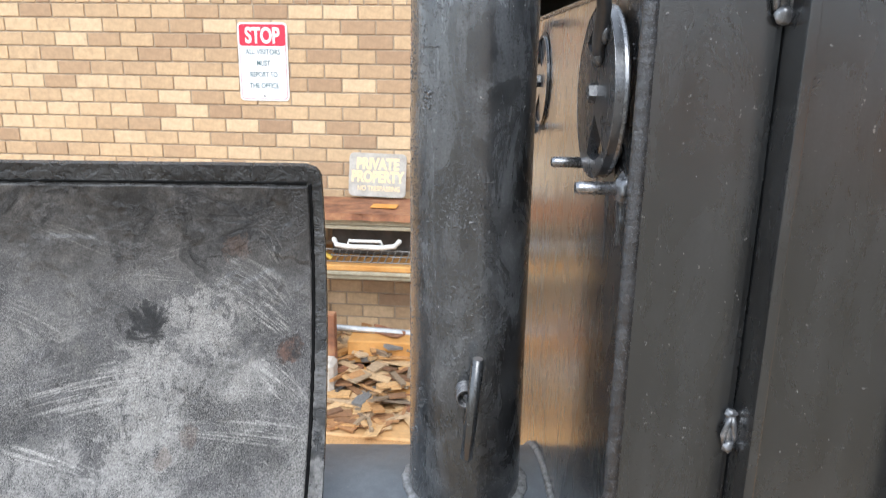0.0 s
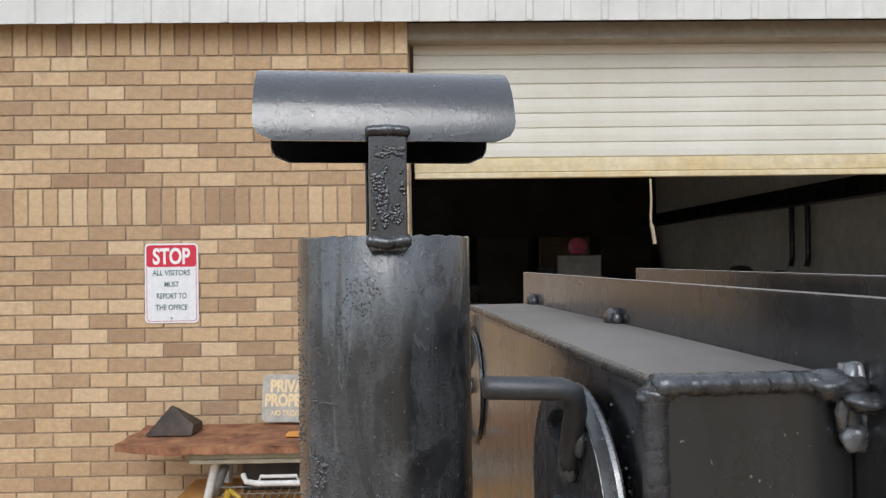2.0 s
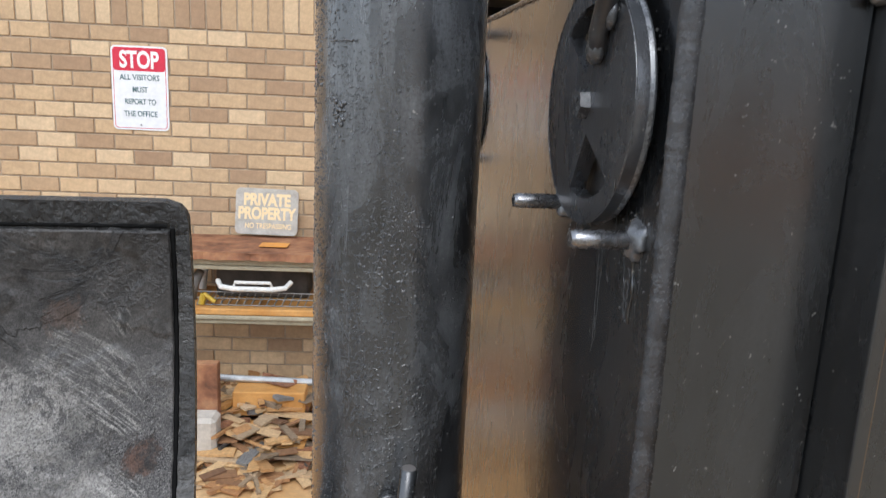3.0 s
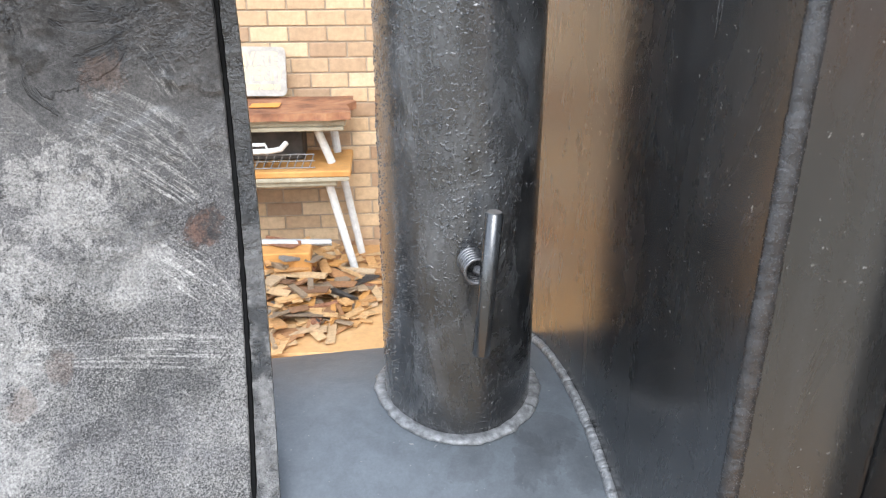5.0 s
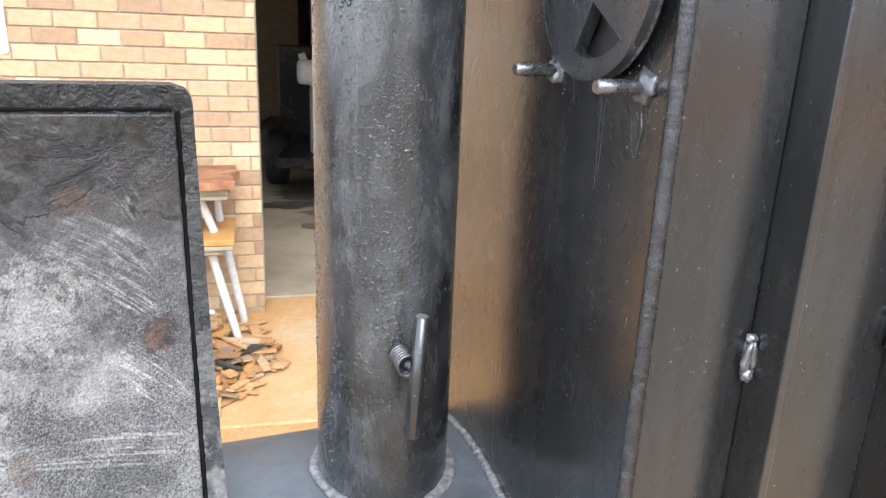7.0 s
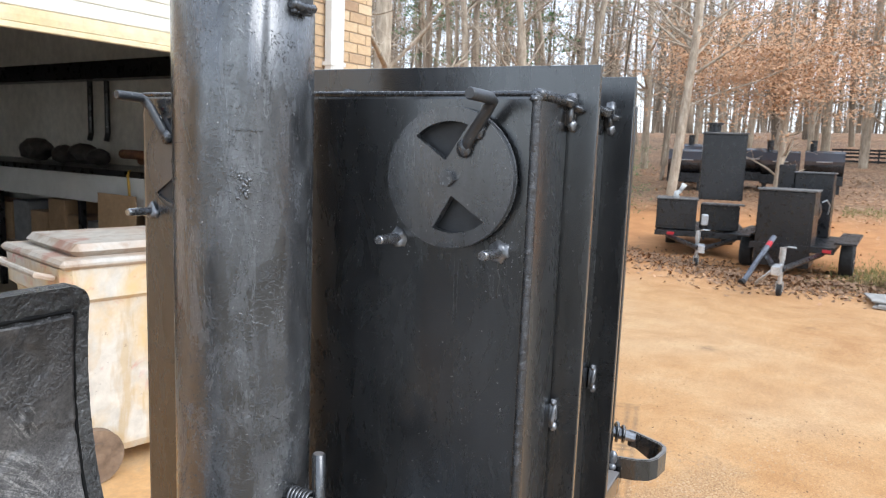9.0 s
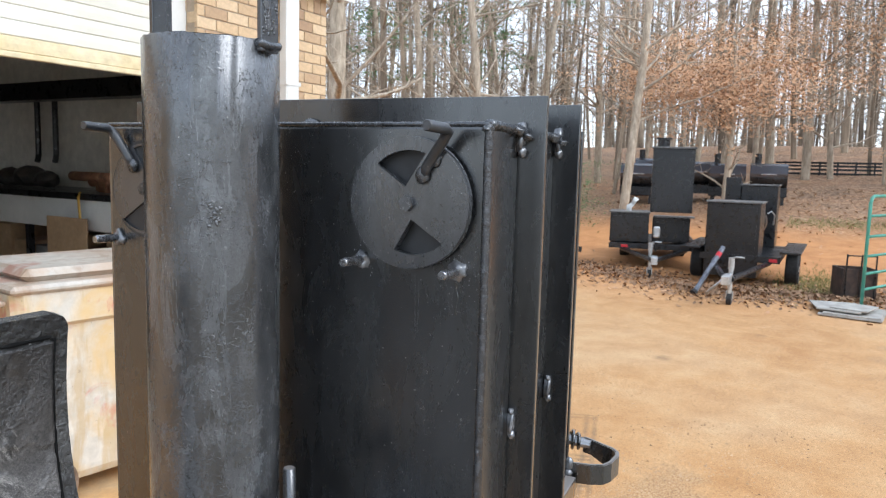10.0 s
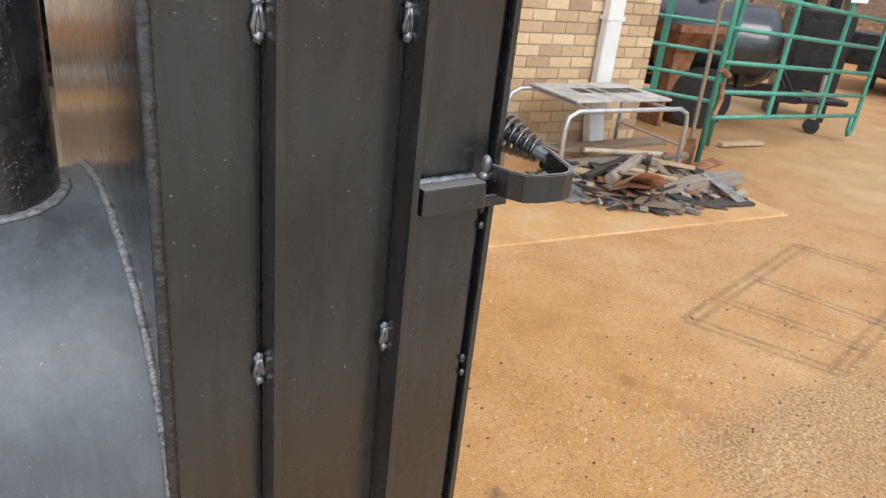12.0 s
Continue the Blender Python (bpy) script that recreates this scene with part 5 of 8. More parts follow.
def chips(cx, cy, sx, sy, count, seed, top, material, big):
    """The small stuff of a heap, too fine to count."""
    rng = random.Random(seed)
    verts, faces = [], []
    for k in range(count):
        a, d = rng.uniform(0, 2 * math.pi), rng.random() ** 0.55
        x, y = cx + sx * d * math.cos(a), cy + sy * d * math.sin(a)
        if y > -0.03:
            continue
        L, w, t = rng.uniform(0.04, big), rng.uniform(0.015, 0.08), rng.uniform(0.003, 0.016)
        m = pose(x, y, 0.015 + top * (1 - d) * rng.random() + t, rng.uniform(-12, 12), rng.uniform(-10, 10), rng.uniform(0, 360))
        n = len(verts)
        for c in ((-L, -w, -t), (L, -w * 0.8, -t), (L * 0.9, w, -t), (-L, w * 0.7, -t), (-L, -w, t), (L, -w * 0.8, t), (L * 0.9, w, t), (-L, w * 0.7, t)):
            verts.append(tuple(m @ (Vector(c) * 0.5)))
        faces += [tuple(n + i for i in q) for q in ((3, 2, 1, 0), (4, 5, 6, 7), (0, 1, 5, 4), (1, 2, 6, 5), (2, 3, 7, 6), (3, 0, 4, 7))]
    me = bpy.data.meshes.new("scrap_chips")
    me.from_pydata(verts, [], faces)
    me.materials.append(material)
    tagged(new("scrap_chips", me), "small rusty and wooden scraps strewn about", "scrap", kind="stuff")


def chip_material(name, stops):
    m, nt, b = base(name)
    rnd = nt.nodes.new("ShaderNodeNewGeometry").outputs["Random Per Island"]
    col = ramp(nt, rnd, stops)
    nt.links.new(blend(nt, 0.7, col, ramp(nt, noise_tex(nt, 60, 4, 0.65, 0, coords(nt)), [(0.3, (0.6, 0.6, 0.6)), (0.7, (1.25, 1.25, 1.25))]), "MULTIPLY"), b.inputs["Base Color"])
    b.inputs["Roughness"].default_value = 0.8
    return m


chip_mat = chip_material("mixed_scrap", [(0.0, (0.14, 0.075, 0.042)), (0.2, (0.36, 0.18, 0.075)), (0.45, (0.52, 0.29, 0.11)), (0.72, (0.57, 0.37, 0.18)), (0.9, (0.42, 0.30, 0.18)), (1.0, (0.09, 0.07, 0.055))])
chip_dark = chip_material("dark_scrap_bits", [(0.0, (0.03, 0.028, 0.026)), (0.35, (0.09, 0.07, 0.055)), (0.55, (0.26, 0.12, 0.06)), (0.75, (0.32, 0.25, 0.18)), (0.9, (0.46, 0.40, 0.32)), (1.0, (0.20, 0.20, 0.20))])
chips(0.95, -0.62, 0.62, 0.62, 420, 61, 0.26, chip_mat, 0.32)
chips(0.35, -0.5, 0.45, 0.5, 140, 62, 0.16, chip_mat, 0.25)
chips(5.5, -0.85, 0.8, 0.45, 190, 63, 0.20, chip_dark, 0.26)

# ---- the smoker: barrel, upright cabinet, stack and open lid ----
SMOKER = pose(1.81297, -3.81555, 0, 0, 0, 6.03)
WEST, SOUTH, NORTH, TOP, FOOT = -0.0890, 0.0066, 0.517, 1.814, 0.42
SEAM, SEAM2, FRAME = 0.0026, 0.1406, 0.2555
BY, BZ, BR = 0.266, 1.029, 0.254
PX, PY, PR, PTOP = -0.1885, 0.2570, 0.0635, 1.8825
smoker = root("barbecue_smoker", SMOKER, "black-painted welded steel smoker with its sooty lid open", "smoker")


def plate(name, rows, material=black_paint, bevel=0.003, label="", parent=smoker):
    bm = bmesh.new()
    for r in rows:
        box(bm, *r, bevel=bevel, seg=2)
    return part(name, bm, material, parent, label)


cabinet = plate("cabinet_body", [(WEST, SOUTH, FOOT, SEAM - 0.0005, NORTH, TOP)], bevel=0.006)
plate("middle_section", [(SEAM + 0.0085, SOUTH, FOOT, SEAM2 - 0.0005, NORTH, TOP)], bevel=0.004)
flange = plate("flange_plate", [(0.0, 0.0, FOOT - 0.02, 0.008, 0.572, 1.8485)], bevel=0.0012)
flange.matrix_basis = pose(SEAM, -0.0222, 0, 0, 0, 1.5)
flange = plate("flange_plate", [(0.0, 0.0, FOOT - 0.02, 0.008, 0.572, 1.8515)], bevel=0.0012)
flange.matrix_basis = pose(SEAM2, -0.0248, 0, 0, 0, 1.5)
plate("door_frame", [(SEAM2 + 0.0085, SOUTH + 0.001, FOOT, FRAME, 0.530, 1.822)], bevel=0.004)
door = plate("cabinet_door", [(FRAME + 0.0035, -0.0005, FOOT, FRAME + 0.0115, 0.535, 1.826)], bevel=0.0015)
for x, y in ((WEST + 0.03, 0.05), (WEST + 0.03, 0.46), (0.19, 0.05), (0.19, 0.46)):
    plate("leg", [(x - 0.025, y - 0.025, 0.0, x + 0.025, y + 0.025, FOOT)], bevel=0.004)
for y in (0.14, 0.40):
    plate("leg", [(-1.02, y - 0.025, 0.0, -0.97, y + 0.025, 0.83)], bevel=0.004)

# weld beads
part("corner_weld", weld([(WEST + 0.0015, SOUTH + 0.0015, FOOT), (WEST + 0.0015, SOUTH + 0.0015, 1.12), (WEST + 0.0015, SOUTH + 0.0015, TOP)], 0.0060, seed=2, wob=0.12), corner_weld_mat, smoker, smooth=True)
part("top_weld", weld([(WEST + 0.002, SOUTH, TOP - 0.001), (WEST + 0.002, 0.26, TOP - 0.001), (WEST + 0.002, NORTH, TOP - 0.001)], 0.0036, seed=3), weld_mat, smoker, smooth=True)
part("top_weld", weld([(WEST, SOUTH + 0.001, TOP - 0.001), (SEAM, SOUTH + 0.001, TOP - 0.002)], 0.0066, seed=4), weld_mat, smoker, smooth=True)
part("top_weld", weld([(SEAM + 0.012, SOUTH + 0.001, TOP - 0.001), (SEAM2 - 0.001, SOUTH + 0.001, TOP - 0.002)], 0.0066, seed=5), weld_mat, smoker, smooth=True)
part("top_weld", weld([(SEAM2 + 0.010, SOUTH + 0.001, 1.822), (FRAME, SOUTH + 0.001, 1.822)], 0.0045, seed=6), weld_mat, smoker, smooth=True)
for x, y, z, r in ((SEAM - 0.010, 0.005, TOP + 0.000, 0.0115), (SEAM - 0.004, -0.004, TOP - 0.006, 0.0075), (SEAM - 0.020, 0.007, TOP + 0.001, 0.0070), (SEAM2 - 0.010, 0.005, TOP + 0.000, 0.0105), (SEAM2 - 0.004, -0.004, TOP - 0.006, 0.007), (WEST + 0.002, SOUTH + 0.002, TOP - 0.002, 0.0065), (FRAME, 0.006, 1.820, 0.007)):
    part("weld_lump", lumpy(bmesh.new(), (x, y, z - 0.003), r, (1.3, 0.85, 0.62), x * 40 + 3), weld_mat, smoker, smooth=True)
for y in (0.268, 0.501):
    part("tack_weld", blob(bmesh.new(), (SEAM - 0.003 - (y + 0.02) * 0.026, y, TOP + 0.003), 0.009, (0.8, 1.5, 1.0)), weld_mat, smoker, smooth=True)


def gusset(x, y, z, s=1.0):
    """A run of weld metal: wide at the top, a forked ridge, ending in a drop."""
    bm = bmesh.new()
    hi = z + 0.031 * s
    tube(bm, [(x - 0.0052 * s, y + 0.0005, z + 0.003 * s), (x - 0.0056 * s, y, z + 0.011 * s), (x - 0.0030 * s, y - 0.0006, z + 0.022 * s), (x - 0.0006 * s, y, hi)], [0.0020 * s, 0.0030 * s, 0.0027 * s, 0.0034 * s], 10)
    tube(bm, [(x + 0.0048 * s, y + 0.0005, z + 0.003 * s), (x + 0.0052 * s, y, z + 0.011 * s), (x + 0.0028 * s, y - 0.0006, z + 0.022 * s), (x + 0.0006 * s, y, hi)], [0.0020 * s, 0.0030 * s, 0.0027 * s, 0.0034 * s], 10)
    tube(bm, [(x, y + 0.0025, z), (x, y + 0.0028, hi)], [0.0050 * s, 0.0040 * s], 10)
    for v in bm.verts:
        v.co += Vector((noise.noise(v.co * 300), noise.noise(v.co * 310), noise.noise(v.co * 320))) * 0.0009 * s
        v.tag = True
    lumpy(bm, (x, y - 0.0002, z), 0.0062 * s, (0.95, 0.8, 1.05), z * 9)
    if z < 1.7:
        lumpy(bm, (x, y + 0.001, z + 0.033 * s), 0.0056 * s, (1.1, 0.8, 0.9), z * 5)
    return part("gusset_weld", bm, mat_gusset, smoker, smooth=True)


mat_gusset = mat("glossy_weld_drop", (0.07, 0.072, 0.077), (0.27, 0.277, 0.29), 90, 0.16, 0.45, 0.25, 0.0006, spec=1.0)
for z in (1.789, 1.4765, 1.149, 0.822):
    gusset(SEAM - 0.0050, 0.002, z, 0.8 if z < 1.7 else 1.0)
    gusset(SEAM2 - 0.0035, 0.000, z + 0.002, 0.8 if z < 1.7 else 1.0)
for z in (1.70, 1.549, 1.285, 1.090):
    d_ = bmesh.new()
    blob(d_, (FRAME - 0.001, 0.005, z + 0.010), 0.0045, (1, 0.8, 1.5))
    blob(d_, (FRAME, 0.004, z - 0.010), 0.004, (1, 0.8, 1.3))
    part("hinge_tack", d_, weld_mat, smoker, smooth=True)


# draught discs on the west face
def draught_disc(cy, cz, side, rad=0.066, thick=0.006, gap=0.0015):
    n = 96
    bm = bmesh.new()

    def loop(pts):
        vs = [bm.verts.new((0, cy + side * p, cz + q)) for p, q in pts]
        return [bm.edges.new((vs[k], vs[(k + 1) % len(vs)])) for k in range(len(vs))]

    edges = loop([(rad * math.cos(2 * math.pi * k / n), rad * math.sin(2 * math.pi * k / n)) for k in range(n)])
    for a0, a1, ra, rb in ((47, 111, 0.052, 0.053), (225, 287, 0.0545, 0.050)):
        am = radians((a0 + a1) / 2)
        edges += loop([(0.0165 * math.cos(am), 0.0165 * math.sin(am))] + [((ra + (rb - ra) * k / 8) * math.cos(radians(a0 + (a1 - a0) * k / 8)), (ra + (rb - ra) * k / 8) * math.sin(radians(a0 + (a1 - a0) * k / 8))) for k in range(9)])
    bmesh.ops.triangle_fill(bm, use_beauty=True, use_dissolve=False, edges=edges)
    bmesh.ops.recalc_face_normals(bm, faces=bm.faces)
    bmesh.ops.solidify(bm, geom=list(bm.faces), thickness=thick)
    bmesh.ops.recalc_face_normals(bm, faces=bm.faces)
    xs = [v.co.x for v in bm.verts]
    bmesh.ops.translate(bm, verts=bm.verts, vec=(WEST - gap - max(xs), 0, 0))
    d = part("draught_disc", bm, disc_paint, smoker, "round black draught plate with two wedge openings")
    x = WEST - gap - thick
    # paler worn-steel ring; the disc's rim highlight is put into its colour
    ring_bm = bmesh.new()
    ra = [ring_bm.verts.new((WEST - gap - thick * 0.12, cy + (rad + 0.0004) * math.cos(2 * math.pi * k / n), cz + (rad + 0.0004) * math.sin(2 * math.pi * k / n))) for k in range(n)]
    rb = [ring_bm.verts.new((WEST - gap - thick - 0.0003, cy + (v.co.y - cy) * (1 - 0.0016 / rad), cz + (v.co.z - cz) * (1 - 0.0016 / rad))) for v in ra]
    for k in range(n):
        ring_bm.faces.new((ra[k], ra[(k + 1) % n], rb[(k + 1) % n], rb[k]))
    bmesh.ops.recalc_face_normals(ring_bm, faces=ring_bm.faces)
    part("rim", ring_bm, edge_steel, d, "cut edge of the plate, paler for its rim highlight", smooth=True)
    hexbolt = bmesh.new()
    pts = [(cy + 0.0085 * math.cos(radians(60 * k + 12)), cz + 0.0085 * math.sin(radians(60 * k + 12))) for k in range(6)]
    a, b = [hexbolt.verts.new((x + 0.001, *p)) for p in pts], [hexbolt.verts.new((x - 0.0055, cy + (p[0] - cy) * 0.93, cz + (p[1] - cz) * 0.93)) for p in pts]
    hexbolt.faces.new(b)
    for k in range(6):
        hexbolt.faces.new((a[k], a[(k + 1) % 6], b[(k + 1) % 6], b[k]))
    bmesh.ops.recalc_face_normals(hexbolt, faces=hexbolt.faces)
    for k in range(3):
        box(hexbolt, -0.0003, -0.0045, -0.0006, 0.0004, 0.0045, 0.0006, 0, Matrix.Translation((x - 0.0056, cy, cz)) @ Matrix.Rotation(radians(60 * k), 4, "X"))
    part("bolt", hexbolt, weld_mat, d)
    y0, y1 = cy - side * 0.018, cy - side * 0.046
    part("handle", tubes(([(x - 0.002, y0, cz + 0.026), (x - 0.004, y0 - side * 0.004, cz + 0.036), (x - 0.006, cy - side * 0.040, cz + 0.062), (x - 0.009, y1, cz + 0.070), (x - 0.015, y1, cz + 0.0725), (x - 0.048, y1 + side * 0.003, cz + 0.0735), (x - 0.050, y1 + side * 0.003, cz + 0.0735)], [0.0052, 0.0054, 0.0054, 0.0055, 0.0055, 0.0054, 0.0045]), n=12), handle_paint, d, "bent round-bar handle", smooth=True)
    part("handle_weld", blob(blob(bmesh.new(), (x - 0.003, y0 + side * 0.001, cz + 0.028), 0.0075, (0.7, 1, 1.2)), (x - 0.002, y0 - side * 0.012, cz + 0.045), 0.006, (0.6, 1, 1.6)), weld_mat, d, smooth=True)
    for dy in (0.060, -0.050) if side > 0 else (0.050,):
        yy, zz = cy + dy, cz - 0.0625 - (0.004 if dy < 0 else 0)
        p = part("stop_pin", tubes(([(WEST + 0.001, yy, zz), (WEST - 0.032, yy + 0.002, zz), (WEST - 0.035, yy + 0.002, zz)], [0.0050, 0.0049, 0.0040]), n=12), steel_pin, smoker, "round steel stop pin", smooth=True)
        wbm = blob(bmesh.new(), (WEST - 0.001, yy, zz), 0.0105, (0.5, 1.0, 1.0), 3)
        for v in wbm.verts:
            v.co += (v.co - Vector((WEST, yy, zz))) * 0.45 * noise.noise(v.co * 190)
        if dy < 0 and side > 0:
            part("paint_run", tubes(([(WEST - 0.0002, yy + 0.0012 * math.sin(k * 0.9), zz - 0.008 - 0.036 * k / 10) for k in range(11)], [0.0008 * (1 + 0.5 * math.sin(k * 1.7)) for k in range(10)] + [0.0012]), n=6), black_paint, p, smooth=True)
        part("pin_weld", wbm, mat_gusset, p, smooth=True)


draught_disc(0.086, 1.7345, 1, 0.066, 0.0095, 0.0050)
DISC2 = 0.450
draught_disc(DISC2, 1.735, -1, 0.0555, 0.003, 0.0006)
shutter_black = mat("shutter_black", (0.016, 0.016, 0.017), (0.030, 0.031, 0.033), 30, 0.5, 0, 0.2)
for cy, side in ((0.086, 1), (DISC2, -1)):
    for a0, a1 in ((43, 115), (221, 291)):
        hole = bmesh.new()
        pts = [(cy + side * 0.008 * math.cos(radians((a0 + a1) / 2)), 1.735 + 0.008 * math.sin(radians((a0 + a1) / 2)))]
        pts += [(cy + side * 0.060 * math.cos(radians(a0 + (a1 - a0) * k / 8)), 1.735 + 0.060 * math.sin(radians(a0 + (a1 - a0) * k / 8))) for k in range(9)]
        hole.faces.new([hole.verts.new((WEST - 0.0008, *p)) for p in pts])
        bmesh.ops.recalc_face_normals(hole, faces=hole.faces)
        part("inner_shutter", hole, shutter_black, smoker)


# dried runs, weld spatter and lint on the west plate
run_mat = mat("dried_pale_run", (0.022, 0.023, 0.024), (0.075, 0.075, 0.078), 200, 0.3, 0, 0.2)
for y0, z0, y1, z1, r, sway in ((0.083, 1.6608, 0.0815, 1.5934, 0.00035, 0.0002), (0.0784, 1.6549, 0.0787, 1.6004, 0.00035, 0.0002), (0.1203, 1.6655, 0.1186, 1.6501, 0.0004, 0.0003), (0.0485, 1.6558, 0.0423, 1.6224, 0.0005, 0.0009), (0.0403, 1.6517, 0.0415, 1.6294, 0.0005, 0.0009), (0.0295, 1.668, 0.0280, 1.640, 0.0003, 0.0002)):
    pts = [(WEST - 0.0001, y0 + (y1 - y0) * k / 14 + sway * math.sin(k * 1.9), z0 + (z1 - z0) * k / 14) for k in range(15)]
    part("dried_run", tubes((pts, [r * (1 + 0.45 * math.sin(k * 2.3 + y0 * 90)) for k in range(15)]), n=6), run_mat, smoker, "thin pale dried run", smooth=True)
srng = random.Random(83)
drops = []
for y, z, n, spread in ((0.146, 1.672, 26, 0.014), (0.036, 1.668, 34, 0.014), (0.02, 1.66, 14, 0.02), (0.015, 1.79, 40, 0.03)):
    for k in range(n):
        q = srng.uniform(0.0003, 0.0010)
        drops.append(((WEST - 0.0002, y + srng.gauss(0, spread), z + srng.gauss(0, spread)), (q * 0.7, q, q)))
for k in range(320):
    q = srng.uniform(0.00013, 0.00034)
    drops.append(((WEST - 0.0001, srng.uniform(0.012, 0.5), srng.uniform(1.25, 1.80)), (q * 0.6, q, q * srng.choice((1, 1, 1, 2.5)))))
for k in range(150):
    q = srng.uniform(0.00013, 0.0003)
    drops.append(((srng.uniform(WEST + 0.008, SEAM - 0.012), SOUTH - 0.0001, srng.uniform(0.9, 1.80)), (q, q * 0.6, q * srng.choice((1, 1, 1, 2.5)))))
drops = [d_ for d_ in drops if d_[0][2] < TOP - 0.004 and d_[0][1] > SOUTH - 0.001]
tagged(many_balls("weld_spatter", drops, mat("pale_spatter", (0.05, 0.05, 0.052), (0.26, 0.26, 0.265), 300, 0.3, 0.2, 0), smoker, "fine weld spatter and lint"), kind="stuff")


# barrel with the cooking opening
def barrel_mesh():
    bm = bmesh.new()
    xs = [-1.08, -0.86, -0.70, -0.54, -0.352, -0.22, WEST - 0.0005]
    n = 96
    rings = [[bm.verts.new((x, BY + BR * math.cos(2 * math.pi * k / n), BZ + BR * math.sin(2 * math.pi * k / n))) for k in range(n)] for x in xs]
    for i in range(len(xs) - 1):
        for k in range(n):
            a = (k + 0.5) * 360 / n
            if 1 <= i <= 3 and 121 < a < 190:
                continue
            bm.faces.new((rings[i][k], rings[i][(k + 1) % n], rings[i + 1][(k + 1) % n], rings[i + 1][k]))
    bm.faces.new(rings[0])
    bmesh.ops.recalc_face_normals(bm, faces=bm.faces)
    bmesh.ops.solidify(bm, geom=list(bm.faces), thickness=0.006)
    bmesh.ops.recalc_face_normals(bm, faces=bm.faces)
    return bm


b_ob = part("barrel", barrel_mesh(), barrel_paint, smoker, "grey-black steel barrel chamber", smooth=True)
em = b_ob.modifiers.new("edges", "EDGE_SPLIT")
em.split_angle = radians(40)
part("inner_end_plate", disc_x(bmesh.new(), BY, BZ, BR - 0.007, -0.358, -0.353, 60), rim_soot, smoker)
frame_bm = bmesh.new()
o, i = arc(BY, BZ, BR + 0.005, 116, 121, 3), arc(BY, BZ, BR - 0.010, 116, 121, 3)
shell(frame_bm, o, -0.86, -0.343, i)
shell(frame_bm, arc(BY, BZ, BR + 0.004, 121, 190, 24), -0.3595, -0.3415, arc(BY, BZ, BR - 0.004, 121, 190, 24))
bmesh.ops.recalc_face_normals(frame_bm, faces=frame_bm.faces)
part("opening_frame", frame_bm, mat("heat_tanned_steel", (0.09, 0.068, 0.046), (0.30, 0.24, 0.165), 30, 0.36, 0.45, 0.4), smoker, "heat-browned frame strip round the opening")
wb = [(WEST - 0.002, BY + (BR + 0.001) * math.cos(radians(a)), BZ + (BR + 0.001) * math.sin(radians(a))) for a in range(40, 184, 3)]
part("barrel_weld", weld(wb, 0.0052, step=0.0013, seed=8, flat=0.9), raw_weld, smoker, "bare grey weld bead", smooth=True)


def grate():
    bm = bmesh.new()
    lx, ly, z = 0.034, 0.014, 1.155
    x = -0.85
    k = 0
    while x < -0.37:
        y = 0.05
        while y < 0.48:
            for s in (1, -1):
                p, q = Vector((x, y, z)), Vector((x + lx / 2, y + s * ly / 2, z))
                d = (q - p).normalized()
                w = Vector((-d.y, d.x, 0)) * 0.0016
                v = [bm.verts.new(c) for c in (p + w, p - w, q - w, q + w)]
                u = [bm.verts.new(c.co + Vector((0, 0, 0.003))) for c in v]
                bm.faces.new(u)
                for e in range(4):
                    bm.faces.new((v[e], v[(e + 1) % 4], u[(e + 1) % 4], u[e]))
            y += ly
        x += lx / 2
        k += 1
        if k % 2:
            y = 0.05 + ly / 2
    return bm


part("cooking_grate", grate(), grate_mat, smoker, "sooty expanded-metal cooking grate")

# the lid, swung up and standing on its hinges
LCY, LCZ, LR, LA0, LA1 = -0.115, 1.570, 0.400, -51.0, 11.3


def lid_mesh():
    """A curved plate with rounded corners and a rolled edge."""
    bm = bmesh.new()
    n, m_, rc = 110, 30, 0.016
    sheets = []
    for dr in (-0.0035, 0.006):
        rows = []
        for i in range(n + 1):
            a = LA0 + (LA1 - LA0) * i / n
            s = radians(LA1 - a) * LR
            inset = rc - math.sqrt(max(0.0, rc * rc - (rc - s) ** 2)) if s < rc else 0.0
            x0, x1 = -0.850 + inset, -0.3355 + 0.0062 * (1 - i / n) - inset
            row = []
            for j in range(m_ + 1):
                x = x0 + (x1 - x0) * (0.5 - 0.5 * math.cos(math.pi * j / m_))
                wav = 0.0007 * noise.noise((x * 60, a * 0.9, dr * 500))
                row.append(bm.verts.new((x, LCY + (LR + dr + wav) * math.cos(radians(a)), LCZ + (LR + dr + wav) * math.sin(radians(a)))))
            rows.append(row)
        sheets.append(rows)
        for i in range(n):
            for j in range(m_):
                bm.faces.new((rows[i][j], rows[i + 1][j], rows[i + 1][j + 1], rows[i][j + 1]))
    A, B = sheets
    edge = [(0, j) for j in range(m_ + 1)] + [(i, m_) for i in range(1, n + 1)] + [(n, j) for j in range(m_ - 1, -1, -1)] + [(i, 0) for i in range(n - 1, 0, -1)]
    for k in range(len(edge)):
        (i, j), (p, q) = edge[k], edge[(k + 1) % len(edge)]
        bm.faces.new((A[i][j], A[p][q], B[p][q], B[i][j]))
    bmesh.ops.recalc_face_normals(bm, faces=bm.faces)
    return bm


lid = part("lid", lid_mesh(), rim_soot, smoker, "open lid, tarry black rim")
lid.location = (-0.0115, -0.0115, 0.0015)


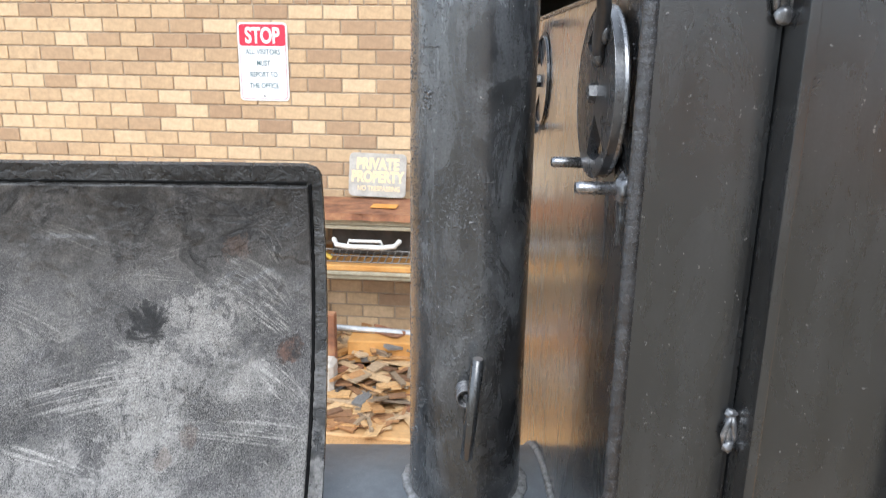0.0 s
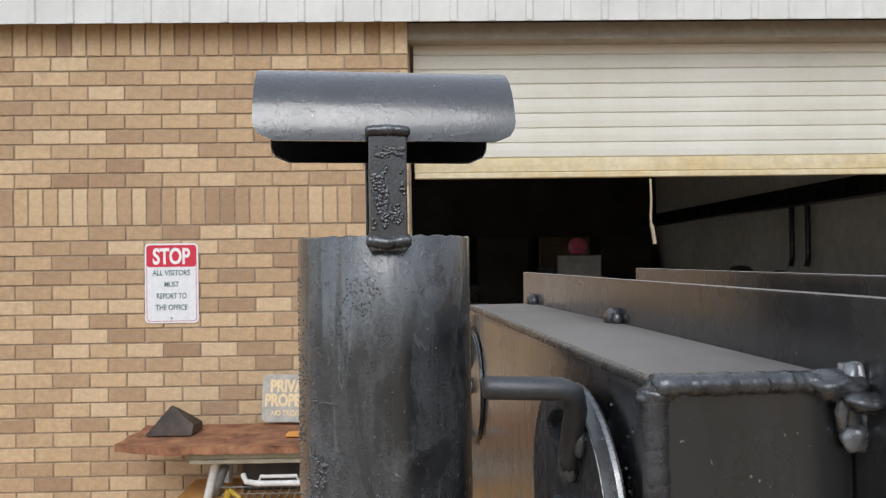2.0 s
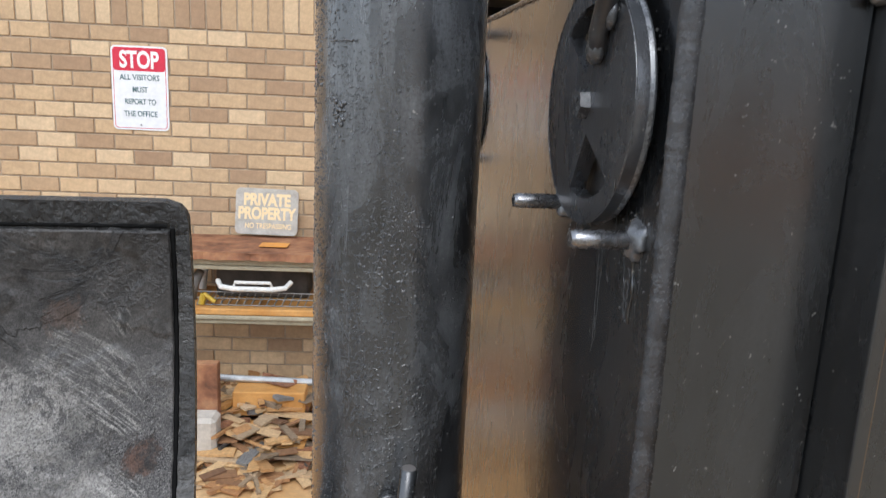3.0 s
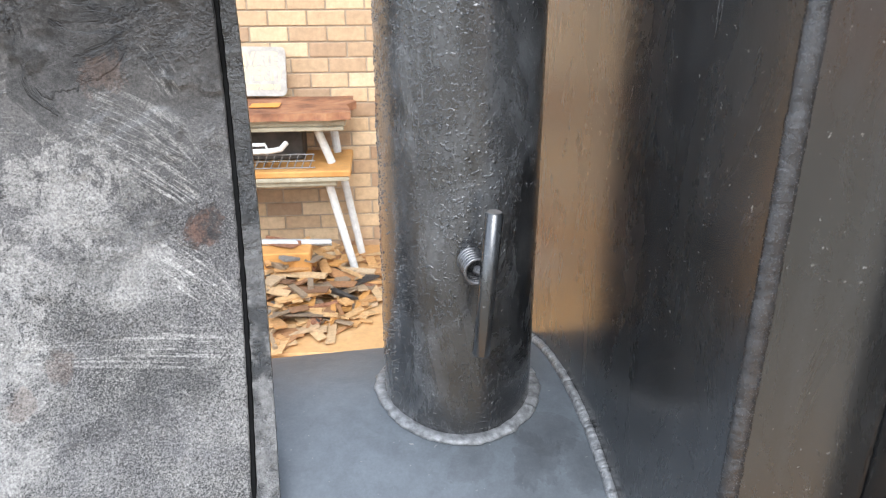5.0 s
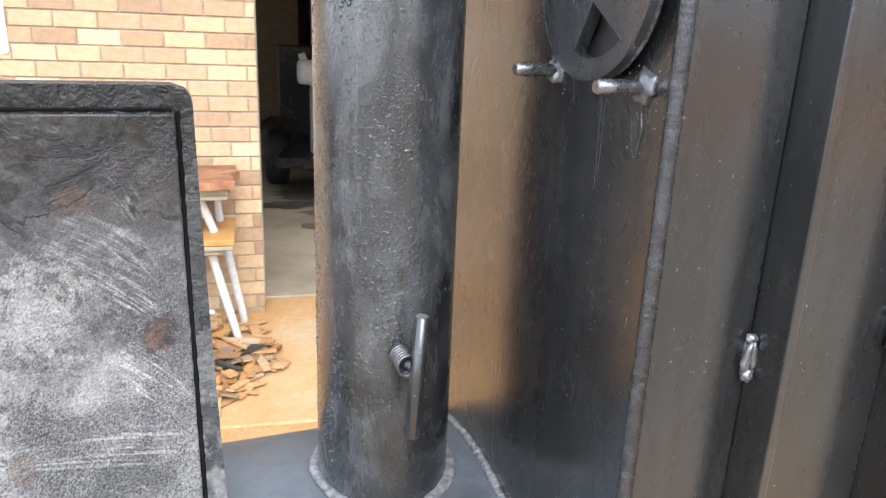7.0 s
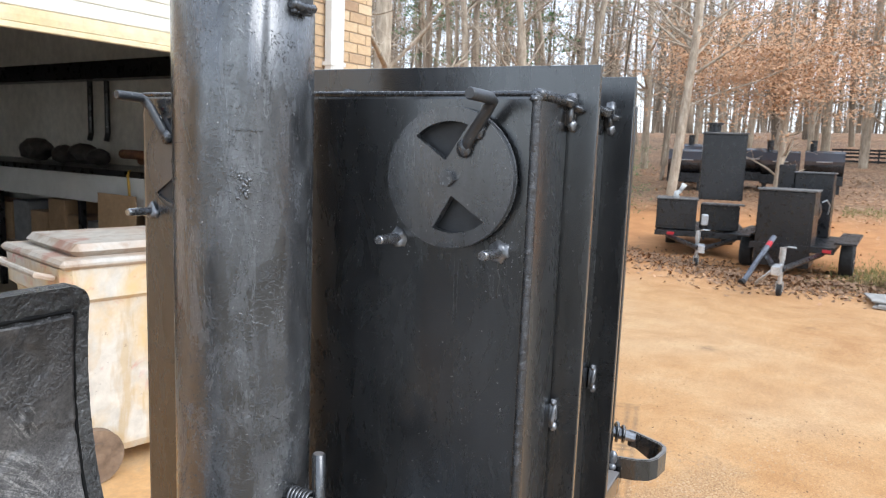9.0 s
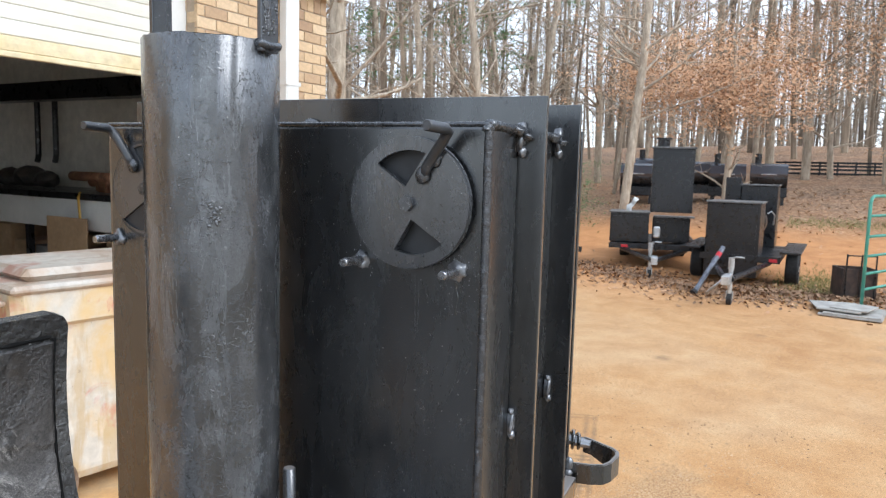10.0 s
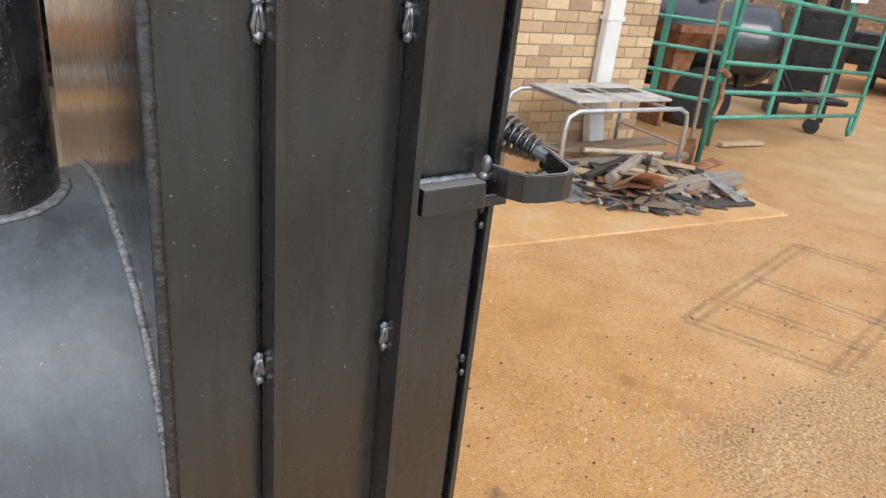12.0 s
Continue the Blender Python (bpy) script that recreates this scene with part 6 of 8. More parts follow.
def lid_lining():
    """The raised inner plate, slightly buckled, with thick ragged soot along its edge."""
    bm = bmesh.new()
    n, m_ = 230, 240
    a0, a1 = LA0 + 0.35, LA1 - 3.3
    x0, x1 = -0.832, -0.3493
    grid = []
    for i in range(n + 1):
        row = []
        a = radians(a0 + (a1 - a0) * i / n)
        for j in range(m_ + 1):
            x = x0 + (x1 - x0) * j / m_
            sv = LR * a
            crust = noise.fractal((x * 13, sv * 13, 2), 0.9, 2.0, 5) + 0.55 * max(0.0, (i / n - 0.55)) + 0.5 * max(0.0, (j / m_ - 0.8)) - 0.22
            crust = min(1.0, max(0.0, crust * 9))
            lump = noise.fractal((x * 30, sv * 30, 5), 1.0, 2.0, 4) * 0.0006 + crust * (0.0014 + 0.0006 * noise.noise((x * 300, sv * 300, 1)))
            r = LR - 0.0050 - lump
            row.append(bm.verts.new((x, LCY + r * math.cos(a), LCZ + r * math.sin(a))))
        grid.append(row)
    for i in range(n):
        for j in range(m_):
            bm.faces.new((grid[i][j], grid[i + 1][j], grid[i + 1][j + 1], grid[i][j + 1]))
    edge = [grid[0][j] for j in range(m_ + 1)] + [grid[i][m_] for i in range(1, n + 1)] + [grid[n][j] for j in range(m_ - 1, -1, -1)] + [grid[i][0] for i in range(n - 1, 0, -1)]
    out = []
    for v in edge:
        d = Vector((0, v.co.y - LCY, v.co.z - LCZ)).normalized()
        out.append(bm.verts.new(v.co + d * 0.0046))
    for k in range(len(edge)):
        bm.faces.new((edge[k], edge[(k + 1) % len(edge)], out[(k + 1) % len(edge)], out[k]))
    bmesh.ops.recalc_face_normals(bm, faces=bm.faces)
    return bm


part("lining", lid_lining(), soot_mat, lid, "sooty, ash-scraped inner plate", smooth=True)
crumbs = []
crng = random.Random(77)
for k in range(900):
    if crng.random() < 0.65:
        x, a = crng.uniform(-0.84, -0.345), LA1 - 3.2 + crng.uniform(-0.9, 1.2)
    else:
        x, a = -0.3485 + crng.uniform(-0.003, 0.0045), crng.uniform(LA0 + 2, LA1 - 3)
    a = radians(a)
    r, q = LR - 0.001, crng.uniform(0.0008, 0.0026)
    crumbs.append(((x, LCY + r * math.cos(a), LCZ + r * math.sin(a)), (q * 1.5, q, q)))
many_balls("soot_crust", crumbs, crust_mat, lid, "crumbly soot crust along the rim")
# black bead drawn in for the shade inside the gap beside the rim
gap = bmesh.new()
edge_pts = [(-0.3472, LCY + (LR - 0.003) * math.cos(radians(a)), LCZ + (LR - 0.003) * math.sin(radians(a))) for a in [LA0 + 2 + (LA1 - LA0 - 5) * k / 60 for k in range(61)]]
tube(gap, edge_pts, [0.0021 + 0.0012 * noise.noise((k * 0.7, 1, 0)) for k in range(61)], 6)
a = radians(LA1 - 2.8)
tube(gap, [(-0.835 + 0.484 * k / 60, LCY + (LR - 0.003) * math.cos(a), LCZ + (LR - 0.003) * math.sin(a)) for k in range(61)], [0.0017 + 0.0012 * noise.noise((k * 0.7, 5, 0)) for k in range(61)], 6)
part("seam", gap, mat("gap_black", (0.004, 0.004, 0.004), (0.008, 0.008, 0.008), 30, 0.85, 0, 0.3, spec=0.1), lid, "black bead standing in for the dark gap beside the rim")
for x0 in (-0.5275, -0.80):
    part("hinge", tubes(([(x0, 0.127, 1.2535), (x0 + 0.053, 0.127, 1.2535)], 0.0080), n=16), bright_steel, smoker, "bright steel hinge barrel", smooth=True)


# stack
def stack():
    bm = bmesh.new()
    n = 72
    def ring(r, z):
        return [bm.verts.new((PX + r * math.cos(2 * math.pi * k / n), PY + r * math.sin(2 * math.pi * k / n), z)) for k in range(n)]
    rng = random.Random(5)
    zs = [1.22, 1.40, 1.60, 1.80, PTOP - 0.001]
    outer = [ring(PR, z) for z in zs]
    lip = ring(PR - 0.0008, PTOP)
    for v in lip:
        v.co.z += rng.uniform(-0.0006, 0.0008)
    inner = [ring(PR - 0.006, PTOP - 0.0005), ring(PR - 0.006, 1.5)]
    seq = outer + [lip] + inner
    for a, b in zip(seq, seq[1:]):
        for k in range(n):
            bm.faces.new((a[k], a[(k + 1) % n], b[(k + 1) % n], b[k]))
    return bm


stk = part("stack_pipe", stack(), pipe_paint, smoker, "black chimney pipe with blistered paint", smooth=True)
sm = stk.modifiers.new("edges", "EDGE_SPLIT")
sm.split_angle = radians(40)
ring_pts = []
for k in range(0, 361, 5):
    x, y = PX + (PR + 0.003) * math.cos(radians(k)), PY + (PR + 0.003) * math.sin(radians(k))
    ring_pts.append((x, y, BZ + math.sqrt(BR**2 - (y - BY) ** 2) + 0.001))
part("stack_weld", weld(ring_pts, 0.0066, seed=14, flat=0.5, wob=0.3), raw_weld, smoker, "bare grey weld ring", smooth=True)

blis = []
brng = random.Random(31)


def blister(deg, z, r, tall=1.0):
    a = radians(deg)
    blis.append(((PX + PR * math.cos(a), PY + PR * math.sin(a), z), (r, r, r * tall)))


for k in range(8200):
    deg = brng.choice((brng.gauss(-112, 12), brng.gauss(-165, 18), brng.gauss(-108, 35), brng.gauss(-125, 10)))
    z = 1.27 + 0.585 * brng.random()
    if noise.noise((deg * 0.06, z * 22, 3)) < -0.05:
        continue
    blister(deg, z, brng.uniform(0.0004, 0.0008) if brng.random() < 0.95 else brng.uniform(0.0008, 0.0012))
for base_deg, z0, z1, n in ((-104, 1.58, 1.84, 52), (-113, 1.62, 1.82, 30), (-142, 1.68, 1.82, 20), (-97, 1.45, 1.74, 44), (-90, 1.66, 1.83, 18)):
    for k in range(n):
        blister(base_deg + brng.uniform(-1.6, 1.6), z0 + (z1 - z0) * (k + brng.uniform(-0.8, 0.8)) / n, brng.uniform(0.0006, 0.0012), brng.uniform(0.9, 1.5))
for k in range(420):
    deg, z = brng.gauss(-146, 7), brng.gauss(1.66, 0.09)
    if z < 1.84 and noise.noise((deg * 0.12, z * 30, 7)) > -0.05:
        blister(deg, z, brng.uniform(0.0004, 0.0011), brng.uniform(0.9, 1.4))
for k in range(1800):
    blister(brng.uniform(-185, -95), 1.27 + 0.57 * brng.random(), brng.uniform(0.0003, 0.0008))
for k in range(46):
    # one clump of large bubbles
    blister(brng.gauss(-136, 2.6), brng.gauss(1.722, 0.007), brng.uniform(0.0010, 0.0021), brng.uniform(0.9, 1.2))
for k in range(16):
    blister(-146 + 1.5 * k + brng.uniform(-0.5, 0.5), 1.7705 + brng.uniform(-0.0006, 0.0006), brng.uniform(0.0006, 0.0013))
tagged(many_balls("blistered_paint", blis, pipe_paint, stk, sub=1), "blisters in the paint", kind="stuff")


def cap_mesh():
    """An arched rain cap with rounded corners."""
    bm = bmesh.new()
    cy, cz, r, half, rc = PY - 0.0055, 1.945, 0.0585, 0.0875, 0.014
    n, m_ = 40, 14
    layers = []
    for rr in (r, r - 0.0035):
        grid = []
        for i in range(n + 1):
            a = math.pi * i / n
            s = min(a, math.pi - a) * r
            inset = rc - math.sqrt(max(0, rc * rc - (rc - s) ** 2)) if s < rc else 0.0
            h = half - inset
            grid.append([bm.verts.new((PX - h + 2 * h * j / m_, cy - rr * math.cos(a) * 0.965, cz + rr * math.sin(a))) for j in range(m_ + 1)])
        layers.append(grid)
        for i in range(n):
            for j in range(m_):
                bm.faces.new((grid[i][j], grid[i][j + 1], grid[i + 1][j + 1], grid[i + 1][j]))
    A, B = layers
    edge = [(0, j) for j in range(m_ + 1)] + [(i, m_) for i in range(1, n + 1)] + [(n, j) for j in range(m_ - 1, -1, -1)] + [(i, 0) for i in range(n - 1, 0, -1)]
    for k in range(len(edge)):
        (i, j), (p, q) = edge[k], edge[(k + 1) % len(edge)]
        bm.faces.new((A[i][j], A[p][q], B[p][q], B[i][j]))
    bmesh.ops.recalc_face_normals(bm, faces=bm.faces)
    return bm


cap = part("rain_cap", cap_mesh(), cap_paint, smoker, "arched black rain cap", smooth=True)
cm = cap.modifiers.new("edges", "EDGE_SPLIT")
cm.split_angle = radians(40)
# thin matt black layer following the arch on the cap's underside
lining_bm = bmesh.new()
rows_ = []
for i in range(31):
    a_ = math.pi * i / 30
    q_ = min(a_, math.pi - a_) * 0.0585
    h_ = 0.0865 - (0.014 - math.sqrt(max(0, 0.014**2 - (0.014 - q_) ** 2)) if q_ < 0.014 else 0.0)
    rows_.append([lining_bm.verts.new((PX + h_ * u, PY - 0.0055 - 0.0541 * math.cos(a_) * 0.965, 1.9455 + 0.0541 * math.sin(a_))) for u in (-1, -0.35, 0.35, 1)])
for a_, b_ in zip(rows_, rows_[1:]):
    for k in range(3):
        lining_bm.faces.new((a_[k], a_[k + 1], b_[k + 1], b_[k]))
bmesh.ops.solidify(lining_bm, geom=list(lining_bm.faces), thickness=0.0008)
part("cap_lining", lining_bm, mat("matt_black_sheet", (0.004, 0.004, 0.004), (0.010, 0.0098, 0.0095), 30, 0.85, 0, 0.6, 0.002, spec=0.15), cap, "matt black layer under the cap", smooth=True)
frng = random.Random(61)
flakes = []
for k in range(900):
    x, z = frng.uniform(-0.0105, 0.0105), frng.uniform(1.886, 1.940)
    if noise.noise((x * 130, z * 90, 6)) > 0.02:
        q = frng.uniform(0.0005, 0.0011)
        flakes.append(((PX + x, PY - 0.0690, z), (q * 1.6, q * 0.55, q * 1.6)))
tagged(many_balls("paint_scab", flakes, cap_paint, cap, "rough scab of burnt paint"), kind="stuff")
for y, out in ((PY - 0.0664, -1), (PY + 0.0650, 1)):
    plate("cap_strap", [(PX - 0.0125, y - 0.0025, 1.872, PX + 0.0125, y + 0.0025, 1.953)], cap_paint, 0.001)
    part("strap_weld", weld([(PX - 0.0145, y + out * 0.001, 1.950), (PX, y + out * 0.002, 1.951), (PX + 0.0145, y + out * 0.001, 1.950)], 0.0052, seed=30), weld_mat, smoker, smooth=True)
    part("strap_weld", weld([(PX - 0.0145, y - out * 0.001, 1.8790), (PX, y + out * 0.001, 1.8770), (PX + 0.0145, y - out * 0.001, 1.8790)], 0.0062, seed=33), weld_mat, smoker, smooth=True)

DX, DY = -0.1823, 0.1702
damper = part("damper_handle", tubes(([(DX, DY, 1.4735), (DX - 0.0001, DY, 1.472), (DX - 0.0100, DY - 0.010, 1.3695), (DX - 0.0102, DY - 0.010, 1.368)], [0.0050, 0.0064, 0.0064, 0.0050]), n=16), black_paint, smoker, "steel bar damper handle", smooth=True)
coil = [(DX - 0.0115 + 0.0088 * math.cos(t), DY + 0.022 - 0.024 * t / (2 * math.pi * 6), 1.430 + 0.0088 * math.sin(t)) for t in [2 * math.pi * 6 * k / 120 for k in range(121)]]
part("coil_spring", tubes((coil, 0.0016), n=6), spring_mat, damper, "small coil spring", smooth=True)
part("spindle", tubes(([(DX - 0.0115, DY + 0.030, 1.430), (DX - 0.010, DY + 0.002, 1.430), (DX - 0.0050, DY - 0.003, 1.429)], 0.0042), n=10), spring_mat, damper)

# door latch and sprung handle
latch = plate("latch_keeper", [(0.1570, -0.0200, 1.3065, 0.2370, 0.0060, 1.3355)], bevel=0.0025, label="folded steel latch keeper")
part("latch_weld", weld([(0.158, 0.000, 1.3360), (0.234, 0.000, 1.3365)], 0.0055, seed=21), mat_gusset, latch, smooth=True)
plate("latch_tongue", [(0.2371, -0.0150, 1.3050, 0.2710, -0.0080, 1.3175)], bevel=0.002)
part("latch_lump", blob(blob(bmesh.new(), (0.242, -0.007, 1.351), 0.007, (0.8, 1, 1.5)), (0.241, -0.007, 1.338), 0.006), mat_gusset, smoker, smooth=True)


def strap_handle():
    """Flat bar bent into a hook, seen edge up."""
    path = [(0.248, -0.008, 1.3515), (0.252, -0.036, 1.3518), (0.259, -0.053, 1.3525), (0.271, -0.060, 1.3530), (0.299, -0.065, 1.3540), (0.311, -0.063, 1.3548), (0.3185, -0.055, 1.3560), (0.3195, -0.040, 1.3590), (0.3185, -0.022, 1.3640), (0.317, -0.010, 1.3665)]
    bm = bmesh.new()
    rows = []
    for k, (x, y, z1) in enumerate(path):
        p, q = path[max(0, k - 1)], path[min(len(path) - 1, k + 1)]
        d = Vector((q[0] - p[0], q[1] - p[1])).normalized()
        nx, ny = -d.y * 0.0032, d.x * 0.0032
        z0 = z1 - (0.030 if k < 8 else 0.024)
        rows.append([bm.verts.new(c) for c in ((x + nx, y + ny, z0), (x - nx, y - ny, z0), (x - nx, y - ny, z1), (x + nx, y + ny, z1))])
    for a, b in zip(rows, rows[1:]):
        for k in range(4):
            bm.faces.new((a[k], a[(k + 1) % 4], b[(k + 1) % 4], b[k]))
    bm.faces.new(rows[0][::-1])
    bm.faces.new(rows[-1])
    bmesh.ops.recalc_face_normals(bm, faces=bm.faces)
    bmesh.ops.bevel(bm, geom=[e for e in bm.edges if e.calc_face_angle(0) > 0.9], offset=0.0012, segments=2, affect="EDGES")
    return bm


hnd = part("door_handle", strap_handle(), black_paint, smoker, "bent flat-bar door handle")
part("rod", tubes(([(0.317, -0.020, 1.3555), (0.312, 0.0, 1.3595), (0.290, 0.088, 1.3795)], [0.0075, 0.0085, 0.0060]), n=10), mat_gusset, hnd)
c0, c1 = Vector((0.314, -0.008, 1.3577)), Vector((0.288, 0.095, 1.3810))
ax = (c1 - c0).normalized()
s1 = ax.cross(Vector((0, 0, 1))).normalized()
s2 = ax.cross(s1)
coil = []
for k in range(241):
    u = k / 240
    r = 0.0190 - 0.0095 * max(0, 1 - u * 2.6)
    a = 2 * math.pi * 12 * u
    coil.append(c0.lerp(c1, u) + r * (math.cos(a) * s1 + math.sin(a) * s2))
part("grip_spring", tubes((coil, 0.0026), n=8), black_paint, hnd, "black coil-spring grip", smooth=True)

# ---- in front of and inside the shop ----
dusty_wheel = mat("clay_dusted_rubber", (0.10, 0.065, 0.04), (0.26, 0.18, 0.12), 9, 0.85, 0, 0.3)


def wheelie_bin(m, label):
    r = root("wheeled_bin", m, label, "bin")
    bm = bmesh.new()
    rings = []
    for z, w, d in ((0.10, 0.25, 0.29), (0.14, 0.27, 0.32), (0.86, 0.335, 0.40), (0.88, 0.36, 0.425), (1.02, 0.365, 0.43)):
        rings.append([bm.verts.new((sx * w, sy * d, z)) for sx, sy in ((-1, -0.9), (-0.9, -1), (0.9, -1), (1, -0.9), (1, 0.9), (0.9, 1), (-0.9, 1), (-1, 0.9))])
    for a, b in zip(rings, rings[1:]):
        for k in range(8):
            bm.faces.new((a[k], a[(k + 1) % 8], b[(k + 1) % 8], b[k]))
    bm.faces.new(rings[0][::-1])
    part("body", bm, bin_mat, r)
    lid_ = bmesh.new()
    box(lid_, -0.385, -0.455, 1.02, 0.385, 0.44, 1.06, 0.015)
    box(lid_, -0.30, -0.36, 1.055, 0.30, 0.36, 1.115, 0.03)
    part("lid", lid_, bin_lid_mat, r, "rusty stained lid")
    part("handle", tubes(([(-0.3, 0.44, 0.98), (-0.3, 0.51, 1.0), (0.3, 0.51, 1.0), (0.3, 0.44, 0.98)], 0.014), n=8), bin_lid_mat, r)
    for s in (-1, 1):
        w = part("wheel", disc_x(bmesh.new(), 0.30, 0.13, 0.13, s * 0.30 - 0.03, s * 0.30 + 0.03, 28), dusty_wheel, r, "clay-dusted bin wheel")
        part("hub", disc_x(bmesh.new(), 0.30, 0.13, 0.07, s * 0.30 - 0.036, s * 0.30 + 0.036, 16), dusty_wheel, w)
    part("foot", boxes((-0.22, -0.28, 0.0, 0.22, -0.18, 0.1), bevel=0.01), bin_mat, r)
    return r


wheelie_bin(pose(3.40, -0.50, 0.012, 0, 0, 82) @ Matrix.Scale(1.1, 4), "paint-splashed wheeled bin with a rusty lid")

# bench along the east wall inside
bench = root("work_bench", pose(0, 0, 0.022), "cluttered steel work bench along the shop wall", "work bench")
part("bench_top", boxes((4.98, 0.9, 1.375, 5.82, 6.4, 1.435), bevel=0.006), black_metal, bench)
part("apron", boxes((5.02, 0.95, 1.10, 5.05, 6.35, 1.374), bevel=0.004), white_metal, bench, "white-painted front board")
for y in (0.95, 2.9, 4.6, 6.3):
    part("leg", boxes((5.06, y, 0, 5.12, y + 0.06, 1.374), bevel=0.004), black_metal, bench)
part("shelf", boxes((5.13, 1.0, 0.5, 5.8, 6.2, 0.53), bevel=0.004), plank_mat, bench)
brng2 = random.Random(8)
for k in range(13):
    y = 1.1 + k * 0.38
    s = brng2.uniform(0.26, 0.42)
    tagged(part("cardboard_box", boxes((5.15, y, 0.553, 5.15 + s, y + 0.33, 0.56 + s * 1.25), bevel=0.006), cardboard if k % 4 else grey_plastic), "worn cardboard box on the bench shelf", "box", "boxes under the bench")
sheet = tagged(part("cardboard_sheet", boxes((4.90, 1.72, 0.023, 4.915, 2.32, 1.24), bevel=0.002), cardboard), "cardboard sheet leaning on the bench", "cardboard")
for y, h, w in ((3.35, 0.26, 0.24), (3.05, 0.20, 0.20), (3.7, 0.22, 0.26), (4.3, 0.3, 0.3), (1.2, 0.2, 0.2)):
    lump_ = blob(bmesh.new(), (5.35, y, 1.457 + h * 0.45), h * 0.5, (1.2, w / h * 1.3, 0.9), 2)
    for v in lump_.verts:
        v.co += Vector((0.03, 0.04, 0.02)) * noise.noise(v.co * 9)
        v.co.z = max(v.co.z, 1.458)
    tagged(part("tool_bag", lump_, scrap_mats[5]), "dark heap of gear on the bench", "gear", "gear on the bench")
for k, y in enumerate((1.62, 1.74, 2.05)):
    tagged(part("rusty_pipe", tubes(([(5.2, y - 0.3, 1.50 + 0.05 * k), (5.28, y + 0.45, 1.50 + 0.05 * k)], 0.045), ([(5.2, y - 0.2, 1.459), (5.2, y - 0.2, 1.5 + 0.05 * k)], 0.02), n=14), rust_plate, smooth=True), "rusty pipe end lying on the bench", "pipe", "pipes on the bench")
tagged(part("extension_lead", tubes(([(5.0, 1.95, 1.46), (4.96, 1.92, 1.42), (4.965, 1.90, 1.15), (4.955, 1.86, 0.95), (4.96, 1.8, 0.6), (4.9, 1.7, 0.04)], 0.012), n=8), plain("yellow_cable", (0.55, 0.33, 0.04), 0.5)), "yellow extension lead hanging off the bench", "cable")
structure("trim_beam", [(5.60, 0.3, 2.385, 5.80, 9.0, 2.575)], black_metal, "black steel beam along the shop wall", "beam")
for y in (3.60, 3.94):
    tagged(part("conduit", tubes(([(5.79, y, 2.384), (5.79, y, 1.8), (5.76, y - 0.02, 1.72)], 0.03), n=10), black_metal), "black conduit running down the wall", "conduit", "conduits in the shop")


def wheel(r_, x, y, rad=0.31, wide=0.2):
    bm = bmesh.new()
    n = 36
    prof = [(-wide / 2, rad * 0.62), (-wide / 2, rad * 0.93), (-wide * 0.36, rad), (wide * 0.36, rad), (wide / 2, rad * 0.93), (wide / 2, rad * 0.62)]
    rings = [[bm.verts.new((x + q * math.cos(2 * math.pi * k / n), y + p, rad + q * math.sin(2 * math.pi * k / n))) for k in range(n)] for p, q in prof]
    for a, b in zip(rings, rings[1:] + rings[:1]):
        for k in range(n):
            bm.faces.new((a[k], a[(k + 1) % n], b[(k + 1) % n], b[k]))
    bmesh.ops.recalc_face_normals(bm, faces=bm.faces)
    w = part("wheel", bm, tyre_mat, r_, "black trailer tyre", smooth=False)
    rim = bmesh.new()
    tube(rim, [(x, y - wide * 0.42, rad), (x, y + wide * 0.42, rad)], rad * 0.62, 24)
    tube(rim, [(x, y - wide * 0.48, rad), (x, y + wide * 0.48, rad)], rad * 0.2, 14)
    part("rim", rim, galv_mat, w, "pale steel rim")
    return w


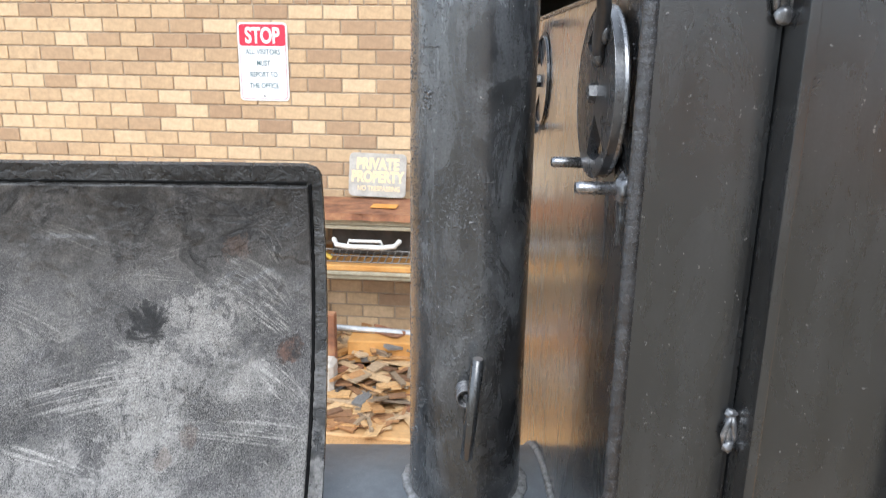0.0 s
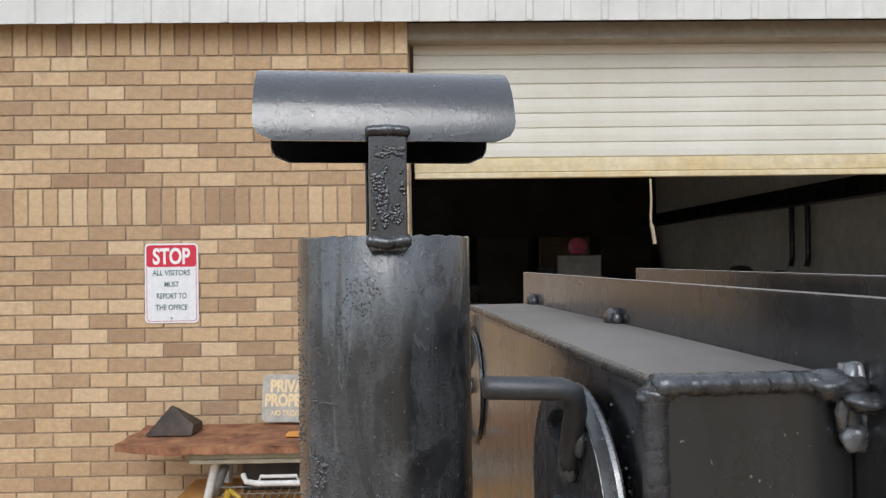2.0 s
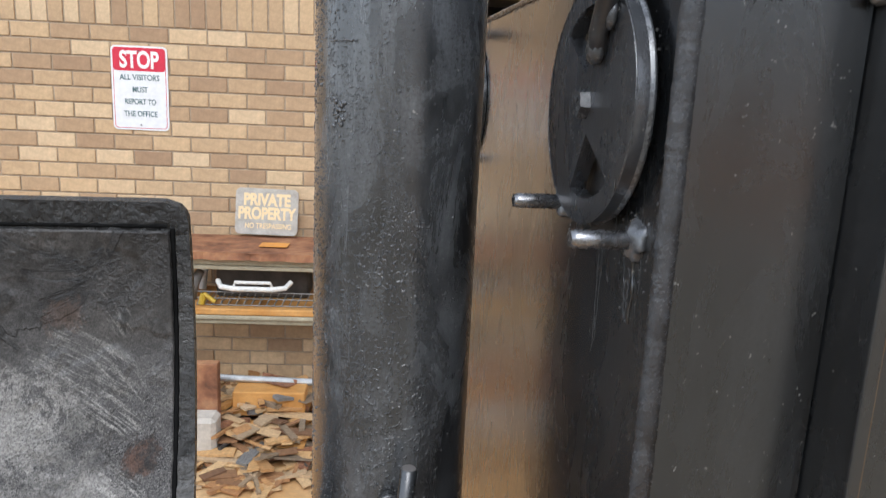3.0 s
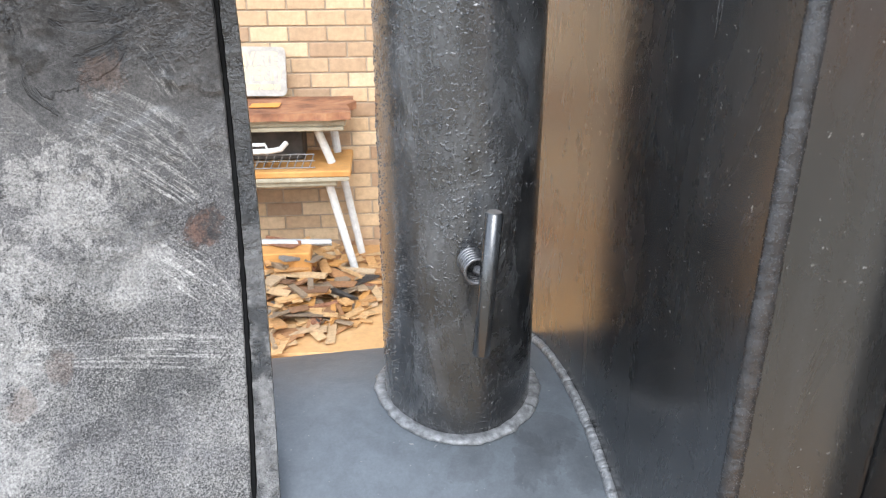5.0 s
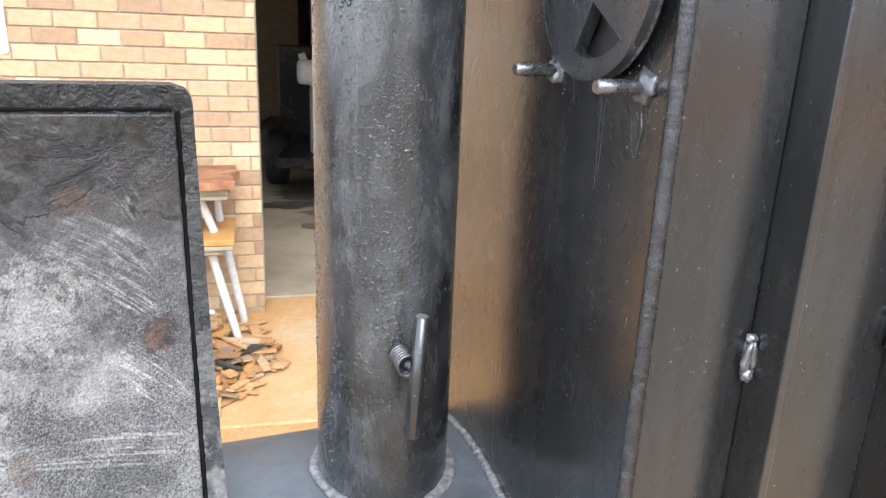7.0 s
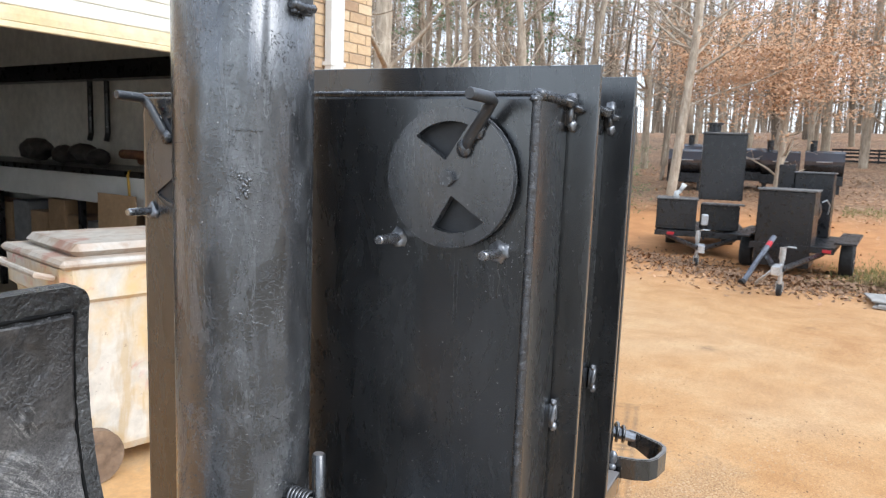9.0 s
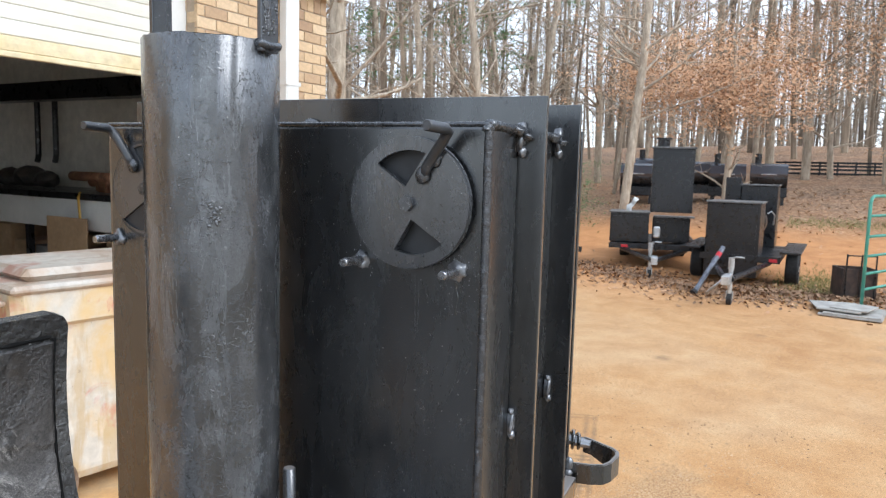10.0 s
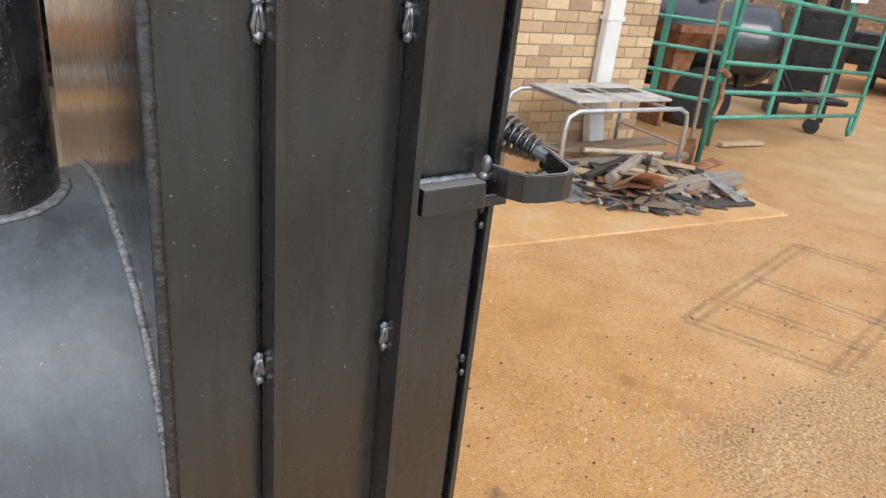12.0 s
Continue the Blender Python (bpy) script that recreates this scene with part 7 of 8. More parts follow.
def cooker_trailer(m, label, things, width=1.5, length=2.6, deck=0.48, drums=(), stacks=(), tongue=1.3, jack=True, wheels=True, group="cooker trailers", light_at=None, paint=black_metal, hitch=0.0, jack_y=0.12, track=0.14, rad=0.31, axle=0.62, fender=0.45):
    """A black barbecue trailer: deck on wheels with steel boxes, drums and chimneys; the hitch points to -x."""
    r = root("cooker_trailer", m, label, "trailer", group)
    part("deck", boxes((0, -width / 2, deck - 0.06, length, width / 2, deck), bevel=0.008), black_metal, r)
    part("deck_lip", boxes((-0.02, -width / 2, deck - 0.08, 0.0, width / 2, deck + 0.02), bevel=0.004), black_metal, r)
    for s in (-1, 1):
        part("tongue_rail", tubes(([(0.2, s * width * 0.36, deck - 0.1), (-tongue, hitch + 0.04 * s, deck - 0.1)], 0.04), n=6), black_metal, r)
    part("coupler", boxes((-tongue - 0.28, hitch - 0.05, deck - 0.15, -tongue + 0.05, hitch + 0.05, deck - 0.03), bevel=0.01), galv_mat if jack else black_metal, r, "ball coupler")
    if jack:
        jx, jy = -tongue + 0.28, jack_y
        j = part("jack_post", tubes(([(jx, jy, 0.16), (jx, jy, deck + 0.02)], 0.03), ([(jx, jy, deck), (jx, jy, deck + 0.16)], 0.04), n=12), galv_mat, r, "galvanised jockey post")
        part("jack_wheel", tubes(([(jx, jy - 0.03, 0.085), (jx, jy + 0.03, 0.085)], 0.085), n=20), tyre_mat, j)
        part("jack_fork", boxes((jx - 0.02, jy - 0.045, 0.07, jx + 0.02, jy - 0.032, 0.2), (jx - 0.02, jy + 0.032, 0.07, jx + 0.02, jy + 0.045, 0.2)), galv_mat, j)
        part("crank", tubes(([(jx, jy, deck + 0.15), (jx - 0.08, jy - 0.07, deck + 0.18), (jx - 0.1, jy - 0.17, deck + 0.18)], 0.012), n=8), galv_mat, j)
    if wheels:
        for s in (-1, 1):
            wheel(r, length * axle, s * (width / 2 + track), rad)
            part("fender", boxes((length * axle - fender, s * (width / 2 + track) - 0.15, 2 * rad + 0.04, length * axle + fender, s * (width / 2 + track) + 0.15, 2 * rad + 0.07), bevel=0.006), black_metal, r)
    else:
        for s in (-1, 1):
            part("stand", boxes((length * 0.5 - 0.05, s * width * 0.4 - 0.05, 0, length * 0.5 + 0.05, s * width * 0.4 + 0.05, deck - 0.06)), black_metal, r)
    for x0, y0, z0, x1, y1, z1 in things:
        b = part("steel_box", boxes((x0, y0, z0, x1, y1, z1), bevel=0.012), paint, r)
        part("box_door", boxes((x0 - 0.012, y0 + 0.05, z0 + 0.05, x0 - 0.001, y1 - 0.05, z1 - 0.06), bevel=0.003), paint, b)
    for x0, x1, y, z, rad in drums:
        part("drum", tubes(([(x0, y, z), (x0 + 0.06, y, z), (x1 - 0.06, y, z), (x1, y, z)], [rad * 0.7, rad, rad, rad * 0.7]), n=28), black_metal, r, "round black steel drum")
    for x, y, z0, z1, rad in stacks:
        s_ = part("chimney", tubes(([(x, y, z0), (x, y, z1)], rad), n=16), black_metal, r)
        part("cap", tubes(([(x, y, z1 + 0.001), (x, y, z1 + 0.03)], rad * 1.35), n=16), black_metal, s_)
    if light_at:
        for y in light_at:
            part("marker_light", boxes((-0.035, y - 0.06, deck - 0.06, -0.021, y + 0.06, deck - 0.01), bevel=0.004), red_light, r, "red marker light")
    return r


# shop interior: two cookers being built
bare_steel = mat("mill_scale_steel", (0.16, 0.165, 0.17), (0.25, 0.255, 0.26), 4, 0.5, 0.2, 0.1)
cooker_trailer(pose(2.62, 2.45, 0.022, 0, 0, 80), "half-finished bare steel cooker trailer inside the shop", [(0.42, -0.18, 0.48, 0.95, 0.66, 1.145), (0.38, -0.62, 0.48, 0.95, -0.20, 1.85)], 1.9, 1.9, tongue=0.75, jack=False, paint=bare_steel)
jug = bmesh.new()
box(jug, 1.93, 2.90, 1.170, 2.24, 3.08, 1.40, 0.05, seg=2)
box(jug, 2.22, 2.91, 1.170, 2.52, 3.07, 1.37, 0.045, seg=2)
tube(jug, [(2.0, 2.98, 1.38), (1.97, 2.98, 1.46)], 0.035, 10)
tagged(part("plastic_jug", jug, white_plastic, smooth=True), "white plastic jug lying on a steel box", "jug")
tagged(part("paint_tray", boxes((2.04, 2.86, 1.169, 2.30, 2.895, 1.187), bevel=0.004), white_metal), "white tray on the cooker's edge", "tray")
rag = bmesh.new()
for i_, (px, py, h) in enumerate(((2.12, 2.56, 0.03), (2.20, 2.58, 0.045), (2.28, 2.56, 0.03), (2.36, 2.60, 0.02))):
    blob(rag, (px, py, 0.535), 0.06, (1.1, 0.7, h / 0.06), 2)
tagged(part("shop_rag", rag, plain("blue_rag", (0.34, 0.52, 0.56), 0.9), smooth=True), "crumpled pale blue shop rag", "rag")
cup = tubes(([(2.46, 2.60, 0.506), (2.46, 2.60, 0.58)], 0.05), ([(2.52, 2.60, 0.506), (2.52, 2.60, 0.62)], 0.035), n=14)
tagged(part("white_cup", cup, white_plastic), "white cup standing on the trailer deck", "cup")
tagged(part("red_grinder", tubes(([(2.70, 2.62, 0.533), (2.90, 2.65, 0.533)], 0.028), ([(2.88, 2.65, 0.533), (2.90, 2.65, 0.585)], 0.04), n=12), red_light), "red hand tool lying on the deck", "hand tool")
tagged(part("wire_loop", tubes(([(2.42 + 0.13 * math.cos(a), 2.76, 0.655 + 0.145 * math.sin(a)) for a in [k * 0.2618 for k in range(25)]], 0.006), n=6), black_metal), "loop of dark wire leaning on the cooker", "wire loop")
tagged(part("hose_coil", tubes(([(3.05 + 0.12 * math.cos(a), 2.58 + 0.006 * a, 0.86 + 0.14 * math.sin(a)) for a in [k * 0.35 for k in range(40)]], 0.016), n=8), white_plastic), "white hose coiled on a cooker", "hose")
tagged(part("pink_bag", blob(bmesh.new(), (3.12, 2.98, 1.95), 0.10, (1, 0.8, 1.0), 2), plain("pink_plastic", (0.55, 0.12, 0.2), 0.5), smooth=True), "pink plastic bag on the tall box", "bag")
rr = random.Random(17)
for k in range(9):
    x, y = 1.8 + rr.random() * 3.2, 5.5 + rr.random() * 2.6
    h = rr.uniform(0.7, 1.7)
    tagged(part("steel_cabinet", boxes((x, y, 0.022, x + rr.uniform(0.4, 0.9), y + 0.5, h), bevel=0.012), black_metal if k % 3 else scrap_mats[3]), "dark steel cabinet standing in the shop", "cabinet", "cabinets in the shop")
for k in range(5):
    x = 0.3 + k * 1.1
    tagged(part("shop_shelf", boxes((x, 8.5, 0.022, x + 0.9, 8.95, 2.2), bevel=0.01), plank_mat if k % 2 else dark_wall), "dark shelving against the back wall", "shelf", "shelves in the shop")
damp_mat = mat("damp_concrete", (0.075, 0.068, 0.055), (0.16, 0.14, 0.105), 4, 0.4, 0, 0.1)


def damp_patch(x, y, rx, ry, seed):
    """A ragged stain with a lip of dried dirt, a few millimetres thick."""
    bm = bmesh.new()
    ring = []
    for k in range(26):
        a = 2 * math.pi * k / 26
        q = 1 + 0.5 * noise.noise((math.cos(a) * 1.3, math.sin(a) * 1.3, seed)) + 0.25 * noise.noise((math.cos(a) * 4, math.sin(a) * 4, seed))
        ring.append((x + rx * q * math.cos(a), y + ry * q * math.sin(a)))
    lo = [bm.verts.new((px_, py_, 0.0225)) for px_, py_ in ring]
    hi = [bm.verts.new((x + (px_ - x) * 0.97, y + (py_ - y) * 0.97, 0.0262)) for px_, py_ in ring]
    for k in range(26):
        bm.faces.new((lo[k], lo[(k + 1) % 26], hi[(k + 1) % 26], hi[k]))
    bm.faces.new(hi)
    return tagged(part("damp_patch", bm, damp_mat), "dark damp oily patch on the shop floor", "stain", "stains on the shop floor")


for k_, q_ in enumerate(((2.62, 1.85, 0.30, 0.26), (2.05, 1.95, 0.20, 0.13), (2.35, 2.45, 0.50, 0.16), (3.15, 2.15, 0.24, 0.30), (1.85, 2.75, 0.30, 0.2), (2.9, 1.45, 0.16, 0.09), (3.9, 1.7, 0.4, 0.3), (2.4, 3.3, 0.8, 0.35))):
    damp_patch(*q_, 3.1 * k_)
chain = bmesh.new()
for k_ in range(13):
    z_ = 0.06 + 0.036 * k_
    tube(chain, [(3.13 + 0.012 * math.cos(a) * (k_ % 2), 2.52 + 0.012 * math.cos(a) * (1 - k_ % 2), z_ + 0.024 * math.sin(a)) for a in [j_ * 0.7854 for j_ in range(9)]], 0.006, 6)
tagged(part("hanging_chain", chain, steel_pin), "steel chain hanging from the trailer tongue", "chain")

# ---- tubular stand with a board, shovel, gates ----
stand = root("tube_stand", pose(0, 0, 0), "bent aluminium tube stand with a board on top", "stand")
ft = lambda x0, x1, y: [(x0 + 0.02, y, 0.013), (x0, y, 0.50), (x0 + 0.02, y, 0.575), (x0 + 0.09, y, 0.61), (x1 - 0.09, y, 0.61), (x1 - 0.02, y, 0.575), (x1, y, 0.50), (x1 - 0.01, y, 0.013)]
for y in (-0.86, -0.18):
    part("hoop", tubes((ft(4.60, 5.70, y), 0.0165), n=12), galv_mat, stand, smooth=True)
for x in (4.615, 5.69):
    part("cross_tube", tubes(([(x, -0.86, 0.34), (x, -0.18, 0.34)], 0.009), n=8), galv_mat, stand)
for x in (4.8, 5.5):
    part("cross_tube", tubes(([(x, -0.86, 0.612), (x, -0.18, 0.612)], 0.011), n=8), galv_mat, stand)
bd = bmesh.new()
box(bd, 4.78, -0.72, 0.628, 5.66, -0.16, 0.646, 0.004)
board = tagged(part("stand_board", bd, mat("weathered_grey_board", (0.28, 0.26, 0.23), (0.56, 0.53, 0.47), 7, 0.85, 0, 0.3)), "weathered grey board with faded dark lettering", "board")
for k, (x, w) in enumerate(((5.0, 0.1), (5.14, 0.08), (5.26, 0.1), (5.38, 0.07), (5.48, 0.09))):
    part("faded_mark", boxes((x, -0.50, 0.6465, x + w, -0.36, 0.6485)), scrap_mats[5], board, "unreadable dark mark")

shovel = root("shovel", pose(6.06, -0.62, 0.013, 0, 4, 20), "old shovel leaning on the gate post", "shovel")
part("handle", tubes(([(0, 0, 0.28), (0.0, 0.06, 1.5)], 0.016), n=10), plank_mat, shovel, "weathered wooden handle")
bl = bmesh.new()
n = 8
ra = []
for i in range(n + 1):
    z = 0.0 + 0.30 * i / n
    w = 0.115 * (1 - 0.5 * max(0, 1 - i / 3) ** 2) if i < 7 else 0.09
    ra.append([bl.verts.new((w * (j - 3) / 3, -0.02 - 0.03 * (1 - ((j - 3) / 3) ** 2) + 0.02 * i / n, z)) for j in range(7)])
for i in range(n):
    for j in range(6):
        bl.faces.new((ra[i][j], ra[i][j + 1], ra[i + 1][j + 1], ra[i + 1][j]))
bmesh.ops.solidify(bl, geom=list(bl.faces), thickness=0.003)
part("blade", bl, rust_plate, shovel, "rusty steel blade")


def tube_gate(p, q, z0a, z0b, h, label, stays=(0.33, 0.68)):
    """A farm gate panel: round corners, six rails, two stays, legs at both ends."""
    p, q = Vector((*p, 0)), Vector((*q, 0))
    L = (q - p).length
    r = root("tube_gate", Matrix.Translation(p) @ Matrix.Rotation(math.atan2(q.y - p.y, q.x - p.x), 4, "Z"), label, "gate", "green yard gates")
    drop = (z0b - z0a) / L
    def Z(x, z):
        return z0a + drop * x + z
    c = 0.09
    part("gate_frame", tubes(([(0, 0, 0.02), (0, 0, Z(0, h - c)), (0.03, 0, Z(0, h - 0.03)), (c, 0, Z(0, h)), (L - c, 0, Z(L, h)), (L - 0.03, 0, Z(L, h - 0.03)), (L, 0, Z(L, h - c)), (L, 0, Z(L, -0.14)), (L - 0.03, 0, Z(L, -0.2)), (L - 0.08, 0, Z(L, -0.2)), (L - 0.11, 0, Z(L, -0.14)), (L - 0.11, 0, Z(L, 0.0))], 0.022), n=12), green_tube, r, smooth=True)
    for k in range(5):
        z = h * (0.0, 0.17, 0.36, 0.57, 0.79)[k]
        part("rail", tubes(([(0, 0, Z(0, z)), (L, 0, Z(L, z))], 0.019), n=10), green_tube, r, smooth=True)
    for s in stays:
        part("stay", boxes((L * s - 0.03, -0.012, Z(L * s, -0.02), L * s + 0.03, 0.012, Z(L * s, h)), bevel=0.004), green_tube, r)
    return r


ga = tube_gate((6.20, -0.62), (9.08, -0.08), 0.47, 0.28, 1.19, "green tubular steel farm gate standing open")
part("notice", boxes((1.86, -0.03, 1.38, 2.22, -0.024, 1.57), bevel=0.002), sign_white, ga, "small white notice")
part("notice_mark", boxes((1.97, -0.032, 1.44, 2.10, -0.0305, 1.47)), sign_teal, ga, "unreadable line of writing")
part("latch_chain", tubes(([(0.02, -0.03, 0.75), (0.05, -0.04, 0.62), (0.0, -0.04, 0.5)], 0.02), ([(-0.03, -0.03, 0.85), (0.06, -0.05, 0.8)], 0.025), n=8), rust_plate, ga, "rusty latch chain")
tube_gate((7.05, 0.02), (5.95, 1.7), 0.42, 0.42, 1.19, "green tubular steel gate behind the pier", (0.3, 0.7))
tube_gate((12.05, -4.26), (14.5, -5.25), 0.30, 0.30, 1.25, "green tubular gate panel by the yard edge")
crate = root("slatted_crate", pose(13.35, -4.15, rise(13.35, -4.15) - 0.01, 0, 0, 20), "dark steel burn box standing by the gate", "crate")
part("body", boxes((-0.22, -0.24, 0.03, -0.20, 0.24, 0.46), (0.20, -0.24, 0.03, 0.22, 0.24, 0.46), (-0.199, -0.24, 0.03, 0.199, -0.22, 0.46), (-0.199, 0.22, 0.03, 0.199, 0.24, 0.46), (-0.199, -0.219, 0.03, 0.199, 0.219, 0.05)), mat("burnt_steel", (0.03, 0.022, 0.018), (0.09, 0.055, 0.04), 9, 0.7, 0.2, 0.3), crate)
for y in (-0.2, 0.0, 0.2):
    part("stake", tubes(([(-0.24, y, 0.0), (-0.24, y, 0.68)], 0.012), n=6), black_metal, crate)
part("top_rail", tubes(([(-0.24, -0.2, 0.66), (-0.24, 0.2, 0.66)], 0.010), n=6), black_metal, crate)
pv = bmesh.new()
trg = random.Random(4)
for k in range(5):
    box(pv, -0.42 + 0.03 * k, -0.36 + 0.03 * k, 0.022 * k, 0.42 - 0.05 * k, 0.36 - 0.04 * k, 0.022 + 0.022 * k, 0.006, pose(11.78 + trg.uniform(-0.12, 0.12), -4.06 + trg.uniform(-0.14, 0.14), 0.004, 0, 0, trg.uniform(-25, 25)), 2)
for v in pv.verts:
    v.co.z += 0.012 * (1 + noise.noise((v.co.x * 5, v.co.y * 5, 1)))
tagged(part("folded_tarp", pv, mat("grey_tarp", (0.26, 0.245, 0.22), (0.42, 0.40, 0.36), 6, 0.7, 0, 0.3)), "folded pale grey tarpaulin on the ground", "tarpaulin")
hop = bmesh.new()
hv = [[hop.verts.new((sx * w, sy * w, z)) for sx, sy in ((-1, -1), (1, -1), (1, 1), (-1, 1))] for z, w in ((0.25, 0.10), (0.72, 0.14), (0.95, 0.34), (1.02, 0.34))]
for a, b in zip(hv, hv[1:]):
    for k in range(4):
        hop.faces.new((a[k], a[(k + 1) % 4], b[(k + 1) % 4], b[k]))
for s in (-1, 1):
    box(hop, s * 0.2 - 0.03, -0.2, 0.0, s * 0.2 + 0.03, 0.2, 0.3, 0.004)
ho = tagged(part("rusty_hopper", hop, rust_plate), "rusty steel hopper on a stand", "hopper")
ho.location = (7.35, 0.95, 0)

# ---- cookers on trailers in the yard ----
tank = root("tank_cooker", pose(7.93, 1.10, 0, 0, 0, -41), "black round-ended tank cooker on a trailer", "cooker")
tk = bmesh.new()
tube(tk, [(-1.55, 0, 0.82), (-1.5, 0, 0.82), (-1.4, 0, 0.82), (0.52, 0, 0.82), (0.60, 0, 0.82), (0.68, 0, 0.82), (0.735, 0, 0.82), (0.76, 0, 0.82)], [0.12, 0.29, 0.415, 0.415, 0.39, 0.32, 0.20, 0.05], 48)
tank_gloss = mat("tank_gloss_black", (0.012, 0.013, 0.016), (0.028, 0.030, 0.035), 3, 0.18, 0, 0.0, spec=0.9, fvar=0.2, rspan=0.04)
part("tank", tk, tank_gloss, tank, "black tank with a sky-grey sheen", smooth=True)
part("chassis", boxes((-1.5, -0.35, 0.34, 1.0, -0.27, 0.42), (-1.5, 0.27, 0.34, 1.0, 0.35, 0.42), bevel=0.006), black_metal, tank)
for x in (-1.2, 0.4):
    part("saddle", boxes((x - 0.04, -0.32, 0.421, x + 0.04, 0.32, 0.60), bevel=0.006), black_metal, tank)
part("tongue", tubes(([(1.0, 0.3, 0.38), (1.55, 0.0, 0.36)], 0.035), ([(1.0, -0.3, 0.38), (1.55, 0.0, 0.36)], 0.035), n=8), black_metal, tank)
tj = part("jack_post", tubes(([(1.28, 0.0, 0.09), (1.28, 0.0, 0.62)], 0.028), n=12), galv_mat, tank, "galvanised jockey post")
part("jack_foot", tubes(([(1.28, -0.03, 0.08), (1.28, 0.03, 0.08)], 0.08), n=18), tyre_mat, tj)
part("brace", tubes(([(0.95, 0.2, 0.42), (0.70, 0.2, 0.78)], 0.02), ([(0.95, -0.2, 0.42), (0.70, -0.2, 0.78)], 0.02), n=8), black_metal, tank)
for x in (-0.95, 0.0):
    part("tyre", tubes(([(x, -0.60, 0.3), (x, -0.44, 0.3)], 0.3), n=30), tyre_mat, tank)
    part("tyre", tubes(([(x, 0.44, 0.3), (x, 0.60, 0.3)], 0.3), n=30), tyre_mat, tank)
for x, h in ((-0.1, 1.62), (-1.2, 1.9)):
    part("chimney", tubes(([(x, 0.1, 0.9), (x, 0.1, h)], 0.06), n=14), black_metal, tank)
fb = root("upright_firebox", pose(9.55, 0.98, 0, 0, 0, -41), "tall black steel firebox with two short chimneys", "firebox")
part("body", boxes((-0.32, -0.3, 0.35, 0.32, 0.3, 1.22), bevel=0.012), black_metal, fb)
part("door", boxes((-0.24, -0.313, 0.45, 0.24, -0.301, 1.12), bevel=0.003), black_metal, fb)
for x in (-0.26, 0.26):
    part("leg", boxes((x - 0.04, -0.25, 0, x + 0.04, 0.25, 0.349), bevel=0.004), black_metal, fb)
for x in (-0.2, 0.12):
    part("chimney", tubes(([(x, 0, 1.2), (x, 0, 1.42)], 0.07), n=14), black_metal, fb)

# paler than the boxes: the light on their tops is put into this colour
lit_top = mat("lit_top_sheet", (0.075, 0.072, 0.068), (0.16, 0.155, 0.148), 6, 0.45, 0, 0.1)
galv_dark = mat("dull_galvanised", (0.10, 0.11, 0.13), (0.20, 0.21, 0.24), 12, 0.45, 0.5, 0.2)
box_trailer = cooker_trailer(pose(13.22, -2.54, 0, 0, 0, 1), "black box cooker on a single-axle trailer with a galvanised jockey wheel", [(0.0, -0.27, 0.16, 0.78, 0.53, 1.335)], 1.2, 2.3, 0.50, drums=[(0.79, 1.25, 0.0, 1.0, 0.28)], tongue=2.1, light_at=(-0.50,), hitch=-0.12, jack_y=-0.12, rad=0.275, axle=0.36, fender=0.95)
part("box_lid", boxes((-0.02, -0.29, 1.336, 0.80, 0.55, 1.365), bevel=0.006), lit_top, box_trailer, "flat lid, paler for its skylit top")
part("smoker_box", boxes((1.85, -0.36, 0.50, 2.3, 0.25, 1.60), bevel=0.012), black_metal, box_trailer)
part("smoker_lid", boxes((1.83, -0.38, 1.601, 2.32, 0.27, 1.63), bevel=0.006), lit_top, box_trailer, "flat lid, paler for its skylit top")
part("flue_box", boxes((1.9, 0.26, 0.50, 2.2, 0.53, 1.74), bevel=0.01), black_metal, box_trailer)
part("drum_handle", tubes(([(0.82, -0.30, 1.16), (0.84, -0.36, 1.20), (0.98, -0.40, 1.12), (1.05, -0.38, 0.96)], 0.012), n=8), galv_mat, box_trailer, "bent steel handle")
part("tie_bar", tubes(([(-1.23, 0.43, 0.05), (-0.62, 0.16, 0.68)], 0.038), n=8), galv_dark, box_trailer, "grey steel bar leaning on the hitch")
part("bar_end", tubes(([(-1.275, 0.45, 0.032), (-1.23, 0.43, 0.055)], 0.048), n=10), tyre_mat, box_trailer, "black rubber end")
part("red_tape", tubes(([(-0.755, 0.219, 0.540), (-0.70, 0.195, 0.597)], 0.0395), n=8), red_light, box_trailer)
part("safety_chain", tubes(([(-1.6, -0.05, 0.38), (-1.55, 0.12, 0.20), (-1.45, 0.22, 0.10), (-1.3, 0.25, 0.04)], 0.022), n=8), galv_mat, box_trailer, "galvanised chain")
tall_trailer = cooker_trailer(pose(14.3, -0.92, 0, 0, 0, 14.6), "black cooker trailer with a tall raised smoker box", [(0.12, 0.10, 0.49, 0.9, 0.80, 1.03), (0.40, -0.66, 1.05, 0.95, 0.09, 2.24), (0.42, -0.64, 0.49, 0.9, 0.03, 0.95)], 1.6, 2.6, 0.46, stacks=[(0.75, -0.10, 2.24, 2.42, 0.11)], tongue=1.5, light_at=(0.52,), jack_y=0.06, track=-0.25, axle=0.8)
part("box_lid", boxes((0.10, 0.08, 1.031, 0.92, 0.82, 1.055), bevel=0.006), lit_top, tall_trailer, "flat lid, paler for its skylit top")
part("box_lid", boxes((0.38, -0.68, 2.241, 0.97, 0.11, 2.275), bevel=0.006), lit_top, tall_trailer, "flat lid, paler for its skylit top")
part("shelf", boxes((0.16, -0.70, 0.97, 0.40, 0.02, 1.0), bevel=0.005), lit_top, tall_trailer, "folding front shelf")
part("winch", boxes((-0.28, -0.10, 0.62, -0.16, 0.02, 0.82), bevel=0.02), galv_mat, tall_trailer, "galvanised winch")
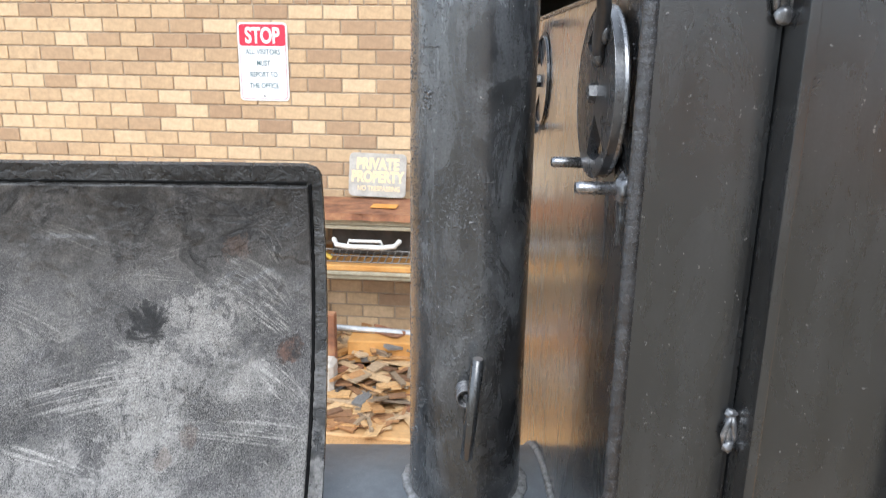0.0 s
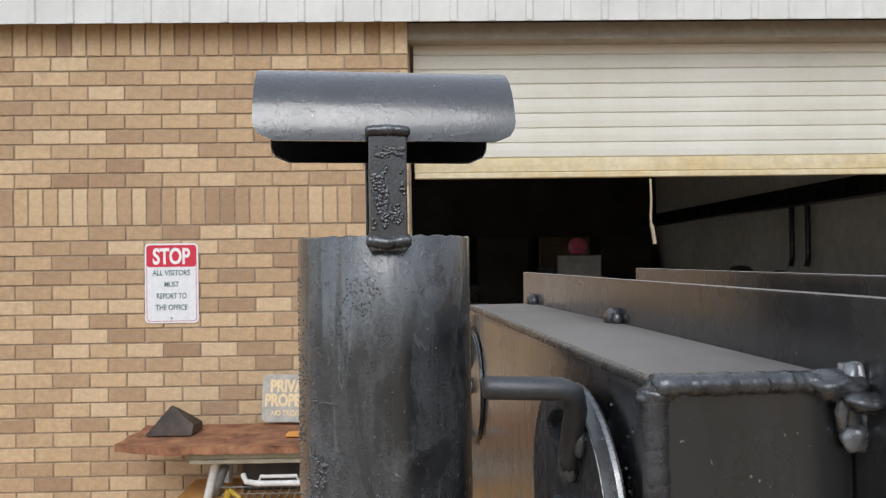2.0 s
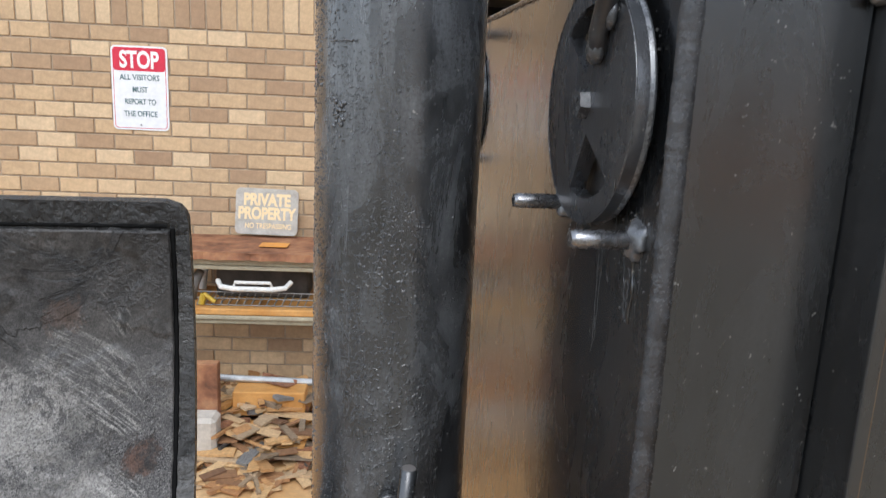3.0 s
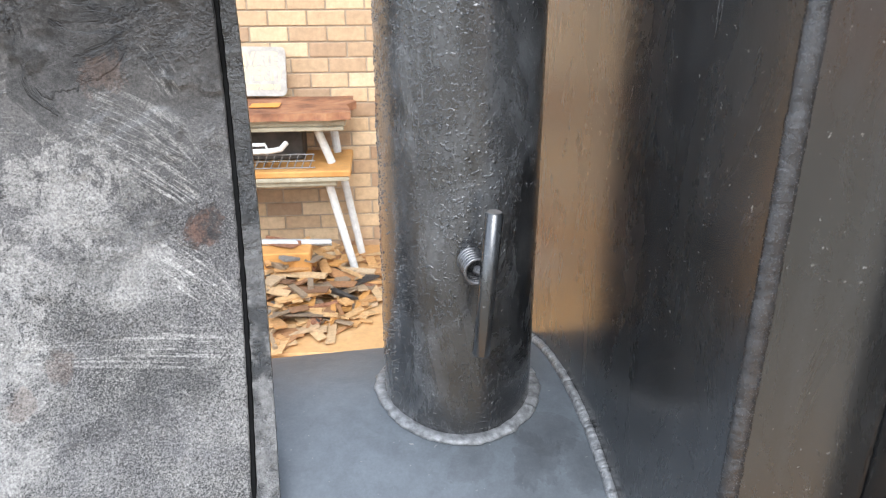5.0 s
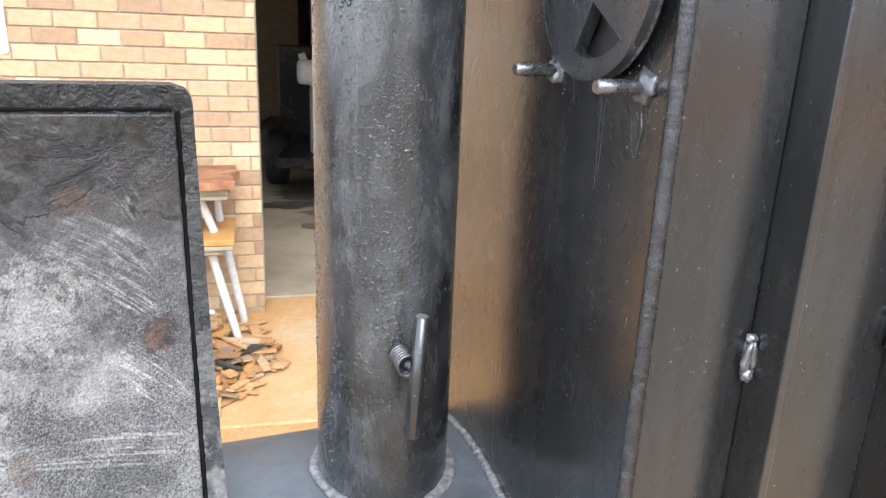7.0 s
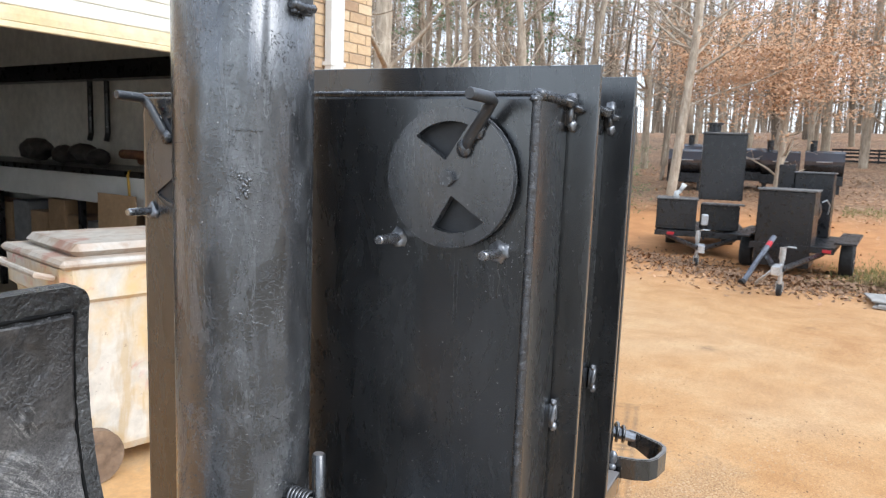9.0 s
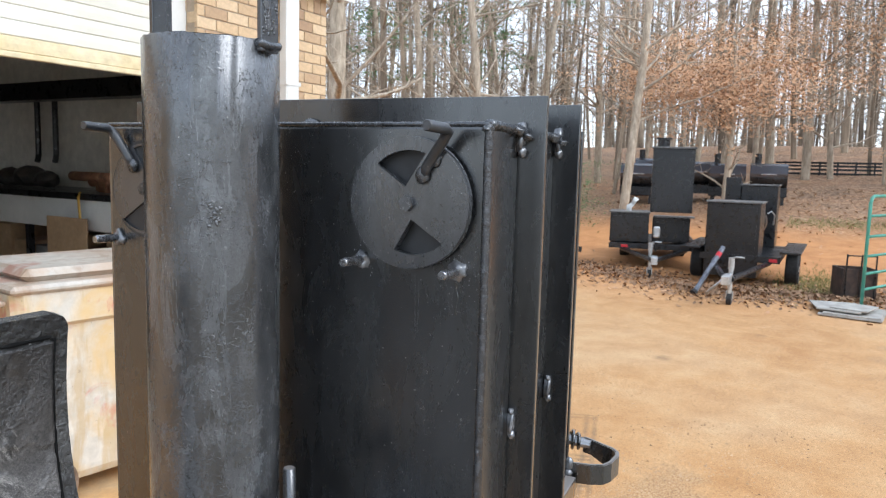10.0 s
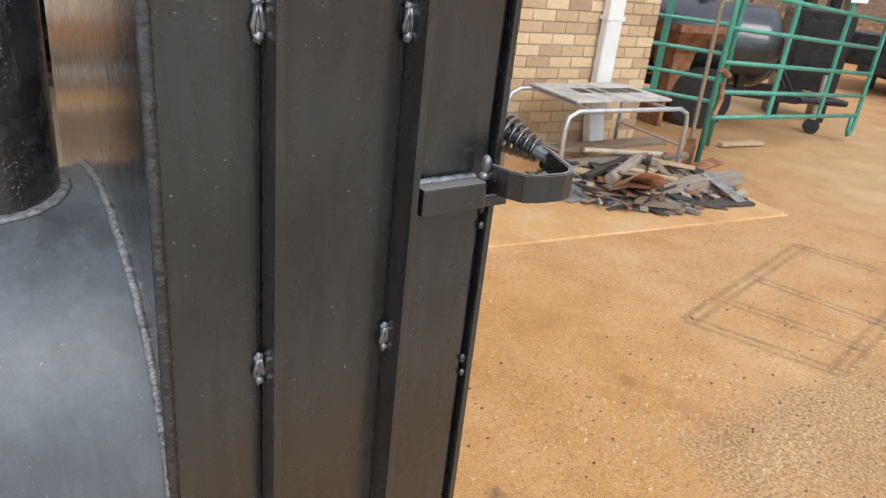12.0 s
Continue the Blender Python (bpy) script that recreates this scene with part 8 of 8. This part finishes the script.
part("winch_post", boxes((-0.24, -0.06, 0.37, -0.20, -0.02, 0.62), bevel=0.006), black_metal, tall_trailer)
tagged(part("plastic_funnel", tubes(([(14.56, -0.36, 1.056), (14.56, -0.36, 1.14), (14.55, -0.44, 1.19)], [0.055, 0.05, 0.035]), ([(14.55, -0.42, 1.17), (14.53, -0.50, 1.30)], [0.03, 0.05]), n=14), white_plastic, smooth=True), "white plastic funnel set on a cooker", "funnel")
cooker_trailer(pose(12.95, 1.13, 0, 0, 0, 28), "long black cooker trailer with a box firebox", [(0.3, -0.6, 0.40, 0.95, 0.12, 1.33), (0.08, 0.14, 0.40, 0.75, 1.42, 0.86), (0.9, 0.30, 0.40, 1.3, 0.95, 1.42)], 2.2, 1.9, 0.40, drums=[(0.76, 1.35, 0.45, 0.95, 0.3)], stacks=[(1.15, 0.45, 1.2, 1.46, 0.10), (1.15, 0.75, 1.2, 1.50, 0.08), (0.7, -0.05, 1.33, 1.47, 0.07)], tongue=1.05, wheels=False)
sw = root("spare_wheel", pose(13.80, 0.50, 0.78, 0, 0, 112), "spare tyre hung on the trailer's side", "wheel")
part("tyre", tubes(([(0, -0.08, 0.32), (0.05, -0.1, 0.32), (0.12, -0.1, 0.32), (0.17, -0.08, 0.32)], [0.20, 0.245, 0.245, 0.20]), n=24), tyre_mat, sw)
part("arm", tubes(([(0.06, 0.0, 0.32), (0.41, 0.21, 0.32)], 0.03), n=8), black_metal, sw)


# raised bluish base colour carries part of the far lids' sky sheen
lid_sheen = mat("sheen_tinted_black", (0.06, 0.066, 0.08), (0.085, 0.092, 0.108), 3, 0.12, 0.35, 0.0, spec=1.0, fvar=0.2, rspan=0.03)


def far_cooker(x, y, turn, label):
    z = rise(x, y)
    r = root("far_cooker", pose(x, y, z - 0.05, 0, 0, turn) @ Matrix.Diagonal((0.8, 1.0, 0.78, 1)), label, "cooker", "row of cookers by the woods")
    part("drum", tubes(([(0, -0.5, 1.05), (0, -0.48, 1.05), (0, 0.48, 1.05), (0, 0.5, 1.05)], [0.36, 0.4, 0.4, 0.36]), n=24), black_metal, r, smooth=True)
    lid_ = bmesh.new()
    prof = [(-0.42, 1.08), (-0.44, 1.2), (-0.30, 1.50), (-0.1, 1.58), (0.1, 1.5)]
    a_, b_ = [lid_.verts.new((px, -0.5, pz)) for px, pz in prof], [lid_.verts.new((px, 0.5, pz)) for px, pz in prof]
    for k in range(4):
        lid_.faces.new((a_[k], a_[k + 1], b_[k + 1], b_[k]))
    lid_.faces.new(a_[::-1])
    lid_.faces.new(b_)
    bmesh.ops.recalc_face_normals(lid_, faces=lid_.faces)
    part("lid", lid_, lid_sheen, r, "sloping black lid, its sky sheen put into the colour")
    part("lid_handle", tubes(([(-0.47, -0.2, 1.18), (-0.47, 0.2, 1.18)], 0.02), n=8), galv_mat, r)
    part("base", boxes((-0.4, -0.5, 0.35, 0.4, 0.5, 0.7), bevel=0.02), black_metal, r)
    for s in (-1, 1):
        part("leg", boxes((-0.3, s * 0.4 - 0.04, -0.1, 0.3, s * 0.4 + 0.04, 0.349)), black_metal, r)
    part("chimney", tubes(([(0.2, 0.3, 1.2), (0.2, 0.3, 1.95)], 0.09), n=12), black_metal, r)


for x, y, turn in ((23.0, 1.80, 14), (24.4, 1.75, 14), (24.0, 0.15, 11), (23.7, -0.68, 9), (23.9, -1.78, 7)):
    far_cooker(x, y, turn, "black drum cooker parked below the woods")
fence = root("rail_rack", pose(30.6, -3.6, rise(30.6, -3.6) - 0.32, 0, 0, 88) @ Matrix.Scale(0.72, 4), "long dark steel rack by the woods", "rack")
for z in (1.0, 0.84, 0.66, 0.45):
    part("rail", boxes((-4.5, -0.04, z, 3.2, 0.04, z + 0.1)), black_metal, fence)
for k in range(10):
    part("post", boxes((-4.5 + 0.8 * k, -0.05, -0.3, -4.42 + 0.8 * k, 0.05, 1.12)), black_metal, fence)


# ---- the woods ----
def limb(bm, rng, p, d, length, r, depth, n):
    """A tapering crooked limb with side branches."""
    pts, radii = [Vector(p)], [r]
    d = d.normalized()
    k = 7 if depth == 0 else 4
    for i in range(k):
        d = (d + Vector((rng.uniform(-1, 1), rng.uniform(-1, 1), rng.uniform(-0.6, 0.9))) * (0.07 if depth == 0 else 0.22)).normalized()
        pts.append(pts[-1] + d * length / k)
        radii.append(r * (1 - 0.75 * (i + 1) / k))
    tube(bm, pts, radii, n, False)
    return pts, radii


def tree_mesh(rng, h, r, limbs=22, low=0.25, twigs=5):
    bm = bmesh.new()
    pts, radii = limb(bm, rng, (0, 0, -0.3), Vector((rng.uniform(-0.06, 0.06), rng.uniform(-0.06, 0.06), 1)), h, r, 0, 9)
    for k in range(limbs):
        u = low + (0.97 - low) * rng.random()
        i = min(len(pts) - 2, int(u * (len(pts) - 1)))
        f = u * (len(pts) - 1) - i
        p, rr = pts[i].lerp(pts[i + 1], f), radii[i] * (1 - f) + radii[i + 1] * f
        a = rng.uniform(0, 2 * math.pi)
        d = Vector((math.cos(a), math.sin(a), rng.uniform(0.1, 0.9)))
        length = (1 - u * 0.6) * h * rng.uniform(0.12, 0.26)
        bp, br = limb(bm, rng, p, d, length, max(0.012, rr * rng.uniform(0.25, 0.45)), 1, 5)
        for t in range(twigs):
            q = bp[rng.randrange(1, len(bp))]
            e = Vector((rng.uniform(-1, 1), rng.uniform(-1, 1), rng.uniform(-0.2, 0.9)))
            limb(bm, rng, q, e, length * rng.uniform(0.25, 0.5), max(0.006, br[2] * 0.5), 2, 3)
    return bm


def leaves(rng, n, centre, spread, size):
    bm = bmesh.new()
    clumps = [Vector((rng.gauss(0, spread[0]), rng.gauss(0, spread[1]), rng.gauss(0, spread[2]))) + Vector(centre) for _ in range(max(8, n // 40))]
    for k in range(n):
        p = rng.choice(clumps) + Vector((rng.gauss(0, 0.34), rng.gauss(0, 0.34), rng.gauss(0, 0.07)))
        s = size * rng.uniform(0.6, 1.3)
        u = Vector((rng.uniform(-1, 1), rng.uniform(-1, 1), rng.uniform(-0.6, 0.6))).normalized()
        w = u.orthogonal().normalized() * 0.5
        v = [bm.verts.new(p + s * c) for c in (-u, w, u, -w)]
        bm.faces.new(v)
    return bm


trng = random.Random(42)
near_trees = [
    (18.9, 5.1, 17, 0.14), (19.4, 1.2, 16, 0.13), (29.3, -2.42, 16, 0.16), (26.8, 4.3, 18, 0.14), (28.7, 7.75, 18, 0.10), (31.7, 8.4, 19, 0.14),
    (30.4, 2.55, 18, 0.15), (33.6, 2.2, 18, 0.17), (28.8, 0.4, 17, 0.11), (32.0, -0.95, 18, 0.17), (24.6, 7.15, 17, 0.09), (24.4, 2.95, 17, 0.07),
    (12.8, 5.3, 17, 0.21), (19.8, 7.5, 18, 0.13), (22.4, 7.1, 17, 0.11), (25.2, 6.0, 18, 0.14), (24.2, 11.8, 18, 0.14), (16.0, 9.4, 17, 0.14),
    (13.2, 11.0, 17, 0.19), (19.0, 11.8, 18, 0.16), (27.5, -6.5, 17, 0.14), (15.4, 13.6, 18, 0.14), (26.0, -9.5, 18, 0.16), (11.5, 15.0, 17, 0.19), (29.5, -5.0, 18, 0.14)]
for x, y, h, r in near_trees:
    t_ = root("bare_tree", pose(x, y, rise(x, y), 0, 0, trng.uniform(0, 360)), "tall bare winter tree with grey-brown bark", "tree", "bare trees at the wood's edge")
    part("trunk", tree_mesh(trng, h, r, 34, 0.13, 9), bark_mat, t_, smooth=True)

for (x, y, h, cz), n, spread in (((22.0, -0.9, 7, 3.6), 15000, (1.1, 1.45, 0.62)), ((24.5, 1.6, 8, 4.2), 4500, (1.2, 1.2, 0.8)), ((26.5, -6.8, 10, 4.6), 6000, (1.7, 2.0, 1.4)), ((29.5, -3.2, 11, 5.2), 6500, (1.7, 2.0, 1.4)), ((31.0, -0.5, 11, 5.4), 4500, (1.7, 2.0, 1.4)), ((36.0, 5.0, 12, 6.0), 4000, (1.9, 2.2, 1.6)), ((27.0, 10.0, 12, 7.0), 3000, (1.7, 2.0, 1.4))):
    t_ = root("beech_tree", pose(x, y, rise(x, y)), "young beech holding its rusty dead leaves", "tree", "beeches in the wood")
    part("trunk", tree_mesh(trng, h, 0.11, 30, 0.12, 5), bark_mat, t_, smooth=True)
    part("crown", leaves(trng, n, (0, 0, cz), spread, 0.045), brown_leaf, t_, "crown of dry orange-brown leaves")
for x, y, z, n in ((27.1, 10.6, 7.2, 2600), (28.6, 9.6, 6.6, 2200), (25.6, 13.2, 6.4, 2400), (30.4, 7.0, 8.2, 1500)):
    t_ = root("pine_tree", pose(x, y, rise(x, y)), "tall thin pine with dark green needle tufts", "tree", "pines in the wood")
    part("trunk", tree_mesh(trng, 15, 0.12, 26, 0.25, 4), bark_mat, t_, smooth=True)
    part("crown", leaves(trng, n, (0, 0, z), (0.8, 0.8, 1.3), 0.075), green_leaf, t_, "dark green needle tufts")
for x, y, s in ((19.0, 2.4, 1.3), (18.2, 2.3, 0.8), (31.0, 12.0, 2.5)):
    t_ = root("evergreen_shrub", pose(x, y, rise(x, y)), "small green pine sapling on the bank", "shrub", "pine saplings")
    part("stem", tubes(([(0, 0, -0.1), (0.03, 0, 0.7 * s), (0.0, 0.02, 1.3 * s)], [0.03, 0.02, 0.008]), n=6), bark_mat, t_)
    part("needles", leaves(trng, 1100, (0, 0, 0.85 * s), (0.20 * s, 0.20 * s, 0.34 * s), 0.03), green_leaf, t_)


def far_woods():
    verts, faces = [], []
    rng = random.Random(99)

    def stick(p, q, r0, r1, n):
        """A straight tapering stick."""
        d = (q - p).normalized()
        u = d.orthogonal().normalized()
        w = d.cross(u)
        k0 = len(verts)
        for c, r in ((p, r0), (q, r1)):
            for k in range(n):
                a = 2 * math.pi * k / n
                verts.append(tuple(c + r * (math.cos(a) * u + math.sin(a) * w)))
        for k in range(n):
            faces.append((k0 + k, k0 + (k + 1) % n, k0 + n + (k + 1) % n, k0 + n + k))

    for k in range(400):
        a = radians(rng.uniform(-30, 82))
        d = 22 + 60 * rng.random() ** 0.8
        x, y = 1 + d * math.cos(a), -4 + d * math.sin(a)
        if x < 6.5 or (x < 9 and y < 13) or (abs(y) < 3.5 and x < 30):
            continue
        h, r = rng.uniform(13, 21), rng.choice((rng.uniform(0.04, 0.09), rng.uniform(0.06, 0.13), rng.uniform(0.1, 0.19)))
        z = rise(min(x, 80), max(-60, min(60, y)))
        lean = Vector((rng.uniform(-0.07, 0.07), rng.uniform(-0.07, 0.07), 1))
        pts, p = [], Vector((x, y, z - 0.4))
        for i in range(7):
            pts.append(p.copy())
            p = p + (lean + Vector((rng.uniform(-0.05, 0.05), rng.uniform(-0.05, 0.05), 0))) * h / 6
        for i in range(6):
            stick(pts[i], pts[i + 1], r * (1 - 0.14 * i), r * (1 - 0.14 * (i + 1)), 6)
        for j in range(20):
            u = rng.random() ** 0.8 * 0.9 + 0.08
            i = min(5, int(u * 6))
            q = pts[i].lerp(pts[i + 1], u * 6 - i)
            e = rng.uniform(0, 2 * math.pi)
            ln = rng.uniform(0.6, 2.6)
            d1 = Vector((math.cos(e), math.sin(e), rng.uniform(-0.1, 0.9))).normalized()
            mid = q + d1 * ln * 0.5
            end = mid + (d1 + Vector((rng.uniform(-0.4, 0.4), rng.uniform(-0.4, 0.4), rng.uniform(-0.2, 0.5)))) * ln * 0.5
            stick(q, mid, r * 0.26, r * 0.17, 3)
            stick(mid, end, r * 0.17, 0.008, 3)
            for t in range(8):
                c = mid.lerp(end, rng.random())
                f = Vector((rng.uniform(-1, 1), rng.uniform(-1, 1), rng.uniform(-0.5, 0.9))).normalized() * rng.uniform(0.3, 1.0)
                stick(c, c + f, 0.011, 0.005, 3)
    # the depth of the wood: many thin stems with a haze of branches
    for k in range(800):
        # from 520 on: unseen stems to the south, added to darken reflections
        a = radians(rng.uniform(-28, 80) if k < 520 else rng.uniform(-125, -28))
        d = (62 if k < 520 else 34) + 50 * rng.random()
        x, y = 1 + d * math.cos(a), -4 + d * math.sin(a)
        z = rise(min(x, 80), max(-60, min(60, y)))
        h, r = rng.uniform(12, 20), rng.uniform(0.07, 0.17)
        p, q = Vector((x, y, z - 0.4)), Vector((x + rng.uniform(-0.9, 0.9), y + rng.uniform(-0.9, 0.9), z + h))
        stick(p, q, r, r * 0.25, 5)
        for j in range(58):
            c = p.lerp(q, rng.uniform(0.06, 1.0))
            f = Vector((rng.uniform(-1, 1), rng.uniform(-1, 1), rng.uniform(-0.2, 1.0))).normalized() * rng.uniform(0.8, 3.0)
            stick(c, c + f, rng.uniform(0.02, 0.045), 0.012, 3)
    me = bpy.data.meshes.new("far_woods")
    me.from_pydata(verts, [], faces)
    me.materials.append(far_bark)
    return tagged(new("far_woods", me), "bare winter woods on the bank, with unseen stems added south", "woods", kind="stuff")


far_woods()


def litter():
    bm = bmesh.new()
    rng = random.Random(6)
    for k in range(9000):
        x = 11 + rng.random() * 16
        y = -9 + rng.random() * 20
        if x < 19.5 and rng.random() < 0.9 and not (13 < x < 15 and y < -2.6 and y > -5):
            continue
        z = rise(x, y) + 0.012
        s = rng.uniform(0.03, 0.07)
        u = Vector((rng.uniform(-1, 1), rng.uniform(-1, 1), rng.uniform(-0.4, 0.4))).normalized() * s
        w = Vector((-u.y, u.x, rng.uniform(-0.3, 0.3) * s)) * 0.6
        p = Vector((x, y, z))
        bm.faces.new([bm.verts.new(p + c) for c in (-u, w, u, -w)])
    tagged(part("leaf_litter", bm, brown_leaf), "dry brown leaves scattered on the bank", "leaf litter", kind="stuff")


litter()


def leaf_drift():
    """Leaves raked together along the edge of the yard."""
    bm = bmesh.new()
    rng = random.Random(16)
    line = [Vector(p) for p in ((13.7, 0.6), (13.2, -0.6), (12.5, -1.5), (12.3, -2.3), (12.5, -2.9), (12.9, -3.4), (12.75, -3.9), (13.0, -4.5), (13.6, -5.0))]
    for k in range(4600):
        i = rng.randrange(len(line) - 1)
        c = line[i].lerp(line[i + 1], rng.random())
        x, y = c.x + rng.gauss(0.15, 0.55), c.y + rng.gauss(0, 0.2)
        heap = math.exp(-((x - c.x) / 0.22) ** 2) * (0.06 + 0.05 * noise.noise((c.x * 3, c.y * 3, 2)))
        s = rng.uniform(0.025, 0.055)
        u = Vector((rng.uniform(-1, 1), rng.uniform(-1, 1), rng.uniform(-0.6, 0.6))).normalized() * s
        w = Vector((-u.y, u.x, rng.uniform(-0.5, 0.5) * s)) * 0.6
        p = Vector((x, y, rise(x, y) + 0.012 + heap * rng.random()))
        bm.faces.new([bm.verts.new(p + e) for e in (-u, w, u, -w)])
    tagged(part("leaf_drift", bm, drift_leaf), "drift of dull brown leaves at the yard's edge", "leaves", kind="stuff")
    bm = bmesh.new()
    for k in range(5200):
        x, y = rng.gauss(14.3, 0.8) if k % 2 else rng.gauss(20.9, 0.35), rng.gauss(-3.7, 0.35) if k % 2 else rng.uniform(-7, -2.6)
        p = Vector((x, y, rise(x, y) - 0.005))
        lean = Vector((rng.uniform(-1, 1), rng.uniform(-1, 1), 0)) * 0.035
        side = Vector((rng.uniform(-1, 1), rng.uniform(-1, 1), 0)).normalized() * 0.006
        bm.faces.new([bm.verts.new(q) for q in (p - side, p + side, p + lean + Vector((0, 0, rng.uniform(0.03, 0.09))))])
    tagged(part("grass", bm, mat("winter_grass", (0.16, 0.17, 0.05), (0.34, 0.30, 0.12), 2, 0.8, 0, 0)), "thin winter grass behind the trailer", "grass", kind="stuff")


drift_leaf = mat("drift_leaf", (0.15, 0.08, 0.042), (0.36, 0.22, 0.125), 9, 0.85, 0, 0)
leaf_drift()


# ---- bricks, last ----
def lay_bricks(rows, owner, wanted):
    cache, rest = {}, []
    rows = sorted(rows, key=wanted)
    for x, z, w, h in rows[:300]:
        key = (round(w, 3), round(h, 3))
        if key not in cache:
            cache[key] = brick_mesh("brick", w, h, 0.03, brick_mat)
        o = new("brick", cache[key])
        o.parent = owner
        o.location = (x, random.uniform(-0.0012, 0.0012), z)
        o.rotation_euler = (random.uniform(-0.004, 0.004), 0, random.uniform(-0.003, 0.003))
    verts, faces = [], []
    for x, z, w, h in rows[300:]:
        n, e = len(verts), 0.0025
        y = random.uniform(-0.0012, 0.0012)
        for dy, g in ((0, e), (e, 0), (0.03, 0)):
            verts += [(x - w / 2 + g, y + dy, z - h / 2 + g), (x + w / 2 - g, y + dy, z - h / 2 + g), (x + w / 2 - g, y + dy, z + h / 2 - g), (x - w / 2 + g, y + dy, z + h / 2 - g)]
        faces.append((n, n + 1, n + 2, n + 3))
        for a in (0, 4):
            faces += [(n + a + k, n + a + 4 + k, n + a + 4 + (k + 1) % 4, n + a + (k + 1) % 4) for k in range(4)]
    if verts:
        me = bpy.data.meshes.new("brick_field")
        me.from_pydata(verts, [], faces)
        me.materials.append(brick_rest_mat)
        o = new("brick_field", me)
        o.parent = owner
        tagged(o, "tan bricks of the wall", kind="stuff")


lay_bricks(brick_rows(-6.0, DOOR_L), wall_south, lambda b: abs(b[0] - 0.35) + 0.35 * abs(b[1] - 2.0))
lay_bricks(brick_rows(DOOR_R, PIER_R), wall_pier, lambda b: abs(b[1] - 1.9))


def reveal(x, side, owner):
    """The brick return at the door opening."""
    me = brick_mesh("brick", 0.10, COURSE - JOINT, 0.02, brick_mat)
    for k in range(38):
        o = new("brick", me)
        o.parent = owner
        off = 0.055 if k % 2 else 0.165
        o.matrix_basis = pose(x, off, 0.0 + COURSE * (k + 0.5) - 0.035, 0, 0, 90 * side)


reveal(DOOR_R - 0.0005, -1, wall_pier)
